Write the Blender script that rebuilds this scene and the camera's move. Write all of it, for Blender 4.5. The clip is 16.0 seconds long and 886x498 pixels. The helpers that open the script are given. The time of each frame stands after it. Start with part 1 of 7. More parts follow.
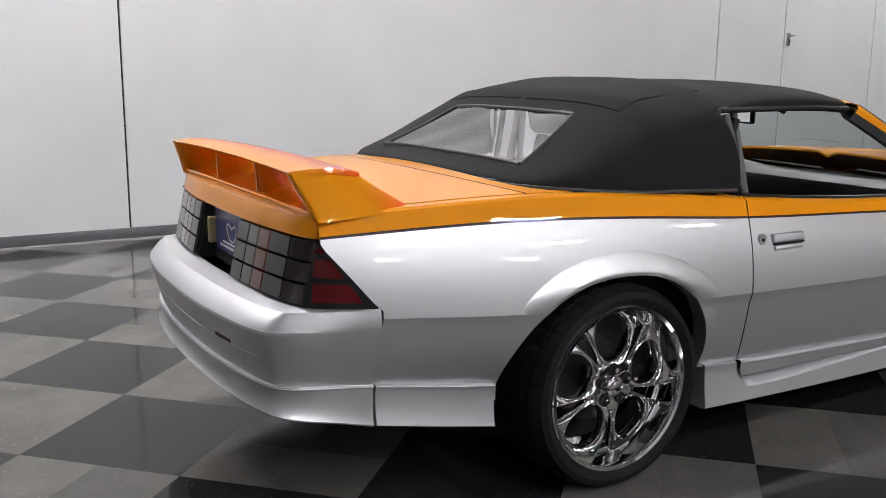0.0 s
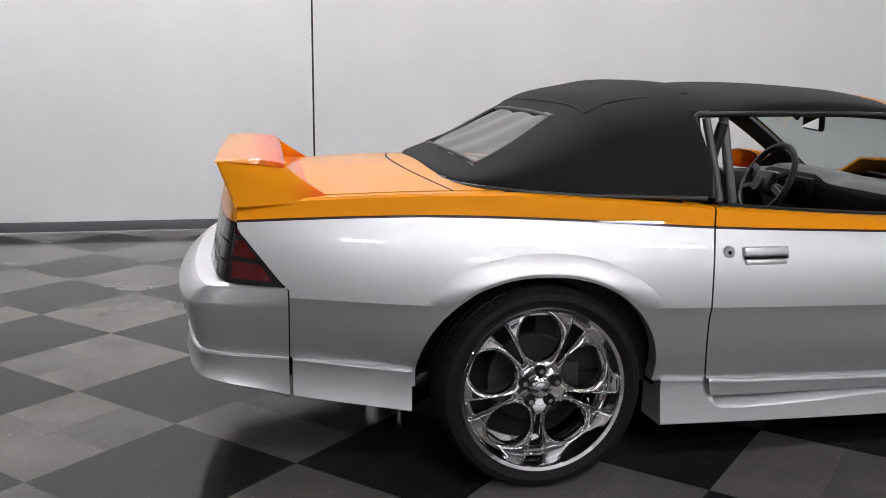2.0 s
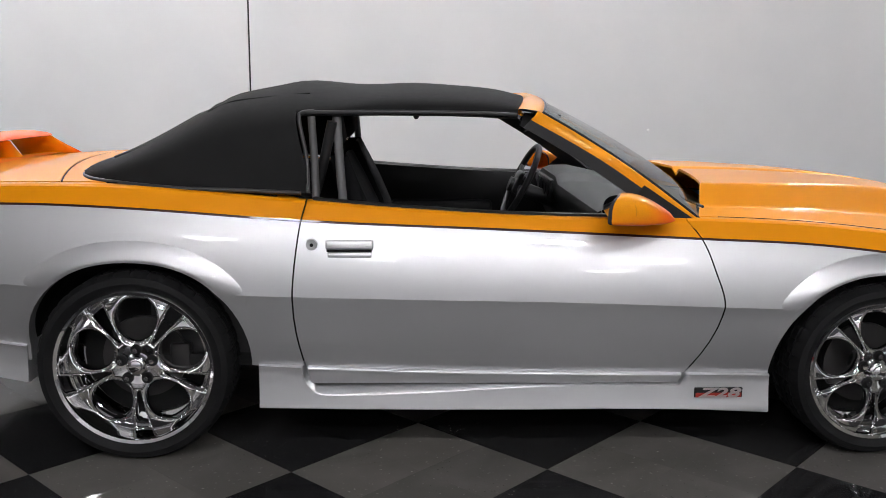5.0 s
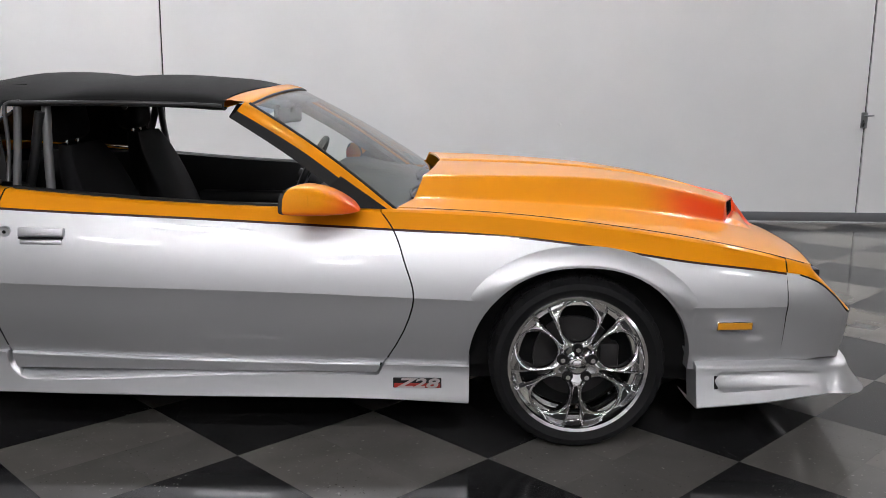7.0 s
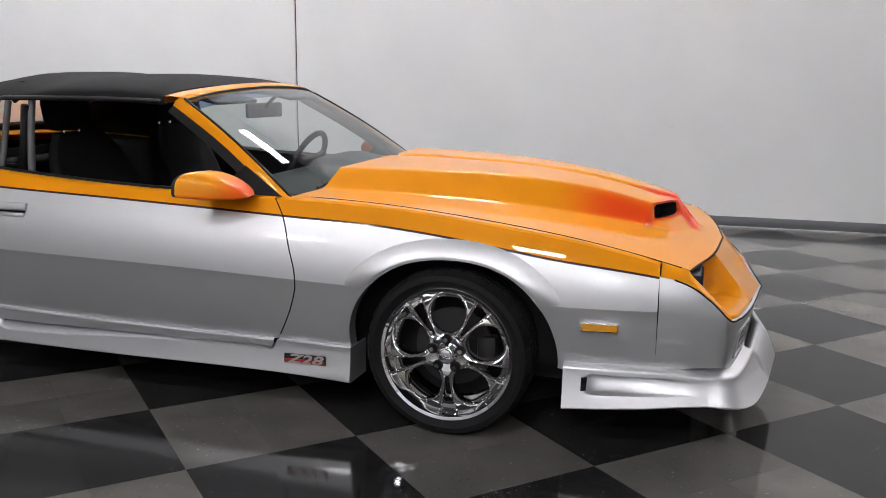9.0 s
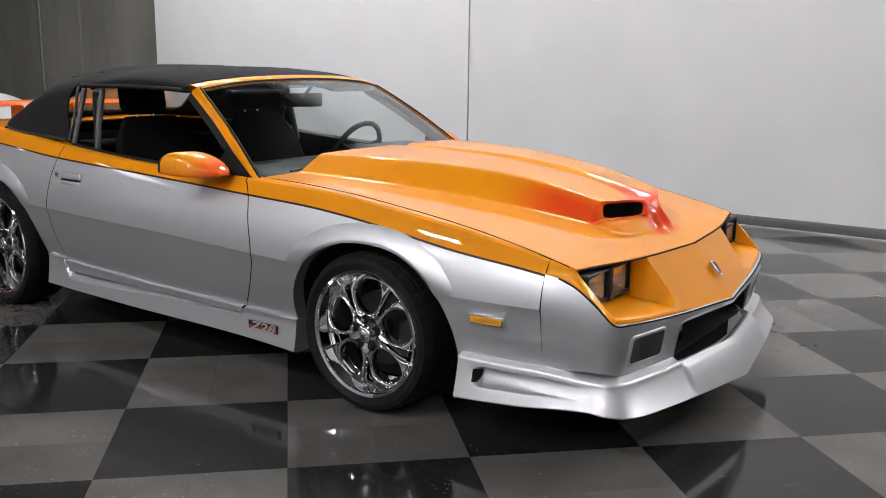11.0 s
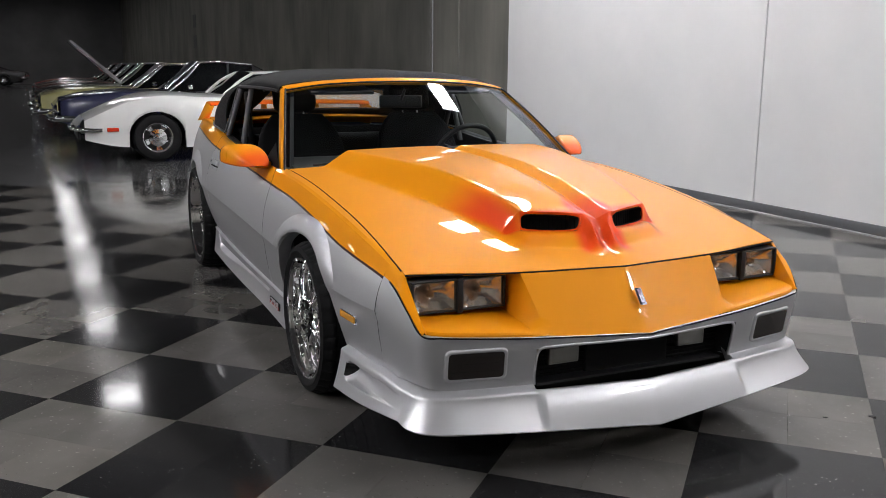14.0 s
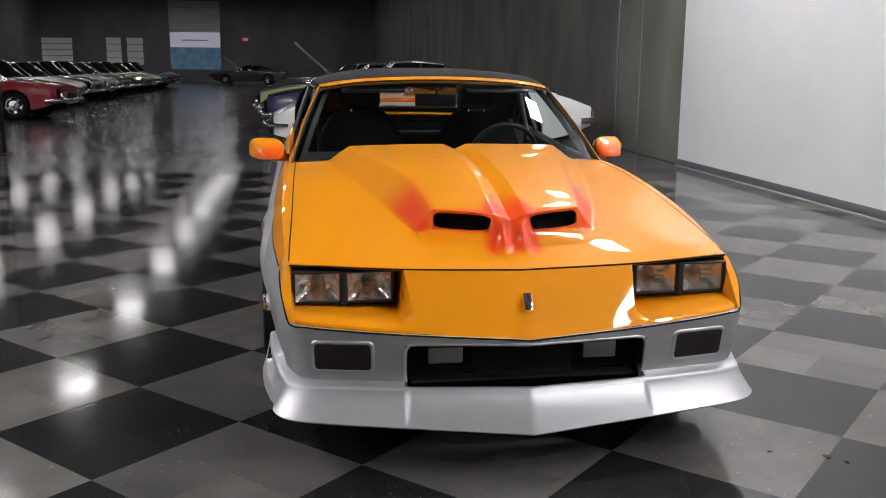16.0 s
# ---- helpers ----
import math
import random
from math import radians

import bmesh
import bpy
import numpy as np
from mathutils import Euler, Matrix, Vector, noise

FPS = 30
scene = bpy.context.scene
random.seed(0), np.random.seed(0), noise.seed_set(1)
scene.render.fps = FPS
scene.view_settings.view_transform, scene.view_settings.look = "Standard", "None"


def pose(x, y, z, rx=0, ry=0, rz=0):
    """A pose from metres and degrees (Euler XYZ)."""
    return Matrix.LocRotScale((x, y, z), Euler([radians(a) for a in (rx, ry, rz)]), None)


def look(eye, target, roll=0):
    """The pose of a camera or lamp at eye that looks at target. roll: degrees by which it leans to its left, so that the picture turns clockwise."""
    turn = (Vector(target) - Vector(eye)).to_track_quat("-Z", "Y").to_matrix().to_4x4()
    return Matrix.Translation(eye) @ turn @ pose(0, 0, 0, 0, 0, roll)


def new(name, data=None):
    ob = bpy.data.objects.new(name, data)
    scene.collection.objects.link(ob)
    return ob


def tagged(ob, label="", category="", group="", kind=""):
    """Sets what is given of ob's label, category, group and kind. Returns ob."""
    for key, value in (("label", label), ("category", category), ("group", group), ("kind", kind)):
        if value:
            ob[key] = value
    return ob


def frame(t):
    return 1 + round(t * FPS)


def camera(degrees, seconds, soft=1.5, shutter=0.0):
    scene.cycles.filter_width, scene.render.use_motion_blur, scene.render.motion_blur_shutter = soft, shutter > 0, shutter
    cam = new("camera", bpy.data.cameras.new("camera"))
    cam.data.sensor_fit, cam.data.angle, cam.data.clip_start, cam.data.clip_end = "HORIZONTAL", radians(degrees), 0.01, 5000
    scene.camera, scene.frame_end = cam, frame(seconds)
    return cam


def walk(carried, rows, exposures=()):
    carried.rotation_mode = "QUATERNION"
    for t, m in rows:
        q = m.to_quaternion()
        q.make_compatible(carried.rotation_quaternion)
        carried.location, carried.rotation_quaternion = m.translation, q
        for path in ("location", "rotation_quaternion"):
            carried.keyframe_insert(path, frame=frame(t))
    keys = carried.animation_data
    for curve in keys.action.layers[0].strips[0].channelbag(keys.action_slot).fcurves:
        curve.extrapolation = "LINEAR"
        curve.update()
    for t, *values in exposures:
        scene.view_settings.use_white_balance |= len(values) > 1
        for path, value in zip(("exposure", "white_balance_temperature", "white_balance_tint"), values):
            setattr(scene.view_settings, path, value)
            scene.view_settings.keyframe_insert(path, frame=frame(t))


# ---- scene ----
from functools import lru_cache

cam = camera(52.2, 16.0, soft=0.8)
PATH = [
    (0, (-1.857, -2.903, 1.302), (-0.8578, -1.2139, 0.9161), 0.61),
    (0.5, (-1.602, -3.066, 1.302), (-0.7467, -1.2995, 0.9147), 0.67),
    (1, (-1.350, -3.215, 1.302), (-0.6193, -1.3937, 0.9173), 0.65),
    (1.5, (-1.097, -3.345, 1.302), (-0.5451, -1.4607, 0.9185), 0.61),
    (2, (-0.836, -3.452, 1.302), (-0.4554, -1.5262, 0.9214), 0.58),
    (2.5, (-0.566, -3.543, 1.302), (-0.2848, -1.5987, 0.9284), 0.56),
    (3, (-0.285, -3.623, 1.302), (-0.0795, -1.6690, 0.9292), 0.56),
    (3.5, (0.006, -3.694, 1.302), (0.1647, -1.7349, 0.9343), 0.53),
    (4, (0.304, -3.755, 1.302), (0.4436, -1.7933, 0.9357), 0.50),
    (4.5, (0.604, -3.797, 1.302), (0.7120, -1.8348, 0.9306), 0.50),
    (5, (0.903, -3.825, 1.302), (0.9924, -1.8624, 0.9299), 0.55),
    (5.2, (1.023, -3.835, 1.302), (1.1094, -1.8716, 0.9310), 0.57),
    (7.3, (2.294, -3.886, 1.302), (2.2367, -1.9242, 0.9172), 0.61),
    (7.5, (2.424, -3.887, 1.302), (2.3266, -1.9263, 0.9177), 0.61),
    (8, (2.755, -3.887, 1.302), (2.5502, -1.9348, 0.9169), 0.61),
    (8.5, (3.092, -3.885, 1.302), (2.7072, -1.9599, 0.9179), 0.56),
    (9, (3.420, -3.850, 1.302), (2.8708, -1.9658, 0.9160), 0.44),
    (9.2, (3.549, -3.826, 1.302), (2.9386, -1.9608, 0.9157), 0.42),
    (11.3, (4.860, -3.249, 1.302), (3.6456, -1.7110, 0.9028), 0.66),
    (11.5, (4.966, -3.167, 1.302), (3.6987, -1.6720, 0.9041), 0.61),
    (12, (5.218, -2.940, 1.302), (3.8288, -1.5564, 0.9072), 0.42),
    (12.5, (5.452, -2.682, 1.302), (3.9524, -1.4176, 0.9112), 0.23),
    (13, (5.663, -2.402, 1.302), (4.0858, -1.2369, 0.9091), 0.17),
    (13.5, (5.844, -2.110, 1.302), (4.1678, -1.0941, 0.9062), 0.25),
    (14, (5.995, -1.811, 1.302), (4.2088, -1.0036, 0.9070), 0.39),
    (14.5, (6.118, -1.512, 1.302), (4.2785, -0.8317, 0.9088), 0.49),
    (15, (6.216, -1.220, 1.302), (4.3499, -0.6155, 0.9111), 0.52),
    (15.5, (6.295, -0.944, 1.302), (4.3892, -0.4839, 0.9067), 0.49),
    (16, (6.359, -0.696, 1.302), (4.4206, -0.4046, 0.9042), 0.40),
]
walk(cam, [(t, look(eye, target, roll)) for t, eye, target, roll in PATH])

# ---- world and lights ----
world = bpy.data.worlds.new("hall_world")
world.use_nodes = True
scene.world = world
world.node_tree.nodes["Background"].inputs[0].default_value = (0.55, 0.58, 0.62, 1)
world.node_tree.nodes["Background"].inputs[1].default_value = 0.02
scene.view_settings.exposure = 0.0

CEIL = 5.6


# ---- materials ----
def mat(name, color=(0.5, 0.5, 0.5), rough=0.5, metal=0.0, coat=0.0, **extra):
    m = bpy.data.materials.new(name)
    m.use_nodes = True
    b = m.node_tree.nodes["Principled BSDF"]
    b.inputs["Base Color"].default_value = (*color, 1)
    b.inputs["Roughness"].default_value = rough
    b.inputs["Metallic"].default_value = metal
    b.inputs["Coat Weight"].default_value = coat
    b.inputs["Coat Roughness"].default_value = 0.03
    for key, value in extra.items():
        b.inputs[key.replace("_", " ")].default_value = value
    return m


def link(m, a, b):
    m.node_tree.links.new(a, b)


def node(m, kind, **values):
    n = m.node_tree.nodes.new(kind)
    for key, value in values.items():
        n.inputs[key.replace("_", " ")].default_value = value
    return n


def bsdf(m):
    return m.node_tree.nodes["Principled BSDF"]


def noise_tex(m, scale, detail=4, coords="Object", stretch=(1, 1, 1)):
    tc = m.node_tree.nodes.new("ShaderNodeTexCoord")
    mp = node(m, "ShaderNodeMapping")
    mp.inputs["Scale"].default_value = stretch
    nt = node(m, "ShaderNodeTexNoise", Scale=scale, Detail=detail)
    link(m, tc.outputs[coords], mp.inputs[0])
    link(m, mp.outputs[0], nt.inputs["Vector"])
    return nt


def ramp(m, source, stops):
    r = m.node_tree.nodes.new("ShaderNodeValToRGB")
    while len(r.color_ramp.elements) < len(stops):
        r.color_ramp.elements.new(0.5)
    for e, (p, c) in zip(r.color_ramp.elements, stops):
        e.position, e.color = p, (*c, 1)
    link(m, source, r.inputs[0])
    return r


def bump(m, source, strength=0.1, distance=0.002):
    b = node(m, "ShaderNodeBump", Strength=strength, Distance=distance)
    link(m, source, b.inputs["Height"])
    link(m, b.outputs[0], bsdf(m).inputs["Normal"])
    return b


def mix(m, fac, a, b, kind="MIX"):
    n = m.node_tree.nodes.new("ShaderNodeMix")
    n.data_type, n.blend_type = "RGBA", kind
    for sock, v in ((n.inputs[0], fac), (n.inputs[6], a), (n.inputs[7], b)):
        if isinstance(v, (int, float)):
            sock.default_value = v
        elif isinstance(v, tuple):
            sock.default_value = (*v, 1)
        else:
            link(m, v, sock)
    return n.outputs[2]


# ---- mesh helpers ----
def mesh_from(name, verts, faces, material=None, smooth=True):
    me = bpy.data.meshes.new(name)
    me.from_pydata([tuple(v) for v in verts], [], faces)
    if smooth:
        me.polygons.foreach_set("use_smooth", [True] * len(me.polygons))
    me.update()
    if material:
        me.materials.append(material)
    return me


def part(name, data, material=None, parent=None, label=""):
    """One mesh object under a thing or part; data is a bmesh or a mesh."""
    if isinstance(data, bmesh.types.BMesh):
        me = bpy.data.meshes.new(name)
        data.to_mesh(me)
        data.free()
        data = me
    if material and not data.materials:
        data.materials.append(material)
    ob = new(name, data)
    if parent:
        ob.parent = parent
    if label:
        ob["label"] = label
    return ob


def box(x0, x1, y0, y1, z0, z1, bevel=0.0, seg=2):
    bm = bmesh.new()
    bmesh.ops.create_cube(bm, size=1, matrix=Matrix.Translation(((x0 + x1) / 2, (y0 + y1) / 2, (z0 + z1) / 2)) @ Matrix.Diagonal((x1 - x0, y1 - y0, z1 - z0, 1)))
    if bevel:
        bmesh.ops.bevel(bm, geom=bm.edges[:], offset=bevel, segments=seg, affect="EDGES", profile=0.5)
    return bm


def shade(bm, angle=35):
    bm.normal_update()
    for f in bm.faces:
        f.smooth = True
    for e in bm.edges:
        if len(e.link_faces) == 2 and e.calc_face_angle(0) > radians(angle):
            e.smooth = False
    return bm


def thing(name, label, category, group="", kind="", at=None):
    e = new(name)
    e.empty_display_size = 0.1
    if at is not None:
        e.matrix_basis = at
    return tagged(e, label, category, group, kind)


M_WALL = mat("white_wall_panel", (0.78, 0.785, 0.79), 0.55)
n_ = noise_tex(M_WALL, 1.3, 5)
link(M_WALL, mix(M_WALL, ramp(M_WALL, n_.outputs[0], [(0.3, (0, 0, 0)), (0.7, (1, 1, 1))]).outputs[0], (0.74, 0.745, 0.75), (0.80, 0.80, 0.80)), bsdf(M_WALL).inputs["Base Color"])
bump(M_WALL, noise_tex(M_WALL, 220, 3).outputs[0], 0.08, 0.001)
M_BLACK = mat("black_rubber_seal", (0.012, 0.012, 0.012), 0.5)
M_BASE = mat("grey_vinyl_baseboard", (0.115, 0.119, 0.125), 0.45)
M_STEEL = mat("dull_steel", (0.35, 0.36, 0.37), 0.35, 1.0)

M_CONC = mat("cast_concrete", (0.2, 0.195, 0.175), 0.75)
n_ = noise_tex(M_CONC, 1.1, 9, stretch=(1, 1, 0.45))
n2_ = noise_tex(M_CONC, 9, 6, stretch=(1, 1, 0.1))
c_ = ramp(M_CONC, n_.outputs[0], [(0.28, (0.095, 0.094, 0.081)), (0.5, (0.165, 0.161, 0.14)), (0.75, (0.235, 0.228, 0.197))])
link(M_CONC, mix(M_CONC, 0.16, c_.outputs[0], ramp(M_CONC, n2_.outputs[0], [(0.25, (0.10, 0.10, 0.09)), (0.75, (0.27, 0.265, 0.24))]).outputs[0]), bsdf(M_CONC).inputs["Base Color"])
bump(M_CONC, noise_tex(M_CONC, 40, 6).outputs[0], 0.25, 0.004)


def tile_material(name, dark, light, rough, chip):
    m = mat(name, light, rough, Specular_IOR_Level=0.24)
    oi = m.node_tree.nodes.new("ShaderNodeObjectInfo")
    gi = m.node_tree.nodes.new("ShaderNodeNewGeometry")
    add = m.node_tree.nodes.new("ShaderNodeMath")
    link(m, oi.outputs["Random"], add.inputs[0])
    link(m, gi.outputs["Random Per Island"], add.inputs[1])
    tc = m.node_tree.nodes.new("ShaderNodeNewGeometry")
    nt = node(m, "ShaderNodeTexNoise", Scale=2.6, Detail=6, Distortion=0.6)
    nt.noise_dimensions = "4D"
    link(m, tc.outputs["Position"], nt.inputs["Vector"])
    link(m, add.outputs[0], nt.inputs["W"])
    fine = node(m, "ShaderNodeTexNoise", Scale=55, Detail=5)
    link(m, tc.outputs["Position"], fine.inputs["Vector"])
    base = mix(m, ramp(m, nt.outputs[0], [(0.3, (0, 0, 0)), (0.7, (1, 1, 1))]).outputs[0], dark, light)
    specks = ramp(m, fine.outputs[0], [(0.64, (0, 0, 0)), (0.74, (1, 1, 1))])
    base = mix(m, specks.outputs[0], base, tuple(min(1, c * 1.6 + 0.008) for c in light))
    # chips of the other colour, in loose drifts
    vor = node(m, "ShaderNodeTexVoronoi", Scale=48)
    link(m, tc.outputs["Position"], vor.inputs["Vector"])
    drift = node(m, "ShaderNodeTexNoise", Scale=3.1, Detail=5)
    link(m, tc.outputs["Position"], drift.inputs["Vector"])
    near = node(m, "ShaderNodeMapRange", From_Min=0.45, From_Max=0.72, To_Min=0.03, To_Max=0.17)
    link(m, drift.outputs[0], near.inputs[0])
    lt = m.node_tree.nodes.new("ShaderNodeMath")
    lt.operation = "LESS_THAN"
    link(m, vor.outputs["Distance"], lt.inputs[0])
    link(m, near.outputs[0], lt.inputs[1])
    half = m.node_tree.nodes.new("ShaderNodeMath")
    half.operation = "MULTIPLY"
    half.inputs[1].default_value = 0.6
    link(m, lt.outputs[0], half.inputs[0])
    base = mix(m, half.outputs[0], base, chip)
    # each tile has its own tone
    fr = m.node_tree.nodes.new("ShaderNodeMath")
    fr.operation = "FRACT"
    link(m, add.outputs[0], fr.inputs[0])
    tone = ramp(m, fr.outputs[0], [(0.0, (0.84, 0.84, 0.84)), (0.45, (1, 0.995, 0.985)), (1.0, (1.16, 1.14, 1.10))])
    base = mix(m, 1.0, base, tone.outputs[0], "MULTIPLY")
    link(m, base, bsdf(m).inputs["Base Color"])
    scuff = node(m, "ShaderNodeTexNoise", Scale=3.5, Detail=7)
    link(m, tc.outputs["Position"], scuff.inputs["Vector"])
    rr = node(m, "ShaderNodeMapRange", From_Min=0.3, From_Max=0.75, To_Min=rough * 0.75, To_Max=rough * 1.5)
    link(m, scuff.outputs[0], rr.inputs[0])
    link(m, rr.outputs[0], bsdf(m).inputs["Roughness"])
    wav = node(m, "ShaderNodeTexNoise", Scale=9, Detail=3)
    link(m, tc.outputs["Position"], wav.inputs["Vector"])
    bump(m, wav.outputs[0], 0.022, 0.004)
    return m


M_TILE_D = tile_material("black_vinyl_tile", (0.013, 0.013, 0.0138), (0.022, 0.022, 0.0228), 0.095, (0.30, 0.29, 0.28))
M_TILE_L = tile_material("taupe_grey_vinyl_tile", (0.080, 0.077, 0.071), (0.128, 0.122, 0.114), 0.10, (0.028, 0.022, 0.018))
M_FLOOR = mat("polished_dark_concrete", (0.04, 0.04, 0.041), 0.22, Specular_IOR_Level=0.3)
n_ = noise_tex(M_FLOOR, 0.6, 8)
link(M_FLOOR, ramp(M_FLOOR, n_.outputs[0], [(0.3, (0.05, 0.05, 0.052)), (0.7, (0.095, 0.095, 0.095))]).outputs[0], bsdf(M_FLOOR).inputs["Base Color"])
rr_ = node(M_FLOOR, "ShaderNodeMapRange", From_Min=0.3, From_Max=0.7, To_Min=0.15, To_Max=0.21)
link(M_FLOOR, noise_tex(M_FLOOR, 2.2, 6).outputs[0], rr_.inputs[0])
link(M_FLOOR, rr_.outputs[0], bsdf(M_FLOOR).inputs["Roughness"])
M_CEIL = mat("grey_ceiling_deck", (0.22, 0.22, 0.225), 0.8)
link(M_CEIL, ramp(M_CEIL, noise_tex(M_CEIL, 0.8, 4).outputs[0], [(0.3, (0.085, 0.085, 0.088)), (0.7, (0.125, 0.125, 0.128))]).outputs[0], bsdf(M_CEIL).inputs["Base Color"])
M_DARKWALL = mat("dark_painted_wall", (0.06, 0.06, 0.062), 0.7)
link(M_DARKWALL, ramp(M_DARKWALL, noise_tex(M_DARKWALL, 0.5, 6).outputs[0], [(0.3, (0.13, 0.13, 0.132)), (0.7, (0.20, 0.20, 0.20))]).outputs[0], bsdf(M_DARKWALL).inputs["Base Color"])


def emitter(name, color, strength):
    m = mat(name, (0.8, 0.8, 0.8), 0.5)
    bsdf(m).inputs["Emission Color"].default_value = (*color, 1)
    bsdf(m).inputs["Emission Strength"].default_value = strength
    return m


# ---- hall shell ----
WALL_Y, CORNER_X, FAR_X, NEAR_X, SIDE_Y = 4.26, -5.3, -62.0, 11.0, -19.0

floor = tagged(part("floor", box(FAR_X, NEAR_X + 0.3, SIDE_Y - 0.3, WALL_Y + 0.5, -0.25, -0.006), M_FLOOR), "dark polished concrete hall floor with dull reflections", "floor", kind="structure")
tagged(part("ceiling", box(FAR_X, NEAR_X + 0.3, SIDE_Y - 0.3, WALL_Y + 0.5, CEIL + 0.5, CEIL + 0.8), M_CEIL), "grey warehouse ceiling deck high above the cars", "ceiling", kind="structure")

wall_white = thing("wall_white", "smooth white panelled studio wall behind the car", "wall", kind="structure")
for x0, x1 in ((CORNER_X, -0.435), (-0.419, 5.812), (5.826, 6.874), (6.886, 8.494), (8.506, NEAR_X)):
    part("panel", shade(box(x0, x1, WALL_Y, WALL_Y + 0.2, 0, CEIL + 0.5, 0.003, 1)), M_WALL, wall_white)
part("backing", box(CORNER_X + 0.01, NEAR_X, WALL_Y + 0.02, WALL_Y + 0.19, 0, CEIL + 0.5), M_BLACK, wall_white, "black gap behind the panel joints")

baseboard = tagged(part("baseboard", shade(box(CORNER_X, NEAR_X, WALL_Y - 0.02, WALL_Y - 0.003, -0.004, 0.092, 0.006, 2)), M_BASE), "dark grey vinyl baseboard along the white wall", "baseboard", kind="structure")
# a thin pale strip along the foot of the baseboard
tagged(part("baseboard_toe", shade(box(CORNER_X, NEAR_X, WALL_Y - 0.034, WALL_Y - 0.0205, -0.004, 0.011, 0.004, 2)), mat("pale_grey_strip", (0.34, 0.34, 0.35), 0.4)), "thin pale grey strip at the foot of the baseboard", "trim", kind="structure")

wall_concrete = thing("wall_concrete", "bare grey cast concrete wall with vertical panel joints", "wall", kind="structure")
xs_ = [FAR_X, -50, -38, -25.5, -13.8, -8.13, -7.03, CORNER_X]
for x0, x1 in zip(xs_, xs_[1:]):
    part("concrete_panel", shade(box(x0 + 0.008, x1 - 0.008, WALL_Y + 0.06, WALL_Y + 0.4, -0.006, CEIL + 0.5, 0.012, 1)), M_CONC, wall_concrete)
part("joint_backing", box(FAR_X, CORNER_X, WALL_Y + 0.1, WALL_Y + 0.45, -0.006, CEIL + 0.5), M_BLACK, wall_concrete)
tagged(part("wall_far", box(FAR_X - 0.3, FAR_X, SIDE_Y - 0.3, WALL_Y + 0.5, -0.25, CEIL + 0.8), M_DARKWALL), "dark far end wall of the hall", "wall", kind="structure")
tagged(part("wall_near", box(NEAR_X, NEAR_X + 0.3, SIDE_Y - 0.3, WALL_Y + 0.5, -0.25, CEIL + 0.8), M_CONC), "plain concrete wall closing the hall", "wall", kind="structure")
tagged(part("wall_side", box(FAR_X, -14.0, SIDE_Y - 0.3, SIDE_Y, -0.25, CEIL + 0.8), M_DARKWALL), "dark painted long side wall of the hall", "wall", kind="structure")
# Out of view; this stretch is white only to brighten reflections in the chrome.
tagged(part("wall_side_bounce", box(-14.0, NEAR_X, SIDE_Y - 0.3, SIDE_Y, -0.25, CEIL + 0.8), M_WALL), "unseen white side wall, added to brighten reflections in the chrome", "wall", kind="structure")

# ---- ceiling light panels ----
M_GLOW = emitter("light_panel_glow", (1.0, 0.985, 1.015), 147.0)
M_LAMPBODY = mat("light_housing", (0.6, 0.6, 0.6), 0.5)


M_GLOW_HALL = emitter("hall_light_glow", (1.0, 0.98, 1.0), 16.0)


def ceiling_light(x, y, lx, ly, z=CEIL, hall=False):
    t = thing("ceiling_light", "rectangular white panel light hung under the ceiling", "ceiling light", "ceiling lights", at=pose(x, y, z))
    part("frame", shade(box(-lx / 2 - 0.03, lx / 2 + 0.03, -ly / 2 - 0.03, ly / 2 + 0.03, 0.0, 0.08, 0.01, 1)), M_LAMPBODY, t)
    part("diffuser", box(-lx / 2, lx / 2, -ly / 2, ly / 2, -0.012, 0.004), M_GLOW_HALL if hall else M_GLOW, t)
    for sx in (-1, 1):
        part("hanger_cable", box(sx * lx * 0.4 - 0.004, sx * lx * 0.4 + 0.004, -0.004, 0.004, 0.07, CEIL + 0.52 - z), M_BLACK, t)
    return t


# The six beyond y = -7 are unseen, added to brighten silver and chrome.
for lx_, ly_ in ((-3.5, 2.95), (-1.6, 2.95), (2.0, 3.05), (6.5, 3.85), (8.8, 3.2), (-0.4, -6.0), (2.9, -6.0), (-2.4, -9.6), (1.2, -9.6), (4.8, -9.6), (0.4, -13.6), (5.0, -13.6), (8.6, -8.0)):
    ceiling_light(lx_, ly_, 1.0, 0.36)
ceiling_light(-7.4, -5.7, 0.8, 0.7, hall=True)
for k_ in range(8):
    for ly_ in (-0.5, -5.8, -11.3, -16.0):
        ceiling_light(-13.4 - 6.2 * k_, ly_, 0.8, 0.7, hall=True)

# ---- paints and car materials ----
M_SILVER = mat("metallic_silver_paint", (0.6, 0.6, 0.62), 0.48, 0.80, 0.5)
fl_ = noise_tex(M_SILVER, 900, 2)
link(M_SILVER, ramp(M_SILVER, fl_.outputs[0], [(0.35, (0.50, 0.502, 0.516)), (0.65, (0.595, 0.597, 0.61))]).outputs[0], bsdf(M_SILVER).inputs["Base Color"])
bump(M_SILVER, noise_tex(M_SILVER, 60, 2).outputs[0], 0.015, 0.001)


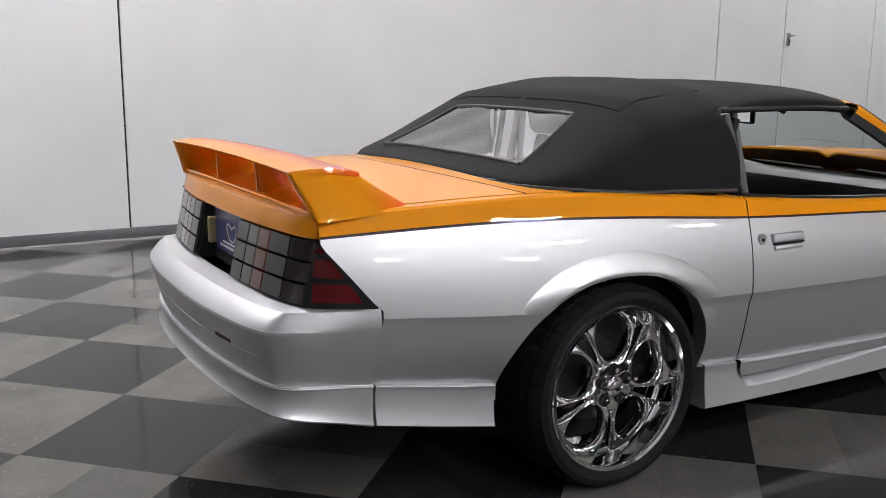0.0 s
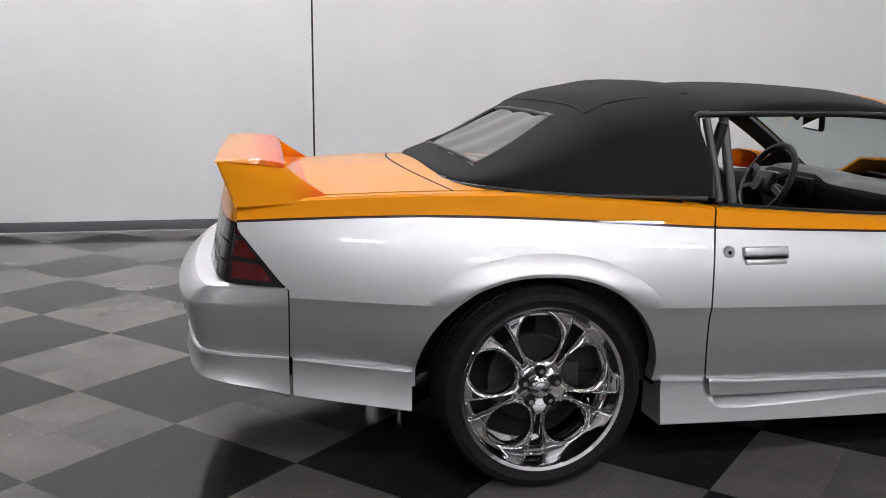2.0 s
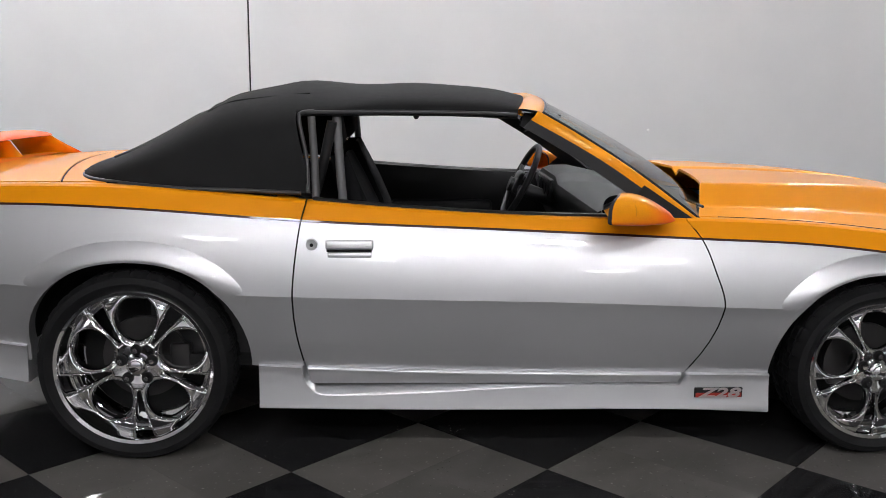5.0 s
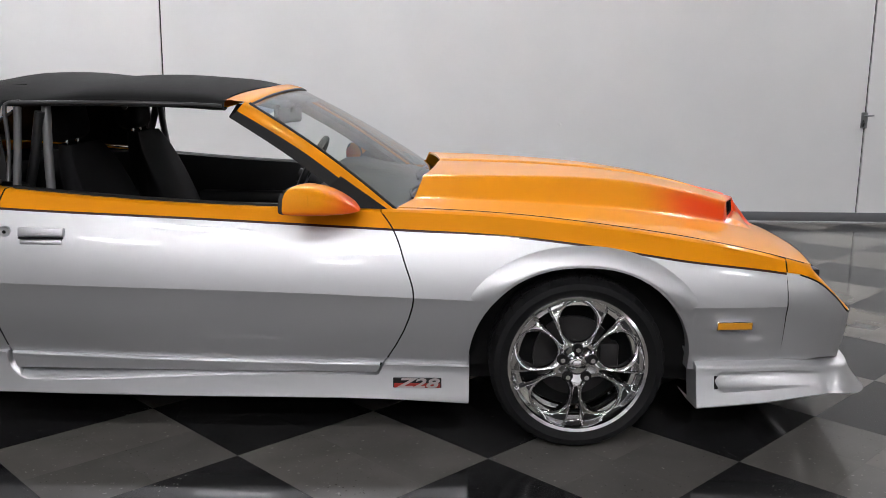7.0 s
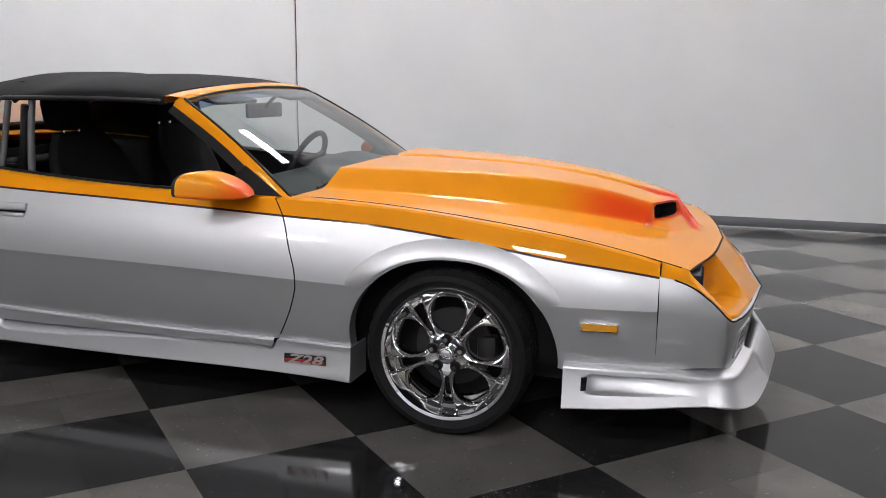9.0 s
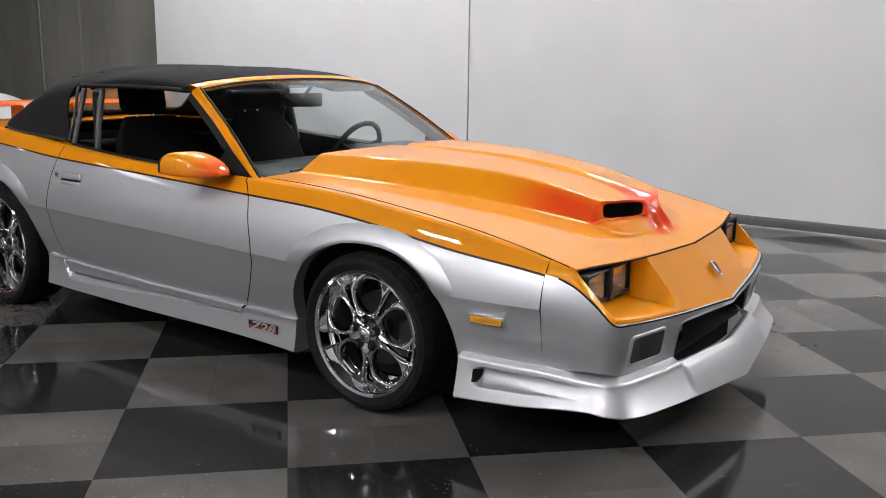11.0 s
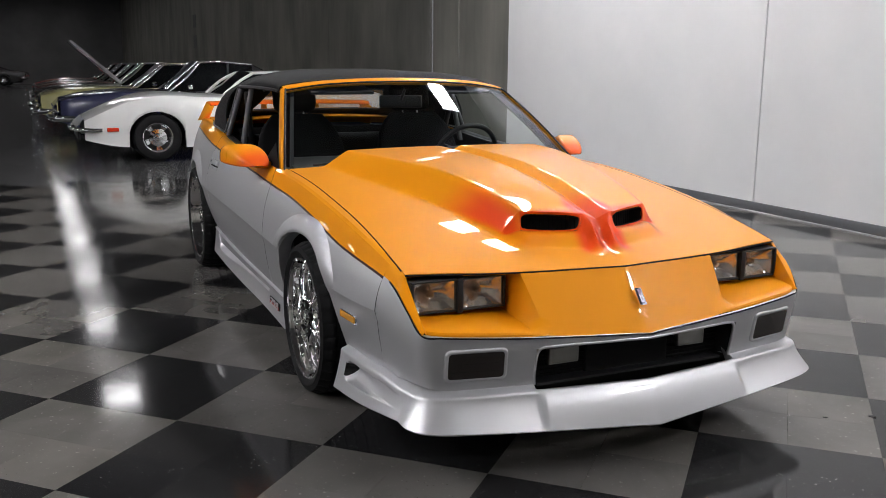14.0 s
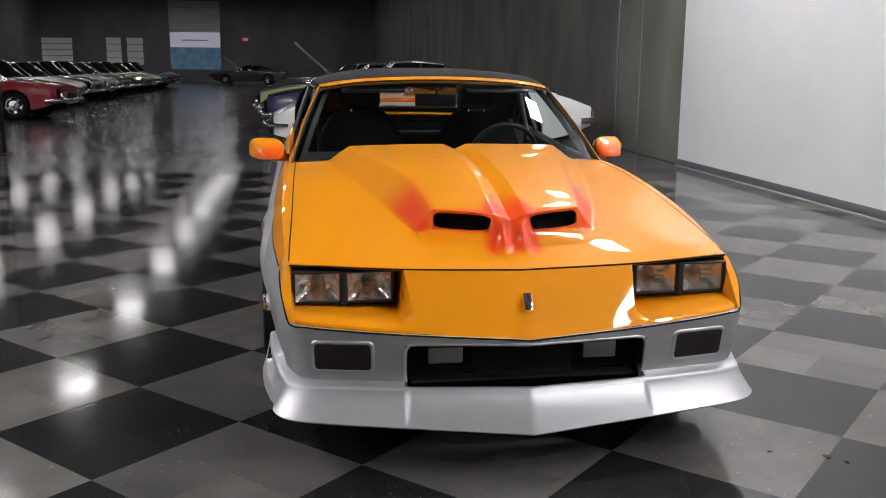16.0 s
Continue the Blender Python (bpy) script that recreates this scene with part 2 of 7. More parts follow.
def orange_paint(name):
    m = mat(name, (0.72, 0.20, 0.004), 0.5, 0.0, 0.65, Specular_IOR_Level=0.08)
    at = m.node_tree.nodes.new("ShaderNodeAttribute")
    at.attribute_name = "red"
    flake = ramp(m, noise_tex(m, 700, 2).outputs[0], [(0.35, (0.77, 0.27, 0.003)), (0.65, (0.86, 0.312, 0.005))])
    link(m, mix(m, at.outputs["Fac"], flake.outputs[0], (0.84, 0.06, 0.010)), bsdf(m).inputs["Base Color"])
    bump(m, noise_tex(m, 45, 2).outputs[0], 0.012, 0.001)
    return m


M_ORANGE = orange_paint("orange_pearl_paint")
M_PIN = mat("dark_red_pinstripe", (0.028, 0.005, 0.005), 0.4, 0.0, 0.1, Specular_IOR_Level=0.2)
M_PLASTIC = mat("black_trim_plastic", (0.013, 0.013, 0.014), 0.55, Specular_IOR_Level=0.3)
bump(M_PLASTIC, noise_tex(M_PLASTIC, 400, 2).outputs[0], 0.15, 0.001)
M_DARK = mat("dark_underside", (0.010, 0.010, 0.010), 0.85, Specular_IOR_Level=0.2)
M_CHROME = mat("polished_chrome", (0.93, 0.93, 0.94), 0.025, 1.0)
bump(M_CHROME, noise_tex(M_CHROME, 26, 2).outputs[0], 0.12, 0.003)
M_RUBBER = mat("tyre_rubber", (0.0085, 0.0085, 0.009), 0.7, Specular_IOR_Level=0.15)
bump(M_RUBBER, noise_tex(M_RUBBER, 120, 3).outputs[0], 0.2, 0.001)
M_CLOTH = mat("black_canvas", (0.016, 0.016, 0.0165), 0.95, Specular_IOR_Level=0.08)
w_ = node(M_CLOTH, "ShaderNodeTexNoise", Scale=1400, Detail=1)
tc_ = M_CLOTH.node_tree.nodes.new("ShaderNodeTexCoord")
link(M_CLOTH, tc_.outputs["Object"], w_.inputs["Vector"])
link(M_CLOTH, mix(M_CLOTH, noise_tex(M_CLOTH, 6, 5).outputs[0], (0.014, 0.014, 0.0145), (0.021, 0.021, 0.0215)), bsdf(M_CLOTH).inputs["Base Color"])
bump(M_CLOTH, w_.outputs[0], 0.5, 0.001)
bsdf(M_CLOTH).inputs["Sheen Weight"].default_value = 0.05


def glass_material(name, tint, rough, clear):
    """A thin pane: mostly see-through, with a mirror-like gloss."""
    m = bpy.data.materials.new(name)
    m.use_nodes = True
    nt = m.node_tree
    nt.nodes.remove(nt.nodes["Principled BSDF"])
    out = nt.nodes["Material Output"]
    tr = nt.nodes.new("ShaderNodeBsdfTransparent")
    tr.inputs[0].default_value = (*tint, 1)
    gl = nt.nodes.new("ShaderNodeBsdfGlossy")
    gl.inputs["Roughness"].default_value = rough
    lw = nt.nodes.new("ShaderNodeLayerWeight")
    lw.inputs[0].default_value = 0.5
    pw = nt.nodes.new("ShaderNodeMath")
    pw.operation = "POWER"
    pw.inputs[1].default_value = 5.0
    nt.links.new(lw.outputs["Facing"], pw.inputs[0])
    fr = nt.nodes.new("ShaderNodeMapRange")
    fr.inputs["To Min"].default_value, fr.inputs["To Max"].default_value = clear, 1.0
    nt.links.new(pw.outputs[0], fr.inputs[0])
    mx = nt.nodes.new("ShaderNodeMixShader")
    nt.links.new(fr.outputs[0], mx.inputs[0])
    nt.links.new(tr.outputs[0], mx.inputs[1])
    nt.links.new(gl.outputs[0], mx.inputs[2])
    nt.links.new(mx.outputs[0], out.inputs[0])
    return m


M_GLASS = glass_material("windscreen_glass", (0.64, 0.70, 0.69), 0.0, 0.06)
M_VINYL = glass_material("clear_vinyl_window", (0.60, 0.61, 0.63), 0.02, 0.18)


# ---- smooth curves ----
def curve(x, knots):
    """Smooth (Catmull-Rom) interpolation through a few (x, value) knots."""
    if x <= knots[0][0]:
        return knots[0][1]
    if x >= knots[-1][0]:
        return knots[-1][1]
    for i in range(len(knots) - 1):
        x0, v0 = knots[i]
        x1, v1 = knots[i + 1]
        if x <= x1:
            s = (v1 - v0) / (x1 - x0)
            m0 = s if i == 0 else 0.5 * (s + (v0 - knots[i - 1][1]) / (x0 - knots[i - 1][0]))
            m1 = s if i + 2 >= len(knots) else 0.5 * (s + (knots[i + 2][1] - v1) / (knots[i + 2][0] - x1))
            t, h = (x - x0) / (x1 - x0), x1 - x0
            return v0 * (1 + 2 * t) * (1 - t) ** 2 + h * m0 * t * (1 - t) ** 2 + v1 * t * t * (3 - 2 * t) + h * m1 * t * t * (t - 1)


def ss(a, b, x):
    t = min(1, max(0, (x - a) / (b - a)))
    return t * t * (3 - 2 * t)


def lin(a, b, n):
    return [a + (b - a) * i / (n - 1) for i in range(n)]


STRIPE = [(-0.98, 0.858), (-0.6, 0.874), (-0.3, 0.877), (0, 0.868), (0.57, 0.833), (1.26, 0.804), (1.92, 0.775), (2.3, 0.757), (2.57, 0.729), (2.91, 0.678), (3.29, 0.629), (3.38, 0.610), (3.46, 0.557), (3.525, 0.486)]
BELT = [(-0.98, 0.905), (-0.66, 0.92), (-0.32, 0.931), (0, 0.928), (0.57, 0.885), (0.9, 0.859), (1.26, 0.838), (1.6, 0.829), (1.9, 0.828), (2.3, 0.812), (2.6, 0.783), (3.0, 0.727), (3.29, 0.667), (3.39, 0.641)]
CREASE = [(-1.1, 0.64), (-0.77, 0.632), (-0.36, 0.61), (0.36, 0.588), (0.97, 0.575), (1.48, 0.565), (1.95, 0.549), (2.9, 0.518), (3.45, 0.515)]
LEDGE = [(-1.1, 0.444), (-0.786, 0.422), (-0.39, 0.378), (0.407, 0.328), (1.08, 0.307), (1.9, 0.295), (2.19, 0.290), (2.97, 0.299), (3.3, 0.31), (3.51, 0.325)]
WIDE = [(-1.07, 0.66), (-0.98, 0.70), (-0.785, 0.757), (-0.4, 0.83), (0, 0.875), (0.6, 0.898), (1.5, 0.904), (2.2, 0.90), (2.6, 0.893), (3.04, 0.868), (3.3, 0.832), (3.45, 0.79), (3.53, 0.76)]
TOPW = [(-0.98, 0.648), (-0.6, 0.705), (-0.27, 0.738), (0, 0.765), (0.57, 0.802), (1.2, 0.806), (1.9, 0.802), (2.5, 0.802), (3.0, 0.795), (3.39, 0.772)]
LOWW = [(-1.07, 0.60), (-0.785, 0.685), (-0.4, 0.745), (0, 0.79), (0.4, 0.82), (1.1, 0.836), (2.2, 0.838), (3.0, 0.826), (3.3, 0.80), (3.51, 0.745)]
REAR_AXLE, FRONT_AXLE = 0.0, 2.565
ARCHES = ((0.0, 0.35, 0.388, 0.345), (2.573, 0.308, 0.388, 0.347))  # centre x, centre z, half length, height


def half_width(x, z):
    """The body's half width at x and height z."""
    zc, zb, zl = curve(x, CREASE), curve(x, BELT), curve(x, LEDGE)
    wide, top, low = curve(x, WIDE), curve(x, TOPW), curve(x, LOWW)
    if z >= zc:
        v = (z - zc) / (zb - zc)
        h = wide - (wide - top) * (0.28 * v + 0.72 * v ** 2.2)
    else:
        u = (zc - z) / (zc - zl)
        h = wide - (wide - low) * (0.35 * u + 0.65 * u * u if u > 0 else 0)
        h -= 0.007 * min(1, (zc - z) / 0.03)
    return h


def arch_z(x):
    for ax, az, rx, rz in ARCHES:
        if abs(x - ax) < rx:
            return az + rz * math.sqrt(max(0, 1 - abs((x - ax) / rx) ** 2.2))
    return None


def grid(pts, name, mats, pick=None, smooth=True, skip=None, red=None, close=False):
    """A mesh from rows of points; pick(i, j) gives a face's material slot."""
    rows, cols = len(pts), len(pts[0])
    verts = [p for r in pts for p in r]
    faces, slots = [], []
    for i in range(rows - 1):
        for j in range(cols - (0 if close else 1)):
            if skip and skip(i, j):
                continue
            k = (j + 1) % cols
            faces.append((i * cols + j, i * cols + k, (i + 1) * cols + k, (i + 1) * cols + j))
            slots.append(pick(i, j) if pick else 0)
    me = mesh_from(name, verts, faces, None, smooth)
    for m in mats:
        me.materials.append(m)
    me.polygons.foreach_set("material_index", slots)
    if red:
        a = me.attributes.new("red", "FLOAT", "POINT")
        a.data.foreach_set("value", [min(1, max(0, red(*v))) for v in verts])
    return me


def mirrored(me):
    """The same mesh on the other side of the car."""
    c = me.copy()
    co = np.empty(len(c.vertices) * 3)
    c.vertices.foreach_get("co", co)
    co[1::3] *= -1
    c.vertices.foreach_set("co", co)
    c.flip_normals()
    return c


def whole(me, width=2e-4, angle=32):
    """Both halves of a mesh joined along the car's middle."""
    bm = bmesh.new()
    bm.from_mesh(me)
    bm.from_mesh(mirrored(me))
    bmesh.ops.remove_doubles(bm, verts=[v for v in bm.verts if abs(v.co.y) < 1e-3], dist=2e-3)
    bmesh.ops.recalc_face_normals(bm, faces=bm.faces)
    shade(bm, angle)
    out = bpy.data.meshes.new(me.name)
    bm.to_mesh(out)
    bm.free()
    for m in me.materials:
        out.materials.append(m)
    return out


def thick(me, t, angle=40):
    """Gives a sheet its thickness, with crisp rims."""
    bm = bmesh.new()
    bm.from_mesh(me)
    bmesh.ops.recalc_face_normals(bm, faces=bm.faces)
    bmesh.ops.solidify(bm, geom=bm.faces[:], thickness=t)
    shade(bm, angle)
    bm.to_mesh(me)
    bm.free()
    return me


def pair(name, me, parent, label=""):
    obs = []
    for m in (me, mirrored(me)):
        obs.append(part(name, m, None, parent, label))
    return obs


def sharp(me, angle=30):
    bm = bmesh.new()
    bm.from_mesh(me)
    bmesh.ops.remove_doubles(bm, verts=bm.verts, dist=1e-5)
    bmesh.ops.recalc_face_normals(bm, faces=bm.faces)
    shade(bm, angle)
    bm.to_mesh(me)
    bm.free()
    return me


car = thing("convertible_car", "orange over silver convertible with black soft top and chrome wheels", "car")


def side_panel(name, columns, x0=None, x1=None, reach=(0.0, 0.0)):
    """A painted side panel: columns are nominal x; x0 and x1 bend its ends by height, fading over the reach."""
    a, b = columns[0], columns[-1]
    pts = []
    for xn in columns:
        u = (xn - a) / (b - a)
        def place(level):
            x = xn
            for _ in range(3):
                z = level(x)
                lo = x0(z) if x0 else a
                hi = x1(z) if x1 else b
                wa = max(0, 1 - (xn - a) / reach[0]) if reach[0] else 1 - u
                wb = max(0, 1 - (b - xn) / reach[1]) if reach[1] else u
                x = xn + (lo - a) * wa + (hi - b) * wb
            return x, level(x)
        az = arch_z(xn)
        def low(x):
            return max(az if az is not None else -9, curve(x, LEDGE))
        def mid(x):
            return max(curve(x, CREASE), low(x) + 0.004)
        row = []
        levels = [lambda x: low(x)]
        levels += [lambda x, k=k: low(x) + (mid(x) - low(x)) * k for k in (0.0, 0.12, 0.3, 0.5, 0.7, 0.86, 0.96, 1.0)]
        levels += [lambda x, k=k: mid(x) + (curve(x, STRIPE) - 0.0075 - mid(x)) * k for k in (0.03, 0.1, 0.2, 0.32, 0.44, 0.56, 0.66, 0.76, 0.86, 0.94, 1.0)]
        levels += [lambda x: curve(x, STRIPE) - 0.005, lambda x: curve(x, STRIPE) - 0.003, lambda x: curve(x, STRIPE)]
        levels += [lambda x, k=k: curve(x, STRIPE) + (curve(x, BELT) - curve(x, STRIPE)) * k for k in (0.3, 0.55, 0.75, 0.9, 1.0)]
        for n, level in enumerate(levels):
            x, z = place(level)
            h = half_width(x, z)
            if n == 0:
                h -= 0.05
            row.append((x, -h, z))
        x, z = place(lambda x: curve(x, BELT))
        h = half_width(x, z)
        row.append((x, -h + 0.012, z + 0.007))
        row.append((x, -h + 0.045 - 0.032 * ss(2.8, 3.35, x), z + 0.009))
        pts.append(row)
    def pick(i, j):
        return 1 if j in (19, 20, 21) else (2 if j > 21 else 0)
    return sharp(grid(pts, name, [M_SILVER, M_PIN, M_ORANGE], pick), 22)


def arc_columns(ax, rx, n=30):
    return [ax - rx * math.cos(math.pi * i / n) for i in range(n + 1)]


DOOR_R = [(0.26, 0.588), (0.31, 0.573), (0.47, 0.543), (0.587, 0.538), (0.722, 0.549), (0.836, 0.566), (0.90, 0.584)]
DOOR_F = [(0.236, 0 + 1.848), (0.29, 1.884), (0.362, 1.929), (0.464, 1.976), (0.555, 1.994), (0.664, 1.963), (0.772, 1.921), (0.84, 1.868)]


def door_rear(z):
    return curve(z, DOOR_R)


def door_front(z):
    return curve(z, DOOR_F)


def tail_line(z):
    return -0.785 - (z - 0.66) * 0.80 if z > 0.66 else -0.775


quarter = side_panel("quarter_panel", lin(-0.775, -0.50, 8)[:-1] + lin(-0.50, -0.3881, 9)[:-1] + arc_columns(0.0, 0.388) + lin(0.3881, 0.50, 9)[1:] + lin(0.51, 0.56, 3), x0=lambda z: max(tail_line(z), -0.925) if z > 0.66 else -0.775, x1=lambda z: door_rear(z) - 0.0028, reach=(0.36, 0.16))
pair("quarter_panel", quarter, car, "silver quarter panel with orange shoulder and pinstripe")
fender = side_panel("front_fender", lin(1.93, 2.07, 5)[:-1] + lin(2.07, 2.1849, 9)[:-1] + arc_columns(2.573, 0.388) + lin(2.9611, 3.07, 9)[1:] + lin(3.09, 3.29, 7), x0=lambda z: door_front(z) + 0.0028, reach=(0.24, 0.0))
pair("front_fender", fender, car, "silver front fender with orange top and flared arch")


# flared lips round the wheel openings
for ax, az, rx, rz in ARCHES:
    rows = []
    for a in lin(-0.06, math.pi + 0.06, 61):
        row = []
        for q in (1.0, 0.97, 0.9, 0.8, 0.68, 0.55, 0.42, 0.3, 0.2, 0.12, 0.06, 0.02, 0.0, -0.012, -0.012):
            g = 1 + 0.205 * q
            c, sn = math.cos(a), math.sin(a)
            x = ax - rx * g * math.copysign(abs(c) ** (2 / 2.2), c)
            z = az + rz * g * math.copysign(abs(sn) ** (2 / 2.2), sn)
            zc = curve(x, CREASE)
            k = ss(zc - 0.03, zc + 0.075, z)
            h = half_width(x, max(z, curve(x, LEDGE) + 0.002))
            d = 0.019 * (1 - max(q, 0) ** 1.7) * k - 0.0015 - 0.005 * ss(0.1, 0.0, q) * k
            row.append((x, -(h + d), z))
        row[-1] = (row[-1][0], row[-1][1] + 0.06, row[-1][2])
        rows.append(row)
    pair("wheel_flare", sharp(grid(rows, "wheel_flare", [M_SILVER]), 50), car, "silver flared wheel-arch lip")


# door with its lower cladding down to the sill gap

door_pts = side_panel("door", lin(0.56, 1.9, 26), x0=lambda z: door_rear(z) + 0.0028, x1=lambda z: door_front(z) - 0.0028)
doors = pair("door", door_pts, car, "long silver door with orange sill and pinstripe")
def skirt_out(x, z):
    """How far the skirt's face stands out at a height."""
    s = max(0, min(1, (curve(x, LEDGE) - z) / (curve(x, LEDGE) - 0.172)))
    return 0.002 + 0.004 * s + 0.012 * s * s


clad = []
for x in lin(0.58, 1.875, 40):
    zl = curve(x, LEDGE)
    row = []
    for z, d in ((zl + 0.003, -0.014), (zl + 0.002, -0.004), (zl, 0.002), (zl - 0.003, 0.0055), (zl - 0.007, 0.006), (zl - 0.012, 0.003), (zl - 0.022, 0.0015), (min(0.283, zl - 0.03), -0.001), (0.263, -0.004), (0.2605, -0.03)):
        zz = min(z, zl + 0.003)
        xx = min(max(x, door_rear(max(zz, 0.262)) + 0.004), door_front(zz) - 0.004)
        row.append((xx, -(curve(x, LOWW) + skirt_out(x, zz) + d), zz))
    clad.append(row)
clad = sharp(grid(clad, "door_cladding", [M_SILVER]), 62)
for ob, me in zip(doors, (clad, mirrored(clad))):
    part("lower_cladding", me, None, ob, "silver body-kit moulding along the door bottom")

# side skirts
skirt = []
for x in [0.407] + lin(0.412, 0.54, 5) + lin(0.552, 0.64, 23) + lin(0.655, 1.84, 30) + lin(1.852, 1.90, 9) + lin(1.93, 2.188, 7) + [2.193]:
    zl, lo, zb = curve(x, LEDGE), curve(x, LOWW), curve(x, [(0.4, 0.180), (1.1, 0.174), (1.88, 0.172), (2.2, 0.158)])
    k = ss(0.560, 0.566, x) * (1 - ss(1.866, 1.892, x))
    zt = zl + (0.2575 - zl) * k if x > 0.6 else zl - 0.012 * k
    # the scoop's lower lip sweeps down from the ledge, then runs along under the door
    v = min(1, max(0, (x - 0.558) / 0.085))
    run = 0.2545 - 0.032 * (1 - ss(0.70, 1.5, x))
    zlip = zl - 0.003 + (run - zl + 0.003) * math.sqrt(1 - (1 - v) ** 2)
    zlip = min(zlip + (zl - zlip) * ss(1.862, 1.892, x), zt - 0.003)
    rec = 0.040 * ss(0.558, 0.575, x) * (1 - ss(0.66, 1.45, x)) + 0.004 * k
    out_t, out_l = lo + skirt_out(x, zt) + 0.003, lo + skirt_out(x, zlip) + 0.003
    bead = 0.0035 * (1 - k)
    row = [(x, -(lo - 0.06), zt + 0.002), (x, -(out_t - 0.005 - rec), zt + 0.001), (x, -(out_t - rec + bead * 0.6), zt - 0.002)]
    for f in (0.35, 0.7, 0.9, 1.0):
        row.append((x, -(out_l - rec * (1 - f) ** 1.2 + bead), zt - 0.002 + (zlip - zt + 0.002) * f))
    for f in (0.06, 0.2, 0.4, 0.6, 0.8, 0.93, 1.0):
        z = zlip + (zb - zlip) * f
        row.append((x, -(lo + skirt_out(x, z) + 0.003), z))
    row += [(x, -(lo + 0.01), zb - 0.006), (x, -(lo - 0.08), zb - 0.004)]
    skirt.append(row)
skirt[0] = [(p[0], -0.70, p[2]) for p in skirt[0]]
skirt[-1] = [(p[0], -0.70, p[2]) for p in skirt[-1]]
pair("side_skirt", sharp(grid(skirt, "side_skirt", [M_SILVER]), 55), car, "silver side skirt with a scooped groove")

# rear lower valance on the quarter panel
val = []
for x in [-0.772] + lin(-0.768, -0.398, 14) + [-0.394]:
    zl, lo = curve(x, LEDGE), curve(x, LOWW)
    zb = curve(x, [(-0.786, 0.304), (-0.39, 0.245)])
    row = [(x, -(lo - 0.04), zl + 0.002), (x, -(lo - 0.004), zl + 0.001), (x, -(lo + 0.005), zl - 0.002), (x, -(lo + 0.0075), zl - 0.005), (x, -(lo + 0.005), zl - 0.010)]
    for s in (0.15, 0.35, 0.55, 0.75, 0.9, 1.0):
        row.append((x, -(lo + 0.004 - 0.004 * math.sin(math.pi * s) + 0.008 * s * s), zl - 0.005 + (zb - zl + 0.005) * s))
    row += [(x, -(lo + 0.0), zb - 0.004), (x, -(lo - 0.08), zb - 0.002)]
    val.append(row)
val[0] = [(p[0], p[1] + 0.08, p[2]) for p in val[0]]
val[-1] = [(p[0], p[1] + 0.12, p[2]) for p in val[-1]]
pair("rear_valance", sharp(grid(val, "rear_valance", [M_SILVER]), 60), car, "silver lower valance behind the rear wheel")


# ---- sweeps along the plan of nose and tail ----
def plan_curve(knots, n):
    """n points, evenly spaced along a smooth plan line of (x, half width) knots, with outward normals."""
    fine = []
    for i in range(len(knots) - 1):
        p0, p1, p2, p3 = (Vector(knots[max(0, min(len(knots) - 1, k))]) for k in (i - 1, i, i + 1, i + 2))
        for t in lin(0, 1, 13)[:-1]:
            fine.append(0.5 * (2 * p1 + (p2 - p0) * t + (2 * p0 - 5 * p1 + 4 * p2 - p3) * t * t + (3 * p1 - p0 - 3 * p2 + p3) * t ** 3))
    fine.append(Vector(knots[-1]))
    run = [0]
    for a, b in zip(fine, fine[1:]):
        run.append(run[-1] + (b - a).length)
    out = []
    for s in lin(0, run[-1], n):
        k = max(i for i in range(len(run)) if run[i] <= s + 1e-9)
        k = min(k, len(fine) - 2)
        t = (s - run[k]) / (run[k + 1] - run[k])
        d = (fine[k + 1] - fine[k]).normalized()
        out.append((fine[k].lerp(fine[k + 1], t), Vector((d.y, -d.x)) if s > 0 else Vector((1, 0))))
    return out


FRONT_PLAN = [(3.668, 0.0), (3.653, 0.12), (3.618, 0.40), (3.585, 0.60), (3.556, 0.72), (3.52, 0.772), (3.46, 0.797), (3.40, 0.813), (3.294, 0.829)]


def orange_line(p):
    """Height of the paint boundary on the nose at a plan point."""
    return curve(p.y, [(0, 0.444), (0.4, 0.462), (0.72, 0.483), (0.765, 0.487)]) if p.x > 3.52 else curve(p.x, STRIPE)


def bulge_out(z):
    return curve(z, [(0.29, -0.028), (0.34, -0.020), (0.42, -0.006), (0.48, 0.0), (0.62, -0.02)])


fascia = []
front_plan = plan_curve(FRONT_PLAN, 64)
for p, nrm in front_plan:
    zt, zl = orange_line(p), 0.296 + 0.012 * ss(3.4, 3.29, p.x) + 0.02 * ss(3.6, 3.5, p.x) * ss(3.3, 3.45, p.x)
    row = []
    zs_ = (0.425 - zl) / (zt - zl) if p.y < 0.42 and p.x > 3.5 else 0.87
    for s in [0, 0.0, 0.03] + [zs_ * k for k in (0.15, 0.3, 0.45, 0.6, 0.75, 0.9, 0.96, 1.0)] + [zs_ + (1 - zs_) * k for k in (0.25, 0.6, 1.0, 1.0)]:
        z = zl + (zt - zl) * s
        side = ss(3.5, 3.3, p.x)
        d = bulge_out(z) * (1 - side) + (half_width(3.294, z) - 0.829) * side
        row.append(Vector((p.x + nrm.x * d, -(p.y + nrm.y * d), z)))
    row[0] = row[1] - Vector((nrm.x * 0.05, -nrm.y * 0.05, 0))
    row[-1] = row[-2] + Vector((-nrm.x * 0.012, nrm.y * 0.012, 0.002))
    fascia.append(row)


def fascia_hole(i, j):
    c = (fascia[i][j] + fascia[i + 1][j + 1]) / 2
    y, z = -c.y, c.z
    if y < 0.398:
        return j < 10
    return False


bumper = grid(fascia, "front_bumper", [M_SILVER], skip=fascia_hole)
part("front_bumper", whole(sharp(bumper, 35)), None, car, "silver front bumper cover")

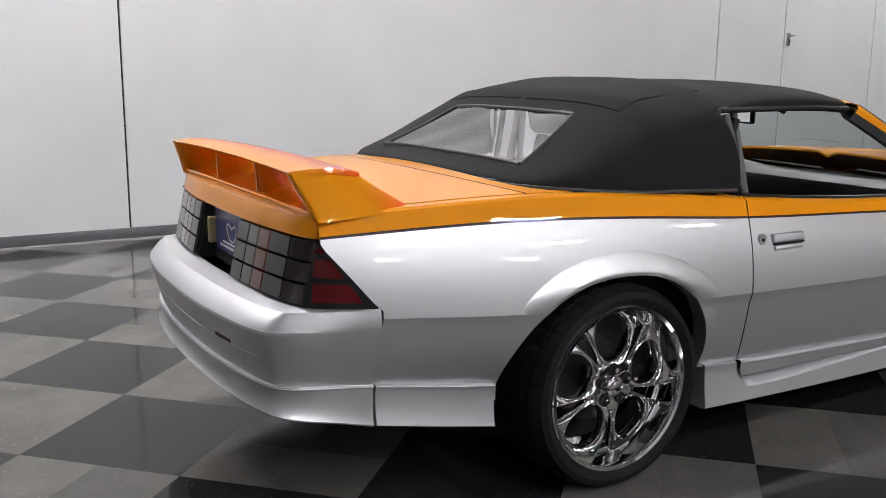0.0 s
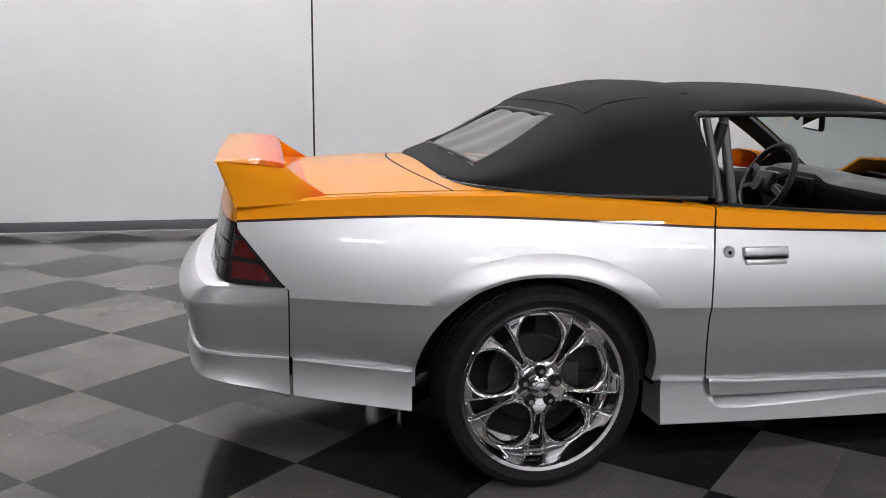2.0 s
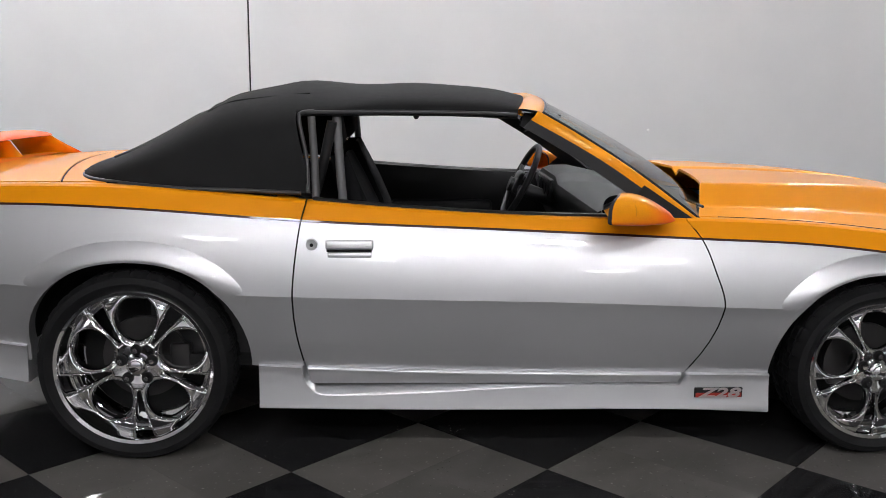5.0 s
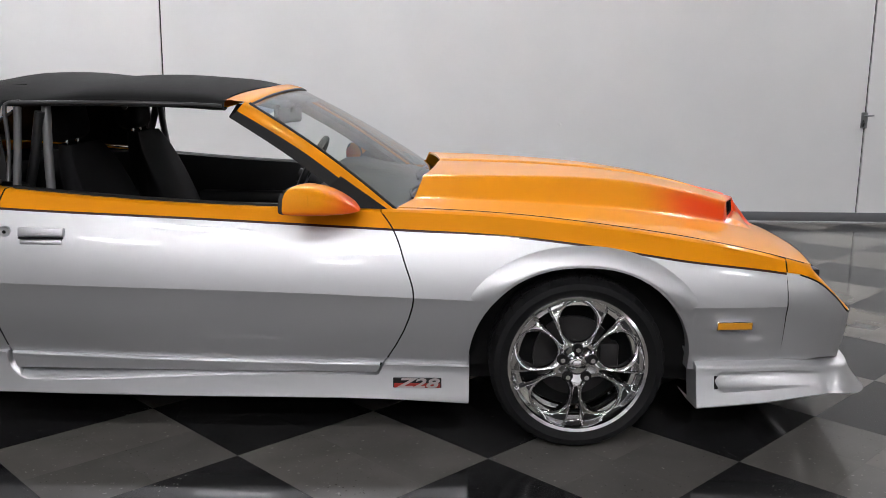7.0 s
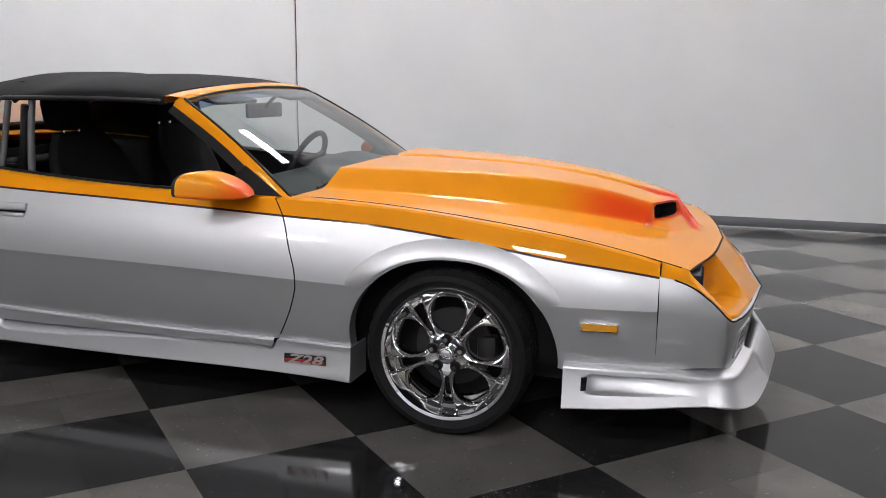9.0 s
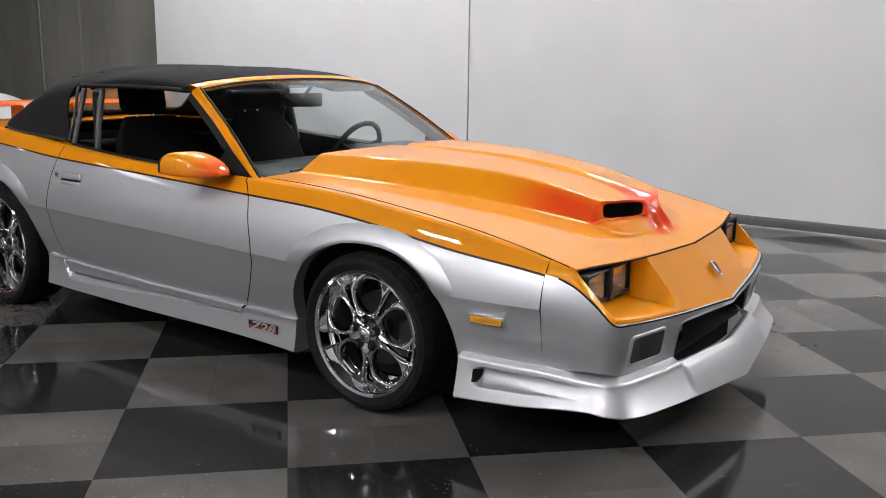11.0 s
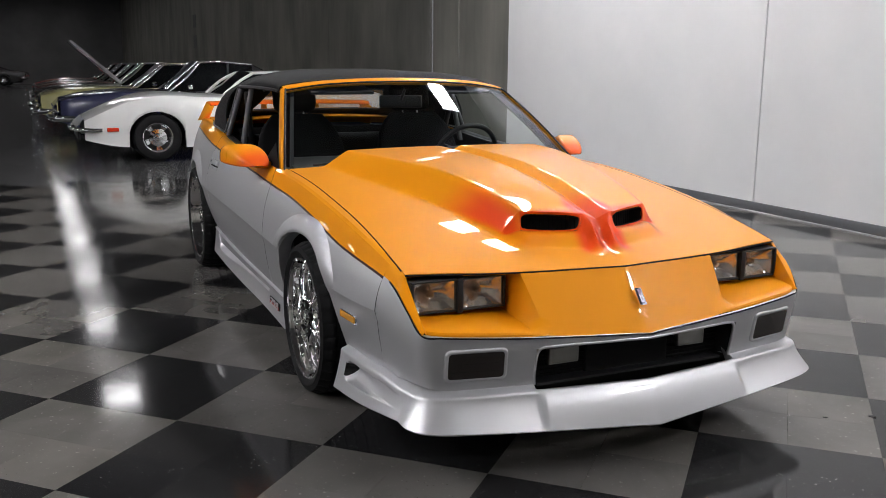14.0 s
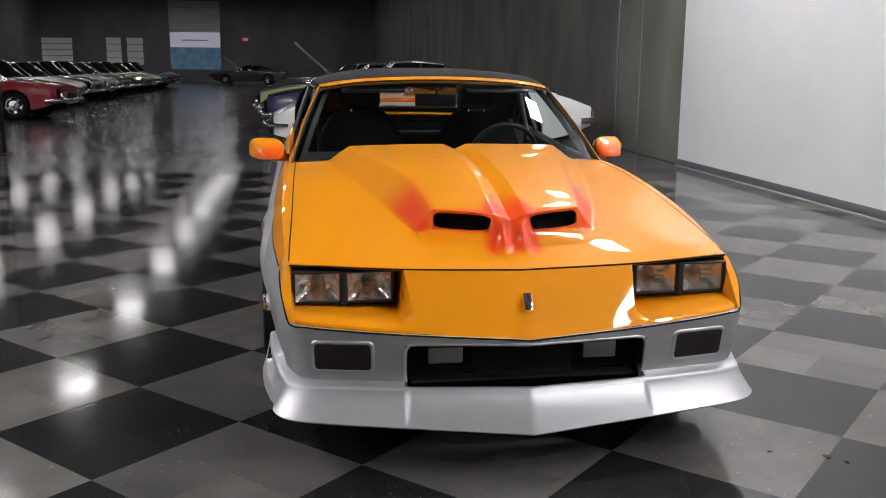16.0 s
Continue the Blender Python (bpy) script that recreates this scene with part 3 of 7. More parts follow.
# front lip spoiler under the bumper
lip = []
for p, nrm in plan_curve(FRONT_PLAN[:-1] + [(3.25, 0.835), (3.1, 0.848), (2.974, 0.855)], 150):
    side = ss(3.56, 3.45, p.x)
    zt = 0.288 + 0.014 * ss(3.5, 3.3, p.x)
    zb = curve(p.x, [(2.97, 0.160), (3.2, 0.176), (3.5, 0.200), (3.60, 0.186), (3.67, 0.156)])
    d0 = -0.004 * (1 - side) + (-0.016) * side
    d1 = 0.072 * (1 - side) + 0.03 * side
    mid_lip = (1 - ss(0.385, 0.405, p.y)) if p.x > 3.55 else 0
    low = 1 if p.y < 0.400 and p.x > 3.55 else 0
    row = [(p, d0 - 0.06 + 0.035 * low, zt + 0.030 - 0.046 * low), (p, d0 - 0.004 - 0.005 * low, zt + 0.005 - 0.006 * low), (p, d0 + 0.002, zt + 0.003), (p, d0 + 0.010, zt), (p, d0 + 0.014, zt - 0.006)]
    for s in (0.05, 0.09, 0.12, 0.15, 0.18, 0.22, 0.28, 0.36, 0.44, 0.52, 0.57, 0.61, 0.64, 0.67, 0.70, 0.78, 0.86, 0.93, 1.0):
        q = (s - 0.40) / 0.27
        g = 0.052 * ss(3.050 + 0.024 * q * q, 3.062 + 0.034 * q * q, p.x) * (1 - ss(3.08, 3.46, p.x)) * max(0, ss(-1.0, -0.72, q) if q < 0 else 1 - 0.5 * q - 0.5 * ss(0.86, 1.02, q))
        row.append((p, d0 + 0.014 + 0.010 * mid_lip * math.sin(math.pi * s ** 0.6) + (d1 - d0 - 0.014) * s ** (1.35 - 0.3 * mid_lip) - g, zt - 0.006 + (zb - zt + 0.006) * s))
    row += [(p, d1 - 0.006, zb - 0.006), (p, d1 - 0.12, zb + 0.004)]
    lip.append([Vector((q.x + nrm.x * d, -(q.y + nrm.y * d), z)) for q, d, z in row])
lip[-1] = [v + Vector((0, 0.10, 0)) for v in lip[-1]]
LIP_X = [r[5].x for r in lip]
# The scoops' rear faces are coloured dark for the shade of an open duct.
part("front_lip", whole(sharp(grid(lip, "front_lip", [M_SILVER, M_DARK], lambda i, j: 1 if 3.05 < LIP_X[i] < 3.070 and 10 <= j <= 14 else 0), 50), angle=50), None, car, "silver front air-dam lip with side scoops")

for sy in (-1, 1):
    for seam in (lambda z: -0.7785, door_rear, door_front):
        rows = []
        for z in lin(0.34, 0.80, 12):
            x = seam(z)
            rows.append([(x + dx, sy * (half_width(x, z) - 0.006 - 0.004 * abs(dx) / 0.02), z) for dx in (-0.02, 0, 0.02)])
        part("seam_backing", grid(rows, "seam_backing", [M_DARK]), None, car)

def tube(points, r, name, material, parent, label="", n=8, rs=None):
    """A round bar through a few points."""
    pts = [Vector(p) for p in points]
    fine = []
    for i in range(len(pts) - 1):
        p0, p1, p2, p3 = (pts[max(0, min(len(pts) - 1, k))] for k in (i - 1, i, i + 1, i + 2))
        steps = 1 if len(pts) == 2 else 6
        for t in lin(0, 1, steps + 1)[:-1]:
            fine.append(0.5 * (2 * p1 + (p2 - p0) * t + (2 * p0 - 5 * p1 + 4 * p2 - p3) * t * t + (3 * p1 - p0 - 3 * p2 + p3) * t ** 3))
    fine.append(pts[-1])
    rows = []
    up = Vector((0.13, 0.27, 0.95))
    for i, p in enumerate(fine):
        d = (fine[min(i + 1, len(fine) - 1)] - fine[max(i - 1, 0)]).normalized()
        a = d.cross(up).normalized()
        b = d.cross(a)
        rr = r if rs is None else rs(i / (len(fine) - 1))
        rows.append([p + (a * math.cos(2 * math.pi * k / n) + b * math.sin(2 * math.pi * k / n)) * rr for k in range(n)])
    me = grid(rows, name, [material], close=True)
    bm = bmesh.new()
    bm.from_mesh(me)
    for e in [[v for v in bm.verts if v.index < n], [v for v in bm.verts if v.index >= len(bm.verts) - n]]:
        bmesh.ops.contextual_create(bm, geom=e)
    shade(bm, 50)
    bm.to_mesh(me)
    bm.free()
    return part(name, me, None, parent, label)


def rounded_plate(hy, hz, r, x0, x1, n=6):
    """A flat plate with round corners, facing forward, from x0 to x1."""
    bm = bmesh.new()
    loops = []
    for x, ins in ((x0, 0.0), (x1 - 0.0015, 0.0), (x1, 0.0015)):
        lp = []
        for cy, cz, a0 in ((hy - r, hz - r, 0), (-(hy - r), hz - r, 90), (-(hy - r), -(hz - r), 180), (hy - r, -(hz - r), 270)):
            for k in range(n + 1):
                a = radians(a0 + 90 * k / n)
                lp.append(bm.verts.new((x, cy + (r - ins) * math.cos(a), cz + (r - ins) * math.sin(a))))
        loops.append(lp)
    for a, b in zip(loops, loops[1:]):
        for k in range(len(a)):
            bm.faces.new((a[k], a[(k + 1) % len(a)], b[(k + 1) % len(a)], b[k]))
    bm.faces.new(loops[-1])
    bmesh.ops.recalc_face_normals(bm, faces=bm.faces)
    return shade(bm, 40)


# ---- nose ----
HOOD_HW = [(1.9, 0.752), (2.5, 0.756), (2.9, 0.757), (3.35, 0.764), (3.5, 0.764)]
NOSE_X = [(0, 3.668), (0.12, 3.653), (0.40, 3.618), (0.60, 3.585), (0.72, 3.556), (0.77, 3.52)]
HOOD_FX, HOOD_FZ = [(0, 3.497), (0.40, 3.462), (0.77, 3.385)], [(0, 0.638), (0.2, 0.640), (0.40, 0.642), (0.6, 0.645), (0.77, 0.648)]


def nose_edge(y):
    return curve(y, NOSE_X) - 0.013, curve(y, [(0, 0.446), (0.4, 0.464), (0.72, 0.485), (0.765, 0.489)])


cols_n = []
for y in lin(0, 0.392, 12):
    xb, zb = nose_edge(y)
    xt, zt = curve(y, HOOD_FX) + 0.006, curve(y, HOOD_FZ) - 0.001
    col = [Vector((xb + (xt - xb) * k + 0.002 * math.sin(math.pi * k) + 0.004 * (1 - ss(0, 0.03, y)), -y + 0.03 * (1 - k) * ss(0.25, 0.392, y), zb + (zt - zb) * k)) for k in (0, 0.02, 0.06, 0.15, 0.25, 0.35, 0.45, 0.55, 0.65, 0.75, 0.85, 0.95, 0.99, 1.0)]
    cols_n.append(col)
for y in [0.408, 0.42, 0.45, 0.5, 0.55, 0.6, 0.65, 0.7, 0.735, 0.748]:
    xb, zb = nose_edge(y)
    col = []
    for k, f, dz in ((0, 0, 0), (1, 0, 0.006), (2, 0.02, 0.012), (3, 0.07, 0.016), (4, 0.16, 0.019), (5, 0.3, 0.023), (6, 0.45, 0.027), (7, 0.6, 0.031), (8, 0.75, 0.034), (9, 0.9, 0.037), (10, 1.0, 0.04)):
        col.append(Vector((xb + (3.352 - xb) * f, -y, zb + dz)))
    col += [Vector((3.350, -y, zb + 0.07)), Vector((3.348, -y, 0.60)), Vector((3.346, -y, curve(y, HOOD_FZ) - 0.004))]
    cols_n.append(col)
cols_n.append([Vector((3.535 - 0.147 * k, -(0.757 + 0.005 * k), 0.494 + 0.146 * k)) for k in (0, 0.02, 0.06, 0.13, 0.22, 0.33, 0.44, 0.55, 0.66, 0.77, 0.87, 0.95, 0.98, 1.0)])
nose = grid(cols_n, "nose_panel", [M_ORANGE])
part("nose_panel", whole(sharp(nose, 30), angle=28), None, car, "orange nose panel with recessed headlight pockets")
cheek = []
for x in lin(3.532, 3.294, 20):
    k = (3.535 - x) / 0.147
    zo = orange_line(Vector((x, 0.77)))
    ho = curve(x, [(3.294, half_width(3.294, 0.63)), (3.38, 0.795), (3.46, 0.788), (3.532, 0.765)])
    if k < 1:
        yi, zi = 0.757 + 0.005 * k, 0.494 + 0.146 * k
    else:
        yi, zi = curve(x, TOPW) - 0.013, curve(x, BELT) + 0.009
    cheek.append([(x, -ho, zo + 0.001), (x, -(ho * 0.98 + yi * 0.02), zo + 0.006), (x, -(ho * 0.72 + yi * 0.28), zo + (zi - zo) * 0.55), (x, -(ho * 0.35 + yi * 0.65), zo + (zi - zo) * 0.92), (x, -yi, zi)])
cheek = sharp(grid(cheek, "fender_tip", [M_ORANGE]), 40)
pair("fender_tip", cheek, car)

# headlights: two square lamps a side in black bezels
M_LENS = glass_material("headlight_lens", (0.95, 0.95, 0.95), 0.02, 0.07)
M_REFL = mat("headlight_reflector", (0.90, 0.86, 0.80), 0.15, 0.85)
bump(M_REFL, noise_tex(M_REFL, 42, 2, stretch=(1, 1, 0.5)).outputs[0], 0.6, 0.004)
M_BULB = mat("warm_bulb_glass", (0.42, 0.24, 0.12), 0.12, 0.3)
for sy in (-1, 1):
    part("headlight_divider", shade(box(3.352, 3.432, min(sy * 0.577, sy * 0.599), max(sy * 0.577, sy * 0.599), 0.518, 0.632, 0.004, 2)), M_PLASTIC, car)
    for yc in (0.674, 0.502):
        hl = part("headlight", shade(box(3.353, 3.360, sy * yc - 0.083, sy * yc + 0.083, 0.522, 0.632, 0.002, 1)), M_PLASTIC, car, "square sealed-beam headlight in a black bezel")
        rows = []
        for r in range(11):
            f = r / 10
            ring = []
            for a in range(32):
                th = 2 * math.pi * a / 32
                c, s = math.cos(th), math.sin(th)
                sq = 1 / max(abs(c), abs(s))
                sq = sq * 0.94 + 0.06
                ring.append((3.364 + 0.046 * f ** 2.2, sy * yc + 0.0735 * f * c * (1 + (sq - 1) * f ** 5), 0.577 + 0.050 * f * s * (1 + (sq - 1) * f ** 5)))
            rows.append(ring)
        me = sharp(grid(rows, "reflector", [M_REFL], close=True), 60)
        part("reflector", me, None, hl, "silvered reflector bowl")
        bm = bmesh.new()
        bmesh.ops.create_uvsphere(bm, u_segments=16, v_segments=10, radius=0.015, matrix=Matrix.Translation((3.376, sy * yc, 0.577)) @ Matrix.Diagonal((1.1, 1.0, 0.8, 1)))
        part("bulb", shade(bm, 80), M_BULB, hl, "amber-tinted bulb glass")
        part("lens", shade(box(3.4155, 3.419, sy * yc - 0.0735, sy * yc + 0.0735, 0.528, 0.626, 0.0015, 1)), M_LENS, hl, "clear square lens")
        for a, b, c, d in ((-0.083, 0.083, 0.522, 0.529), (-0.083, 0.083, 0.625, 0.632), (-0.083, -0.0725, 0.528, 0.626), (0.0725, 0.083, 0.528, 0.626)):
            part("bezel", shade(box(3.36, 3.424, sy * yc + a, sy * yc + b, c, d, 0.002, 1)), M_PLASTIC, hl)

# dark shut lines round the hood and a fine dark line under the orange nose
for sy in (-1, 1):
    tube([(curve(y, HOOD_FX) + 0.004, sy * y, curve(y, HOOD_FZ) + 0.0005) for y in lin(0.0, 0.765, 9)], 0.0030, "hood_gap", M_DARK, car)
    tube([(x, sy * (curve(x, HOOD_HW) + 0.0025), curve(x, BELT) + 0.0085) for x in lin(2.0, 3.36, 12)], 0.0024, "hood_gap", M_DARK, car)
    tube([(v.x + 0.0005, sy * v.y, v.z) for v in [row[-2] for row in fascia][::4]], 0.0030, "nose_pinstripe", M_DARK, car)

# nose badge, grille, lamps in the bumper
emb = part("nose_badge", shade(box(-0.004, 0.007, -0.014, 0.014, -0.032, 0.032, 0.003, 2)), M_CHROME, car, "small upright chrome badge with a dark centre")
emb.matrix_basis = pose(3.591, 0, 0.551, 0, -39, 0)
part("badge_inlay", box(0.0065, 0.0085, -0.007, 0.007, -0.025, 0.025), mat("dark_badge_inlay", (0.05, 0.02, 0.06), 0.3), emb)
gr = part("grille", shade(box(3.50, 3.52, -0.43, 0.43, 0.17, 0.45)), M_DARK, car, "black mesh grille opening in the bumper")
for z in lin(0.305, 0.42, 9):
    part("grille_bar", box(3.52, 3.528, -0.41, 0.41, z - 0.001, z + 0.001), M_DARK, gr)
part("grille_centre", shade(box(3.522, 3.535, -0.17, 0.17, 0.285, 0.43, 0.005, 1)), M_DARK, gr)
for a, b, c, d in ((-0.405, 0.405, 0.286, 0.294), (-0.405, 0.405, 0.424, 0.44)):
    part("grille_lip", box(3.50, 3.575, a * 0.93, b * 0.93, c, d), M_PLASTIC, gr)
for sy in (-1, 1):
    part("grille_cheek", box(3.50, 3.585, min(sy * 0.398, sy * 0.41), max(sy * 0.398, sy * 0.41), 0.30, 0.425), M_PLASTIC, gr)
def bumper_face(y, z):
    return (curve(abs(y), NOSE_X) + bulge_out(z) - 0.004, y, z)


for z0, z1 in ((0.300, 0.430),):
    ring = [(-0.398, z0), (-0.402, 0.34), (-0.401, z1 - 0.03), (-0.392, z1 - 0.008), (-0.372, z1 - 0.001)] + [(y, z1) for y in lin(-0.30, 0.30, 7)] + [(0.372, z1 - 0.001), (0.392, z1 - 0.008), (0.401, z1 - 0.03), (0.402, 0.34), (0.398, z0)]
    tube([bumper_face(y, z) for y, z in ring], 0.006, "grille_surround", M_SILVER, gr, "rounded silver edge of the grille opening", n=10)
M_FOG = mat("dull_fog_lamp_silver", (0.30, 0.30, 0.28), 0.3, 0.7)
M_SMOKE = mat("smoked_lens", (0.026, 0.022, 0.020), 0.16, 0.0, 0.3)
for sy in (-1, 1):
    m_ = pose(3.576, sy * 0.60, 0.385, 0, 9, sy * 11.3)
    fl = part("marker_lamp", rounded_plate(0.098, 0.052, 0.016, -0.012, -0.0015), M_PLASTIC, car, "smoked turn-signal lamp recessed in the bumper")
    fl.matrix_basis = m_
    part("lamp_lens", rounded_plate(0.092, 0.046, 0.013, -0.003, 0.0005), M_SMOKE, fl, "dark smoked lens")
    part("lens_rib", box(0.0, 0.0014, -0.088, 0.088, 0.004, 0.007), M_SMOKE, fl)
    part("lens_rib", box(0.0, 0.0014, -0.088, 0.088, -0.022, -0.020), M_SMOKE, fl)
    rows = []
    for grow, dx in ((0.012, -0.006), (0.009, 0.0), (0.006, 0.0012), (0.004, 0.0018), (0.002, 0.0018), (0.0005, 0.0012), (-0.001, 0.001), (-0.002, -0.004)):
        hy, hz, r = 0.092 + grow, 0.046 + grow, 0.014 + grow * 0.8
        ring = []
        for cy, cz, a0 in ((hy - r, hz - r, 0), (-(hy - r), hz - r, 90), (-(hy - r), -(hz - r), 180), (hy - r, -(hz - r), 270)):
            for k in range(6):
                a = radians(a0 + 90 * k / 5)
                ring.append((dx, cy + r * math.cos(a), cz + r * math.sin(a)))
        rows.append(ring)
    part("lamp_surround", sharp(grid(rows, "lamp_surround", [M_SILVER], close=True), 60), None, fl, "silver moulded pocket round the lamp")
    fg = part("fog_lamp", shade(box(3.522, 3.550, sy * 0.262 - 0.058, sy * 0.262 + 0.058, 0.340, 0.396, 0.006, 2)), M_FOG, car, "small dull silver fog lamp in the grille")
    part("lens", shade(box(3.549, 3.555, sy * 0.262 - 0.048, sy * 0.262 + 0.048, 0.347, 0.389, 0.002, 1)), M_LENS, fg)
    mk = part("side_marker", shade(box(3.037, 3.167, min(sy * 0.845, sy * 0.866), max(sy * 0.845, sy * 0.866), 0.436, 0.468, 0.004, 2)), M_CHROME, car, "amber side marker lamp with a thin frame")
    mk.matrix_basis = Matrix.Translation((3.10, sy * 0.853, 0)) @ Matrix.Rotation(radians(-sy * 4.6), 4, "Z") @ Matrix.Translation((-3.10, -sy * 0.853, 0))
    part("lens", shade(box(3.041, 3.163, min(sy * 0.855, sy * 0.870), max(sy * 0.855, sy * 0.870), 0.440, 0.464, 0.002, 1)), mat("amber_lens", (0.62, 0.27, 0.02), 0.15, 0.0, 0.6), mk)


# ---- hood ----
HOOD_RX = [(0, 2.075), (0.44, 2.03), (0.56, 2.0), (0.76, 1.935)]


def hood_base(x, y):
    hw = curve(x, HOOD_HW)
    ze = curve(x, BELT) + 0.010 if x < 3.39 else 0.651 - (x - 3.39) * 0.35
    zc = curve(x, [(1.95, 0.872), (2.3, 0.853), (2.6, 0.826), (2.92, 0.786), (3.2, 0.733), (3.35, 0.692), (3.5, 0.639)])
    return ze + (zc - ze) * (1 - (y / hw) ** 2)


def hood_z(u, x, y):
    a = abs(y)
    base = hood_base(x, y)
    wo = curve(x, [(2.0, 0.60), (2.3, 0.56), (2.6, 0.49), (3.0, 0.39), (3.25, 0.315), (3.4, 0.30)])
    wi = wo - curve(x, [(2.0, 0.10), (2.9, 0.10), (3.25, 0.05), (3.4, 0.05)])
    top = curve(x, [(2.0, 0.918), (2.3, 0.914), (2.7, 0.894), (2.93, 0.865), (3.1, 0.831), (3.23, 0.797), (3.30, 0.782), (3.4, 0.742)])
    top += 0.018 * (1 - (a / wo) ** 2) - 0.024 * max(0, 1 - a / 0.055) * (1 - ss(3.30, 3.40, x))
    t = (wo - a) / (wo - wi)
    p = 0.5 + 0.5 * (math.sqrt(t * t + 0.008) - math.sqrt((t - 1) ** 2 + 0.004))
    z = base + max(0, top - base) * p
    if u > 3.268:
        k = ss(3.268, 3.278, u)
        floor_z = base + max(0, 0.736 - base) * ss(wo, wi, a) * (1 - ss(3.285, 3.37, u)) ** 1.0
        ridge = math.exp(-abs((a - 0.036) / 0.017) ** 1.7)
        low_ = ss(3.27, 3.33, u)
        beak = base + max(0, top - base) * (1 - ss(3.30, 3.43, x)) * (1 - 0.75 * low_ * (1 - ridge))
        f = z + (floor_z - z) * k
        b = ss(0.082, 0.056, a)
        z = f + (beak - f) * b
    return z


us = lin(1.93, 3.18, 64) + lin(3.187, 3.26, 12) + [3.2665, 3.268, 3.2715, 3.2755, 3.279] + lin(3.285, 3.38, 12) + lin(3.39, 3.5, 9)
ys = lin(0, 0.06, 8) + lin(0.066, 0.34, 34) + lin(0.35, 0.764, 52)
hood_pts, jump = [], []
for u in us:
    row = []
    for y in ys:
        f = y / 0.764
        xr, xf = curve(y, HOOD_RX), curve(y, HOOD_FX)
        x = xr + (u - 1.93) / (3.5 - 1.93) * (xf - xr)
        w = math.exp(-((u - 3.27) / 0.10) ** 2)
        skew = 3.312 - 0.44 * max(0, min(0.24, y - 0.075)) if y > 0.0 else 3.312
        x += w * (skew - (xr + (3.27 - 1.93) / (3.5 - 1.93) * (xf - xr)))
        hw = curve(x, HOOD_HW)
        yy = min(y, hw) if f < 0.999 else hw
        yy = hw * f
        row.append((x, -yy, hood_z(u, x, yy)))
    hood_pts.append(row)
j0 = us.index(3.268)


def hood_hole(i, j):
    y = -0.5 * (hood_pts[i][j][1] + hood_pts[i][j + 1][1])
    return j0 <= i < j0 + 3 and 0.070 < y < 0.262


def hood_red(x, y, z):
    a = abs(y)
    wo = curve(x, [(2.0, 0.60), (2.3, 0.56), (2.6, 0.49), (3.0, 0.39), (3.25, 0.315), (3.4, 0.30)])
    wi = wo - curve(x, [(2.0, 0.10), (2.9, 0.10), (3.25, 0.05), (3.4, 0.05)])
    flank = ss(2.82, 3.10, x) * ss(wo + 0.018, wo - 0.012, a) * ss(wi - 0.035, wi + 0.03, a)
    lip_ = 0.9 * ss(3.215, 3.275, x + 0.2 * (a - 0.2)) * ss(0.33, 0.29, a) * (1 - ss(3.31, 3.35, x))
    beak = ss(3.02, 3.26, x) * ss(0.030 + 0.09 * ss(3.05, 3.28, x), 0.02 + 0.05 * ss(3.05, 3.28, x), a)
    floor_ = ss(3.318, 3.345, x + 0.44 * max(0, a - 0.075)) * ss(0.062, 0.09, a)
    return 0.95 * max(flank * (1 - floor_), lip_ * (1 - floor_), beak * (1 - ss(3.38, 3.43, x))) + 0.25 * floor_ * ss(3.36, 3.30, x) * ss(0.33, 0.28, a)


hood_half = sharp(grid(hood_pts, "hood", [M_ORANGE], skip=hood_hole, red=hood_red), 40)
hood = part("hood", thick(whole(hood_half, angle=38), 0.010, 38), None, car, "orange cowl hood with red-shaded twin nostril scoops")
M_MESH = mat("black_wire_mesh", (0.008, 0.008, 0.008), 0.9, Specular_IOR_Level=0.05)
# rounded nostril mouths: from the square opening to an oval, then inwards
ja_ = min(j for j in range(len(ys) - 1) if hood_hole(j0, j))
jb_ = max(j for j in range(len(ys) - 1) if hood_hole(j0, j)) + 1


def mouth(s, t):
    """A point of the scoop's face, s across and t upwards (-1..1)."""
    fj = ja_ + (jb_ - ja_) * (s + 1) / 2
    fi = j0 + 3 * (1 - (t + 1) / 2)
    j, i = min(int(fj), jb_ - 1), min(int(fi), j0 + 2)
    u, v = fj - j, fi - i
    p = [Vector(hood_pts[i + di][j + dj]) for di in (0, 1) for dj in (0, 1)]
    return p[0].lerp(p[1], u).lerp(p[2].lerp(p[3], u), v)


ring_st = []
for a in lin(0, 2 * math.pi, 61)[:-1]:
    c, sn = math.cos(a), math.sin(a)
    q = max(abs(c), abs(sn))
    e = (abs(c) ** 2.7 + abs(sn) ** 2.7) ** (-1 / 2.7)
    ring_st.append(((c / q, sn / q), (c * e * 0.965, sn * e * 0.90)))
rows = []
for f, dx in ((0, 0), (0.5, 0.001), (1.0, -0.001), (1.0, -0.006), (0.985, -0.02), (0.95, -0.07)):
    ring = []
    for (s0, t0), (s1, t1) in ring_st:
        g = min(f, 1.0) if f in (0, 0.5) else 1.0
        sc = 1.0 if f in (0, 0.5, 1.0) else f
        q = mouth((s0 + (s1 - s0) * g) * sc, (t0 + (t1 - t0) * g) * sc)
        ring.append(q + Vector((dx, 0, -0.25 * abs(dx) if dx < -0.01 else 0)))
    rows.append(ring)
mid_ = sum(rows[-1], Vector()) / len(rows[-1])
rows.append([mid_ + (q - mid_) * 0.02 for q in rows[-1]])
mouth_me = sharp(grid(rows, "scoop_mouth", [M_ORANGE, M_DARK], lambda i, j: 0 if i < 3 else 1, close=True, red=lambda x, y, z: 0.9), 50)
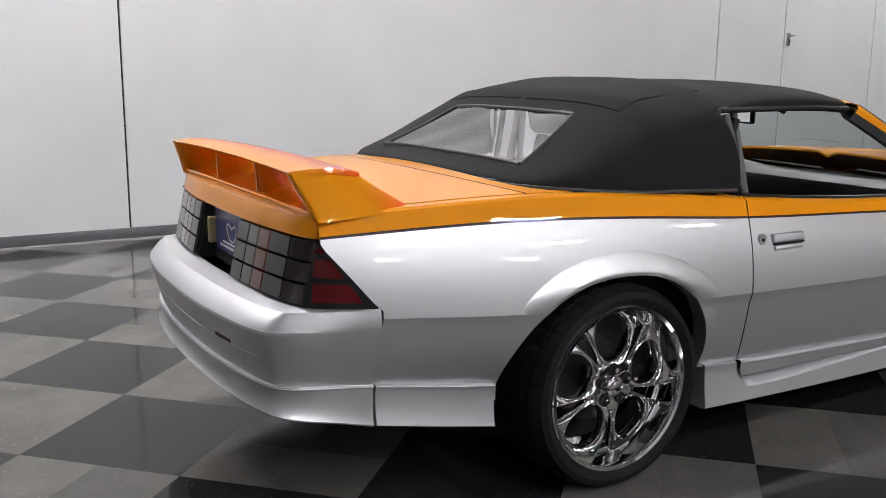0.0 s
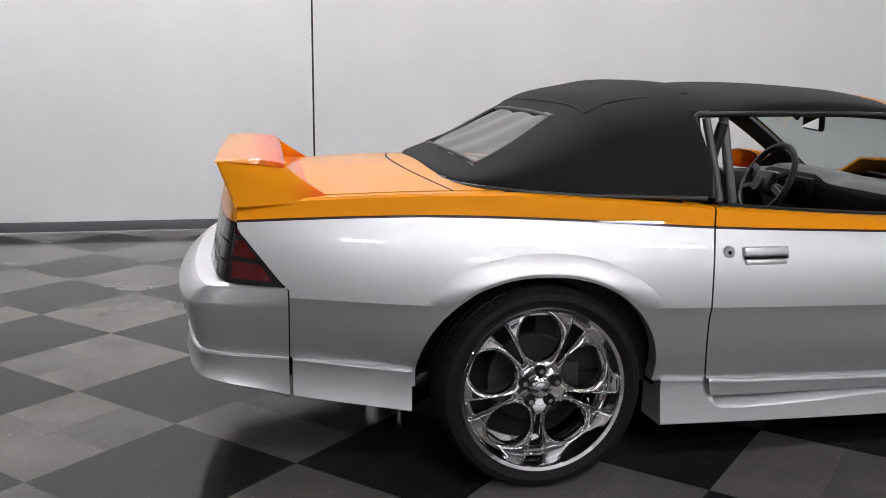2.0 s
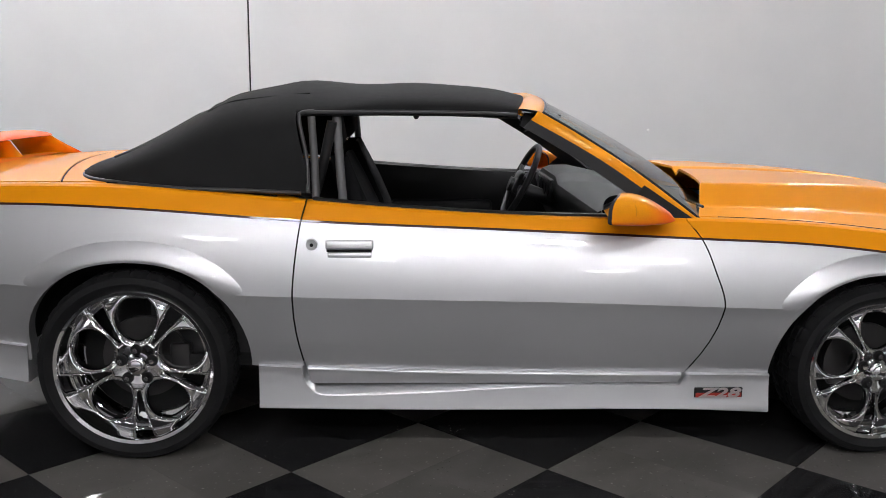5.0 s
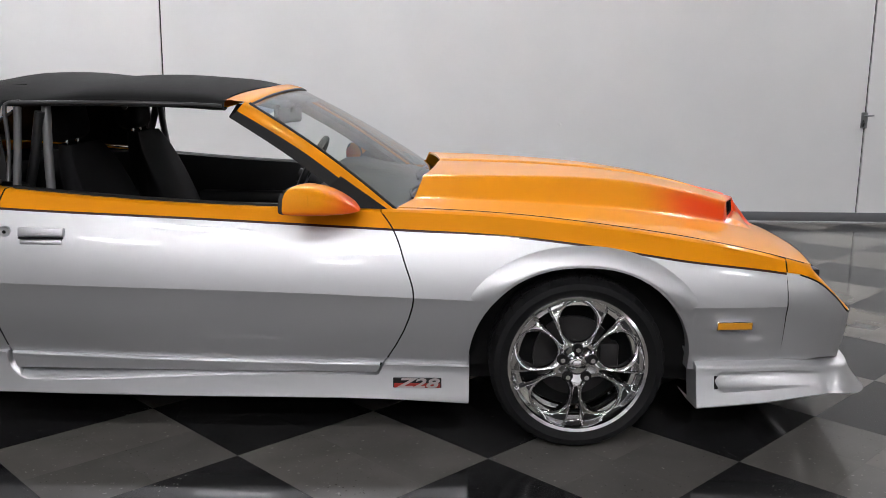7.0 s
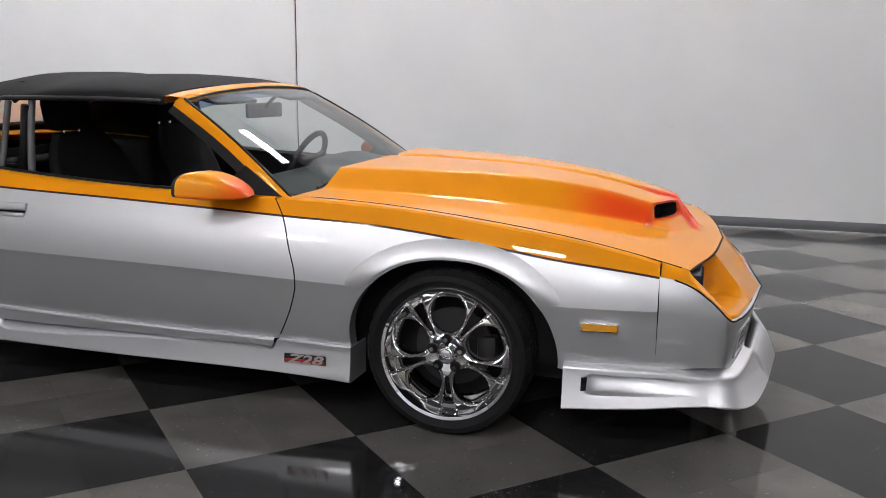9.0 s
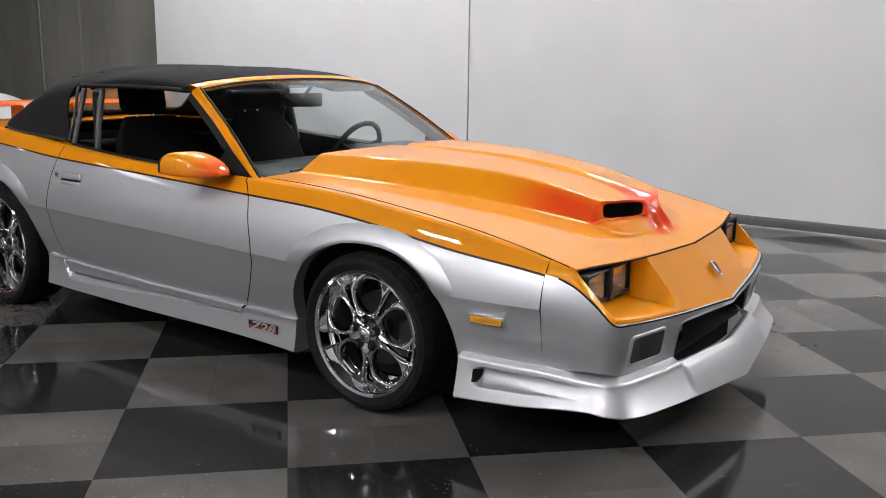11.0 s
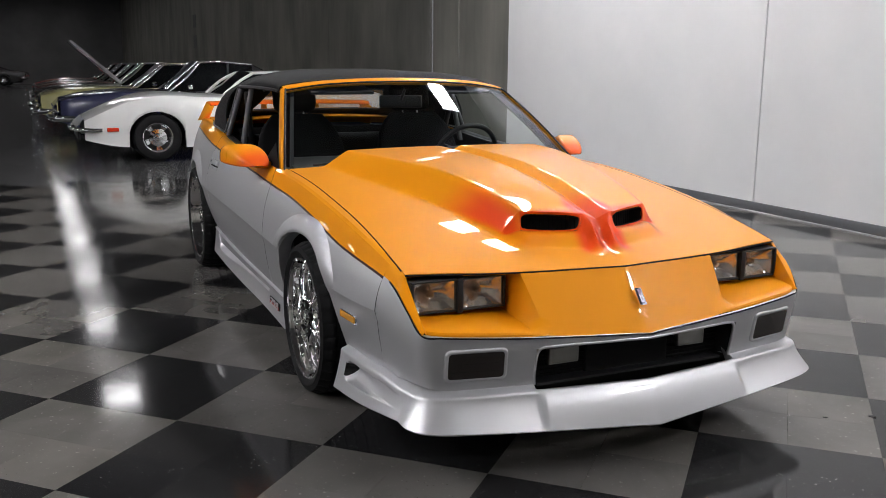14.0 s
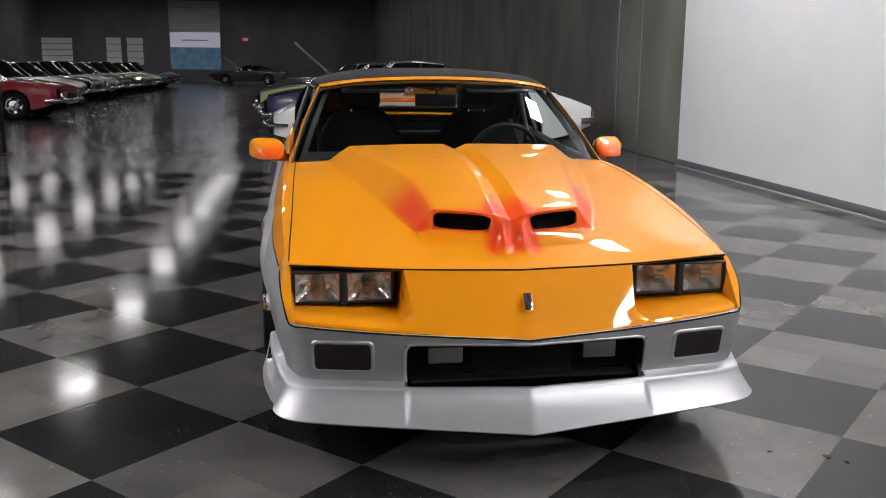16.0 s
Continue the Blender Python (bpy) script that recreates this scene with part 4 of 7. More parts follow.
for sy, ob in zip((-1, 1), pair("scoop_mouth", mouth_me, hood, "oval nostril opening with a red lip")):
    for k in range(13):
        q0, q1 = mouth(-0.86 + 0.143 * k, -0.78), mouth(-0.86 + 0.143 * k, 0.78)
        w0 = Vector((q0.x - 0.016, -sy * q0.y if sy > 0 else q0.y, q0.z))
        w1 = Vector((q1.x - 0.016, -sy * q1.y if sy > 0 else q1.y, q1.z))
        wire = box(-0.0008, 0.0008, -0.0008, 0.0008, 0, (w1 - w0).length)
        o_ = part("mesh_wire", wire, M_MESH, ob)
        o_.matrix_basis = Matrix.Translation(w0) @ (w1 - w0).to_track_quat("Z", "Y").to_matrix().to_4x4()
# dark engine bay and cowl under the hood
part("engine_bay", box(1.98, 3.36, -0.70, 0.70, 0.25, 0.64), M_DARK, car, "dark engine bay underside")
cowl = []
for y in lin(-0.74, 0.74, 31):
    a = abs(y)
    x = curve(a, HOOD_RX)
    cowl.append([(x + 0.10, y, 0.80), (x + 0.02, y, 0.835 - 0.01 * (a / 0.74) ** 2), (x - 0.12, y, 0.833 - 0.01 * (a / 0.74) ** 2), (x - 0.24, y, 0.845)])
part("cowl_panel", sharp(grid(cowl, "cowl_panel", [M_PLASTIC])), None, car, "black cowl panel below the windscreen")


# ---- deck, tail ----
def tail_x(y, z):
    """The tail's rear face: plan curve, leaning back towards the bottom."""
    return curve(abs(y), [(0, -1.0), (0.3, -0.992), (0.5, -0.972), (0.60, -0.955), (0.648, -0.936), (0.68, -0.90)]) - 0.22 * (0.83 - z)


def deck_z(x, y):
    e = curve(x, BELT) + 0.009
    return e + (0.010 + 0.024 * ss(-0.95, -0.4, x)) * (1 - (y / (curve(x, TOPW) - 0.02)) ** 2)


def deck_part(name, x0, x1, n, label):
    rows = []
    for i in range(n):
        row = []
        for y in lin(-1, 1, 41):
            a = abs(y)
            xa = x0(a) if callable(x0) else x0
            xb = x1(a) if callable(x1) else x1
            x = xa + (xb - xa) * i / (n - 1)
            yy = y * (curve(x, TOPW) - 0.047)
            row.append((x, yy, deck_z(x, yy)))
        rows.append(row)
    me = grid(rows, name, [M_ORANGE])
    return part(name, thick(sharp(me, 40), 0.006), None, car, label)


deck_part("trunk_lid", lambda a: tail_x(a * 0.63, 0.90) + 0.02, lambda a: -0.366 + 0.10 * a * a, 16, "orange trunk lid")
deck_part("tonneau_panel", lambda a: -0.357 + 0.10 * a * a, lambda a: 0.0 + 0.55 * ss(0.8, 1.0, a), 20, "orange panel between trunk lid and soft top")
lid_gap = []
for y in lin(-1, 1, 21):
    x = -0.3615 + 0.10 * y * y
    yy = y * (curve(x, TOPW) - 0.05)
    lid_gap.append((x, yy, deck_z(x, yy) - 0.003))
# A dark bar lies in the lid gap in place of the shade there.
tube(lid_gap, 0.0035, "lid_gap_line", M_DARK, car, "dark line laid in the gap behind the trunk lid")
rows = []
for y in lin(-0.655, 0.655, 45):
    zd = deck_z(-0.95, y)
    rows.append([(tail_x(y, 0.9) + 0.03, y, zd), (tail_x(y, 0.9) + 0.010, y, zd - 0.004), (tail_x(y, 0.9), y, zd - 0.016), (tail_x(y, 0.86), y, 0.868), (tail_x(y, 0.85), y, 0.852), (tail_x(y, 0.85) + 0.02, y, 0.846)])
part("rear_edge_panel", sharp(grid(rows, "rear_edge_panel", [M_ORANGE]), 50), None, car, "orange rear edge above the tail lamps")
# outer corners of the rear edge
cor = []
for z in lin(0.852, curve(-0.93, BELT) + 0.006, 6):
    xq = max(tail_line(z), -0.925)
    cor.append([(tail_x(0.655, z), -0.655, z), (tail_x(0.655, z) + 0.008, -0.664, z), (min(tail_x(0.655, z) + 0.012, xq), -half_width(xq, z) + 0.004, z), (xq + 0.004, -half_width(xq, z), z)])
pair("rear_corner", sharp(grid(cor, "rear_corner", [M_ORANGE]), 60), car)

M_TAILBLACK = mat("black_tail_panel", (0.010, 0.010, 0.011), 0.35, 0.0, 0.1)
M_TAILRED = mat("red_tail_lens", (0.10, 0.003, 0.006), 0.12, 0.0, 0.8)
M_TAILAMB = mat("faded_amber_lens", (0.13, 0.036, 0.018), 0.15, 0.0, 0.6)
M_TAILGREY = mat("smoked_clear_lens", (0.055, 0.058, 0.052), 0.15, 0.0, 0.6)
M_TAILDARK = mat("smoked_dark_lens", (0.015, 0.010, 0.010), 0.2, 0.0, 0.3)
rows = []
for y in sorted(lin(-0.652, 0.652, 44) + [-0.193, -0.191, 0.191, 0.193]):
    rows.append([(tail_x(y, z) + (0.012 if abs(y) > 0.192 else 0.075), y, z) for z in lin(0.655, 0.855, 6)])
tail = part("tail_panel", sharp(grid(rows, "tail_panel", [M_TAILBLACK])), None, car, "black tail panel with smoked lamp lenses")


def lens_cell(y0, y1, z0, z1, material, parent):
    rows = []
    for z, d in ((z0, 0.008), (z0 + 0.003, -0.001), (z1 - 0.003, -0.001), (z1, 0.008)):
        rows.append([(tail_x(y, z) + (0.008 if k in (0, 5) else d), y, z) for k, y in enumerate([y0, y0 + 0.003] + lin(y0 + 0.02, y1 - 0.02, 2) + [y1 - 0.003, y1])])
    part("lamp_lens", sharp(grid(rows, "lamp_lens", [material]), 25), None, parent)


for sy in (-1, 1):
    lamp = part("tail_light", box(-0.93, -0.92, min(sy * 0.2, sy * 0.62), max(sy * 0.2, sy * 0.62), 0.68, 0.84), M_TAILBLACK, car, "smoked rectangular tail light with a lens grid")
    for k, (ya, yb, mt) in enumerate(((0.205, 0.293, M_TAILDARK), (0.295, 0.365, M_TAILGREY), (0.367, 0.437, M_TAILAMB), (0.439, 0.557, M_TAILDARK), (0.559, 0.649, M_TAILDARK))):
        for r, (za, zb) in enumerate(((0.670, 0.7275), (0.7295, 0.787), (0.789, 0.848))):
            m2 = M_TAILRED if (mt is M_TAILAMB and r == 0) else mt
            lens_cell(min(sy * ya, sy * yb), max(sy * ya, sy * yb), za, zb, m2, lamp)
    # the wrap-round triangle on the side
    tri = []
    for z in lin(0.662, 0.850, 12):
        xa, ya = tail_x(0.652, z), 0.652
        xb, yb = tail_line(z) - 0.002, half_width(tail_line(z), z) - 0.003
        tri.append([(xa + (xb - xa) * f - 0.004 * math.sin(math.pi * f), sy * (ya + (yb - ya) * f + 0.006 * math.sin(math.pi * f)), z) for f in (0, 0.12, 0.13, 0.3, 0.5, 0.7, 0.86, 0.87, 1.0)])
    part("side_lens", sharp(grid(tri, "side_lens", [M_TAILBLACK, M_TAILRED], lambda i, j: 1 if 1 <= j <= 6 and i not in (0, 4, 8, 10) else 0), 40), None, lamp, "dark red wrap-round lens")
plate = part("licence_plate", shade(box(-0.964, -0.960, -0.15, 0.15, 0.695, 0.84, 0.002, 1)), mat("blue_plate", (0.025, 0.03, 0.17), 0.3, 0.0, 0.4), car, "dark blue dealer plate with a white swirl")
M_WHITE = mat("white_print", (0.75, 0.75, 0.75), 0.5)
part("plate_bar", box(-0.9665, -0.9645, -0.10, 0.10, 0.712, 0.720), M_WHITE, plate)
part("plate_bar", box(-0.9665, -0.9645, -0.07, 0.07, 0.728, 0.733), M_WHITE, plate)
for k in range(14):
    a0, a1 = k / 14 * 2 * math.pi, (k + 1) / 14 * 2 * math.pi
    p0, p1 = Vector((-0.9657, 0.05 * math.sin(a0) - 0.03, 0.785 + 0.045 * math.sin(a0 / 2) * math.cos(a0))), Vector((-0.9657, 0.05 * math.sin(a1) - 0.03, 0.785 + 0.045 * math.sin(a1 / 2) * math.cos(a1)))
    bmk = box(-0.001, 0.001, -0.003, (p1 - p0).length + 0.003, -0.003, 0.003)
    o_ = part("plate_swirl", bmk, M_WHITE, plate)
    o_.matrix_basis = Matrix.Translation(p0) @ Matrix.Rotation(math.atan2(p1.z - p0.z, p1.y - p0.y), 4, "X")
part("plate_frame", shade(box(-0.961, -0.950, -0.18, 0.18, 0.672, 0.848, 0.004, 1)), M_PLASTIC, plate)
part("plate_lamp", shade(box(-0.985, -0.955, 0.155, 0.185, 0.71, 0.80, 0.004, 1)), mat("yellowed_lamp", (0.45, 0.38, 0.2), 0.4), car, "yellowed plate lamp")

# rear bumper
REAR_PLAN = [(-1.150, 0.0), (-1.143, 0.25), (-1.118, 0.48), (-1.092, 0.60), (-1.068, 0.650), (-1.03, 0.676), (-0.97, 0.700), (-0.88, 0.728), (-0.7795, 0.757)]
rb = []
for p, nrm in plan_curve(REAR_PLAN, 60):
    nrm = -nrm
    k = ss(-1.03, -0.80, p.x)
    kz = max(0, min(1, (p.x + 1.09) / 0.31))
    prof = [(0.614, -0.006, 0.002), (0.606, -0.001, 0.001), (0.598, 0.0, -0.001), (0.56, -0.009, -0.012), (0.515, -0.020, -0.026), (0.48, -0.029, -0.040), (0.449 - 0.023 * kz, -0.037, -0.060), (0.447 - 0.023 * kz, -0.028, -0.056), (0.441 - 0.023 * kz, -0.026, -0.055), (0.437 - 0.023 * kz, -0.030, -0.060), (0.415 - 0.035 * kz, -0.036, -0.062), (0.39 - 0.05 * kz, -0.034, -0.062), (0.372 - 0.06 * kz, -0.026, -0.058), (0.366 - 0.062 * kz, -0.022, -0.056), (0.360 - 0.062 * kz, -0.026, -0.062), (0.362 - 0.062 * kz, -0.10, -0.14)]
    w_in = ss(0.60, 0.665, p.y)
    along = max(0, min(1, (p.x + 1.06) / 0.278))
    a_in = Vector((tail_x(min(p.y, 0.645), 0.662) + 0.014, -min(p.y, 0.645), 0.6645))
    b_in = Vector((-0.974 + 0.192 * along, -(0.645 + 0.104 * along), 0.6645))
    inner = a_in.lerp(b_in, w_in)
    ring = [Vector((p.x + nrm.x * (1 - k) * (a + (b - a) * k), -(p.y + nrm.y * (a + (b - a) * k)), z)) for z, a, b in prof]
    shelf = []
    for f, z in ((0.0, 0.6645), (0.3, 0.661), (0.56, 0.656), (0.76, 0.642)):
        q = inner.lerp(ring[0], f)
        q.z = z
        shelf.append(q)
    rb.append([inner + Vector((0.02, 0, -0.03))] + shelf + ring)
r_bumper = part("rear_bumper", whole(sharp(grid(rb, "rear_bumper", [M_SILVER]), 20), angle=20), None, car, "silver rear bumper cover with a moulded rub strip")
strip = [q for q in rb if q[0].y > -0.60][::3]
for sy in (1, -1):
    tube([(q[9].x - 0.0005, sy * q[9].y, 0.524) for q in strip], 0.0028, "rub_strip", M_SILVER, r_bumper)
for k in range(5):
    y = -0.345 - 0.022 * k
    part("rub_badge", shade(box(curve(-y, [(0, -1.150), (0.25, -1.143), (0.48, -1.118)]) + 0.012, curve(-y, [(0, -1.150), (0.25, -1.143), (0.48, -1.118)]) + 0.020, y - 0.009, y + 0.009, 0.528, 0.542, 0.002, 1)), M_PIN, r_bumper, "dark raised letter shapes, unreadable")
part("tail_shelf", box(-1.0, -0.80, -0.56, 0.56, 0.56, 0.62), M_DARK, car)

# ---- rear spoiler ----
wing_rows = [[(x, y, z + 0.010 * (1 - (y / 0.6) ** 2)) for x, z in ((-0.986, 1.027), (-0.988, 1.031), (-0.975, 1.034), (-0.92, 1.039), (-0.86, 1.038), (-0.80, 1.030), (-0.778, 1.022), (-0.775, 1.014), (-0.79, 1.010), (-0.86, 1.016), (-0.93, 1.021))] for y in lin(-0.612, 0.612, 31)]
for end in (0, -1):
    mid_ = sum((Vector(q) for q in wing_rows[end]), Vector()) / len(wing_rows[end])
    cap_row = [tuple(mid_ + (Vector(q) - mid_) * 0.03 + Vector((0, 0.006 if end else -0.006, 0))) for q in wing_rows[end]]
    wing_rows = wing_rows + [cap_row] if end else [cap_row] + wing_rows
sp = part("rear_spoiler", sharp(grid(wing_rows, "rear_spoiler", [M_ORANGE], close=True, red=lambda x, y, z: 0.78 * ss(-0.95, -0.80, x)), 60), None, car, "tall orange rear wing with red-shaded leading edge")


def blade(y_top, y_bot, thick, rear, front, name):
    """An upright of the wing: rear and front are ((x, z) top, (x, z) bottom)."""
    rows = []
    for w in lin(0, 1, 9):
        xr, zr = rear[0][0] + (rear[1][0] - rear[0][0]) * w, rear[0][1] + (rear[1][1] - rear[0][1]) * w
        xf, zf = front[0][0] + (front[1][0] - front[0][0]) * w ** 1.15, front[0][1] + (front[1][1] - front[0][1]) * w
        y = y_top + (y_bot - y_top) * w
        ring = []
        for f, g in ((0, -0.6), (0.04, -1), (0.3, -1), (0.6, -0.95), (0.9, -0.6), (1.0, 0), (0.9, 0.6), (0.6, 0.95), (0.3, 1), (0.04, 1), (0, 0.6)):
            ring.append((xr + (xf - xr) * f, y + g * thick, zr + (zf - zr) * f))
        rows.append(ring)
    cap = [(p[0], p[1], p[2]) for p in rows[0]]
    mid_ = tuple(sum(q[k] for q in cap) / len(cap) for k in range(3))
    rows = [[(mid_[0] + (q[0] - mid_[0]) * 0.02, mid_[1], mid_[2] + 0.001) for q in cap]] + rows
    return sharp(grid(rows, name, [M_ORANGE], close=True, red=lambda x, y, z: 0.8 * ss(-0.76, -0.655, x)), 60)


for sy in (-1, 1):
    part("wing_end", blade(sy * 0.592, sy * 0.668, 0.022, ((-0.984, 1.0285), (-0.930, 0.900)), ((-0.778, 1.019), (-0.63, 0.916)), "wing_end"), None, sp, "orange wing end plate with red front edge")
    part("wing_fin", blade(sy * 0.20, sy * 0.205, 0.010, ((-0.94, 1.02), (-0.935, 0.93)), ((-0.80, 1.015), (-0.74, 0.935)), "wing_fin"), None, sp)
part("wing_base", sharp(grid([[(-0.955 + 0.02 * (y / 0.6) ** 2, y, deck_z(-0.93, y) - 0.004), (-0.95 + 0.02 * (y / 0.6) ** 2, y, deck_z(-0.93, y) + 0.004), (-0.80, y, deck_z(-0.80, y) + 0.008), (-0.70, y, deck_z(-0.70, y) + 0.003)] for y in lin(-0.64, 0.64, 25)], "wing_base", [M_ORANGE], red=lambda x, y, z: 0.6 * ss(-0.80, -0.72, x)), 50), None, sp)
# underbody, wheel wells
part("underbody", box(0.45, 3.42, -0.66, 0.66, 0.19, 0.32), M_DARK, car, "black underbody")
part("rear_floor", box(-1.02, 0.5, -0.6, 0.6, 0.37, 0.45), M_DARK, car)
part("trunk_tub", box(-0.90, -0.02, -0.56, 0.56, 0.40, 0.87), M_DARK, car)
for ax, az, rx, rz in ARCHES:
    for sy in (-1, 1):
        rows = []
        for yy in (0.82, 0.55):
            ring = [(ax - (rx + 0.02) * math.cos(a), az + (rz + 0.02) * math.sin(a)) for a in lin(-0.15, math.pi + 0.15, 25)]
            rows.append([(x, sy * min(yy, half_width(x, max(z, curve(x, LEDGE))) - 0.03), z) for x, z in ring])
        rows.append([(ax - 0.02 * math.cos(a), sy * 0.54, az + 0.02 * math.sin(a)) for a in lin(-0.15, math.pi + 0.15, 25)])
        part("wheel_well", sharp(grid(rows, "wheel_well", [M_DARK])), None, car)

# ---- soft top ----
HEM_Y = [(-0.275, 0.0), (-0.2715, 0.20), (-0.261, 0.38), (-0.237, 0.53), (-0.195, 0.625), (-0.147, 0.675), (-0.06, 0.715), (0.125, 0.752), (0.35, 0.765), (0.585, 0.772)]
ROOF_Z = [(-0.2785, 0.960), (-0.261, 0.976), (-0.23, 0.984), (-0.195, 0.993), (-0.14, 1.012), (-0.02, 1.068), (0.10, 1.138), (0.22, 1.205), (0.27, 1.234), (0.33, 1.249), (0.45, 1.268), (0.575, 1.286), (0.75, 1.273), (0.95, 1.280), (1.12, 1.272), (1.28, 1.258), (1.37, 1.238)]


def hem_z(x):
    return curve(x, [(-0.31, 0.955), (-0.17, 0.951), (-0.06, 0.944), (0.125, 0.931), (0.35, 0.925), (0.585, 0.916)])


def rail(x):
    """Side rail over the windows: half width and height."""
    return curve(x, [(0.585, 0.672), (0.9, 0.664), (1.2, 0.648), (1.37, 0.630)]), curve(x, [(0.585, 1.193), (0.9, 1.197), (1.2, 1.193), (1.37, 1.185)])


def top_pt(x, y, yb, zb, n):
    zc = curve(x, ROOF_Z)
    f = min(1, abs(y) / max(yb, 1e-6))
    z = zb + (zc - zb) * (1 - f ** n) ** (1 / n)
    # cloth drapes over the bows
    return z


fr_ = [0, 0.06, 0.13, 0.2, 0.28, 0.36, 0.44, 0.52, 0.60, 0.68, 0.75, 0.81, 0.86, 0.90, 0.935, 0.96, 0.978, 0.99, 0.997, 1.0]
WIN0, WIN1 = -0.140, 0.148
xs_t = [-0.2747, -0.2715, -0.2646, -0.2542, -0.2438, -0.2334, -0.22, -0.202, -0.185, -0.168, -0.154, -0.14, -0.10, -0.06, -0.02, 0.02, 0.06, 0.10, 0.148, 0.18, 0.21, 0.235, 0.26, 0.285, 0.32, 0.36, 0.41, 0.46, 0.51, 0.55, 0.585]


def win_y(x):
    return 0.478 - 0.098 * (x - WIN0) / (WIN1 - WIN0)


def lean(x, z):
    """The window's rear edge leans back towards the roof."""
    return 0.048 * ss(0.93, 1.2, z) * ss(0.28, 0.585, x) * (1 - ss(0.585, 0.85, x))


def top_row(x):
    yb, zb = curve(x, HEM_Y), hem_z(x)
    n = curve(x, [(-0.3, 2.2), (-0.17, 3.0), (0.1, 3.6), (0.58, 3.3)])
    edge = min(max(0.38, min(0.478, win_y(x))), 0.66 * yb)
    out = []
    for k, f in enumerate(fr_):
        y = edge * (f / 0.52) if f <= 0.52 else edge + (yb - edge) * (f - 0.52) / 0.48
        z = top_pt(x, y, yb, zb, n)
        out.append((x - lean(x, z), -y, z))
    return out


rows = [top_row(x) for x in xs_t]
i0, i1 = xs_t.index(WIN0), xs_t.index(WIN1)


def in_window(i, j):
    return i0 <= i < i1 and j < 7


M_HEM = mat("black_vinyl_binding", (0.035, 0.035, 0.036), 0.45)
rear_top = thick(whole(sharp(grid(rows, "rear_quarters", [M_CLOTH], skip=in_window), 55), angle=50), 0.008, 55)
top = part("soft_top", rear_top, None, car, "black canvas soft top, raised, slightly slack between the bows")
pane = []
for x in lin(WIN0 - 0.012, WIN1 + 0.012, 12):
    yb, zb = curve(x, HEM_Y), hem_z(x)
    n = curve(x, [(-0.3, 2.2), (-0.17, 3.0), (0.1, 3.6), (0.58, 3.3)])
    e = win_y(x) + 0.006
    pane.append([(x, y * e, top_pt(x, y * e, yb, zb, n) - 0.001 + 0.0025 * math.sin(9 * y + 20 * x)) for y in lin(-1, 1, 25)])
pw = part("rear_window", grid(pane, "rear_window", [M_VINYL]), None, top, "hazy clear vinyl rear window")
pw.visible_shadow = False
roof = []
for x in lin(0.585, 0.85, 10)[:-1] + lin(0.85, 1.10, 9)[:-1] + lin(1.10, 1.372, 10):
    yr, zr = rail(x)
    zc = curve(x, ROOF_Z)
    row = []
    for f in fr_:
        y = yr * f
        k = ss(0.585, 0.85, x)
        z = zr + (zc - zr) * (1 - f ** 2.6) ** (1 / 2.2)
        z = k * z + (1 - k) * (top_pt(0.585, y, 0.772, 0.916, 3.3) + zc - curve(0.585, ROOF_Z))
        row.append((x - 0.065 * f ** 3 * ss(1.05, 1.372, x) - lean(x, z), -y, z))
    x -= 0.065 * ss(1.05, 1.372, x) + lean(x, zr)
    row += [(x, -(yr + 0.004), zr - 0.010), (x, -(yr + 0.006), zr - 0.022), (x, -(yr - 0.012), zr - 0.026), (x, -(yr - 0.04), zr - 0.02)]
    roof.append(row)
part("roof_cloth", thick(whole(sharp(grid(roof, "roof_cloth", [M_CLOTH]), 55), angle=50), 0.006, 55), None, top, "black canvas roof over the doors")


# bindings, seams and bows of the top
for sy in (-1, 1):
    hem = [(x, sy * (curve(x, HEM_Y) + 0.004), hem_z(x) - 0.002) for x in (-0.2646, -0.244, -0.195, -0.12, 0.0, 0.15, 0.3, 0.45, 0.56)]
    tube(hem, 0.007, "hem_binding", M_HEM, top)
    tube([(0.585, sy * 0.776, 0.916), (0.577, sy * 0.735, 1.03), (0.550, sy * 0.69, 1.15), (0.556, sy * 0.676, 1.178), (0.60, sy * 0.674, 1.185)], 0.0075, "window_binding", M_HEM, top, "grey-black rubber window binding")
    tube([(x, sy * (rail(x)[0] + 0.006), rail(x)[1] - 0.012) for x in (0.57, 0.8, 1.0, 1.2, 1.30)], 0.007, "rail_binding", M_HEM, top)
    tube([(0.610, sy * 0.765, 0.90), (0.602, sy * 0.722, 1.03), (0.590, sy * 0.676, 1.165)], 0.014, "window_seal", mat("worn_rubber_seal", (0.07, 0.07, 0.072), 0.5), top, "worn grey rubber door-window seal")
    tube([(0.215, sy * y, top_pt(0.215, y, curve(0.215, HEM_Y), hem_z(0.215), 3.5) + 0.002) for y in (0.02, 0.2, 0.36, 0.46, 0.55)], 0.0025, "top_seam", M_CLOTH, top)
    tube([(x, sy * y, top_pt(x, y, curve(x, HEM_Y), hem_z(x), curve(x, [(-0.3, 2.2), (-0.17, 3.0), (0.1, 3.6), (0.58, 3.3)])) + 0.001) for x, y in ((0.215, 0.55), (0.30, 0.552), (0.40, 0.554), (0.50, 0.555), (0.575, 0.555))], 0.0028, "top_seam", M_CLOTH, top)
    e = [(x, sy * (win_y(x) + 0.008), top_pt(x, win_y(x), curve(x, HEM_Y), hem_z(x), 3.2) + 0.002) for x in (WIN0, -0.06, 0.03, WIN1)]
    tube(e, 0.006, "window_edge", M_HEM, top)
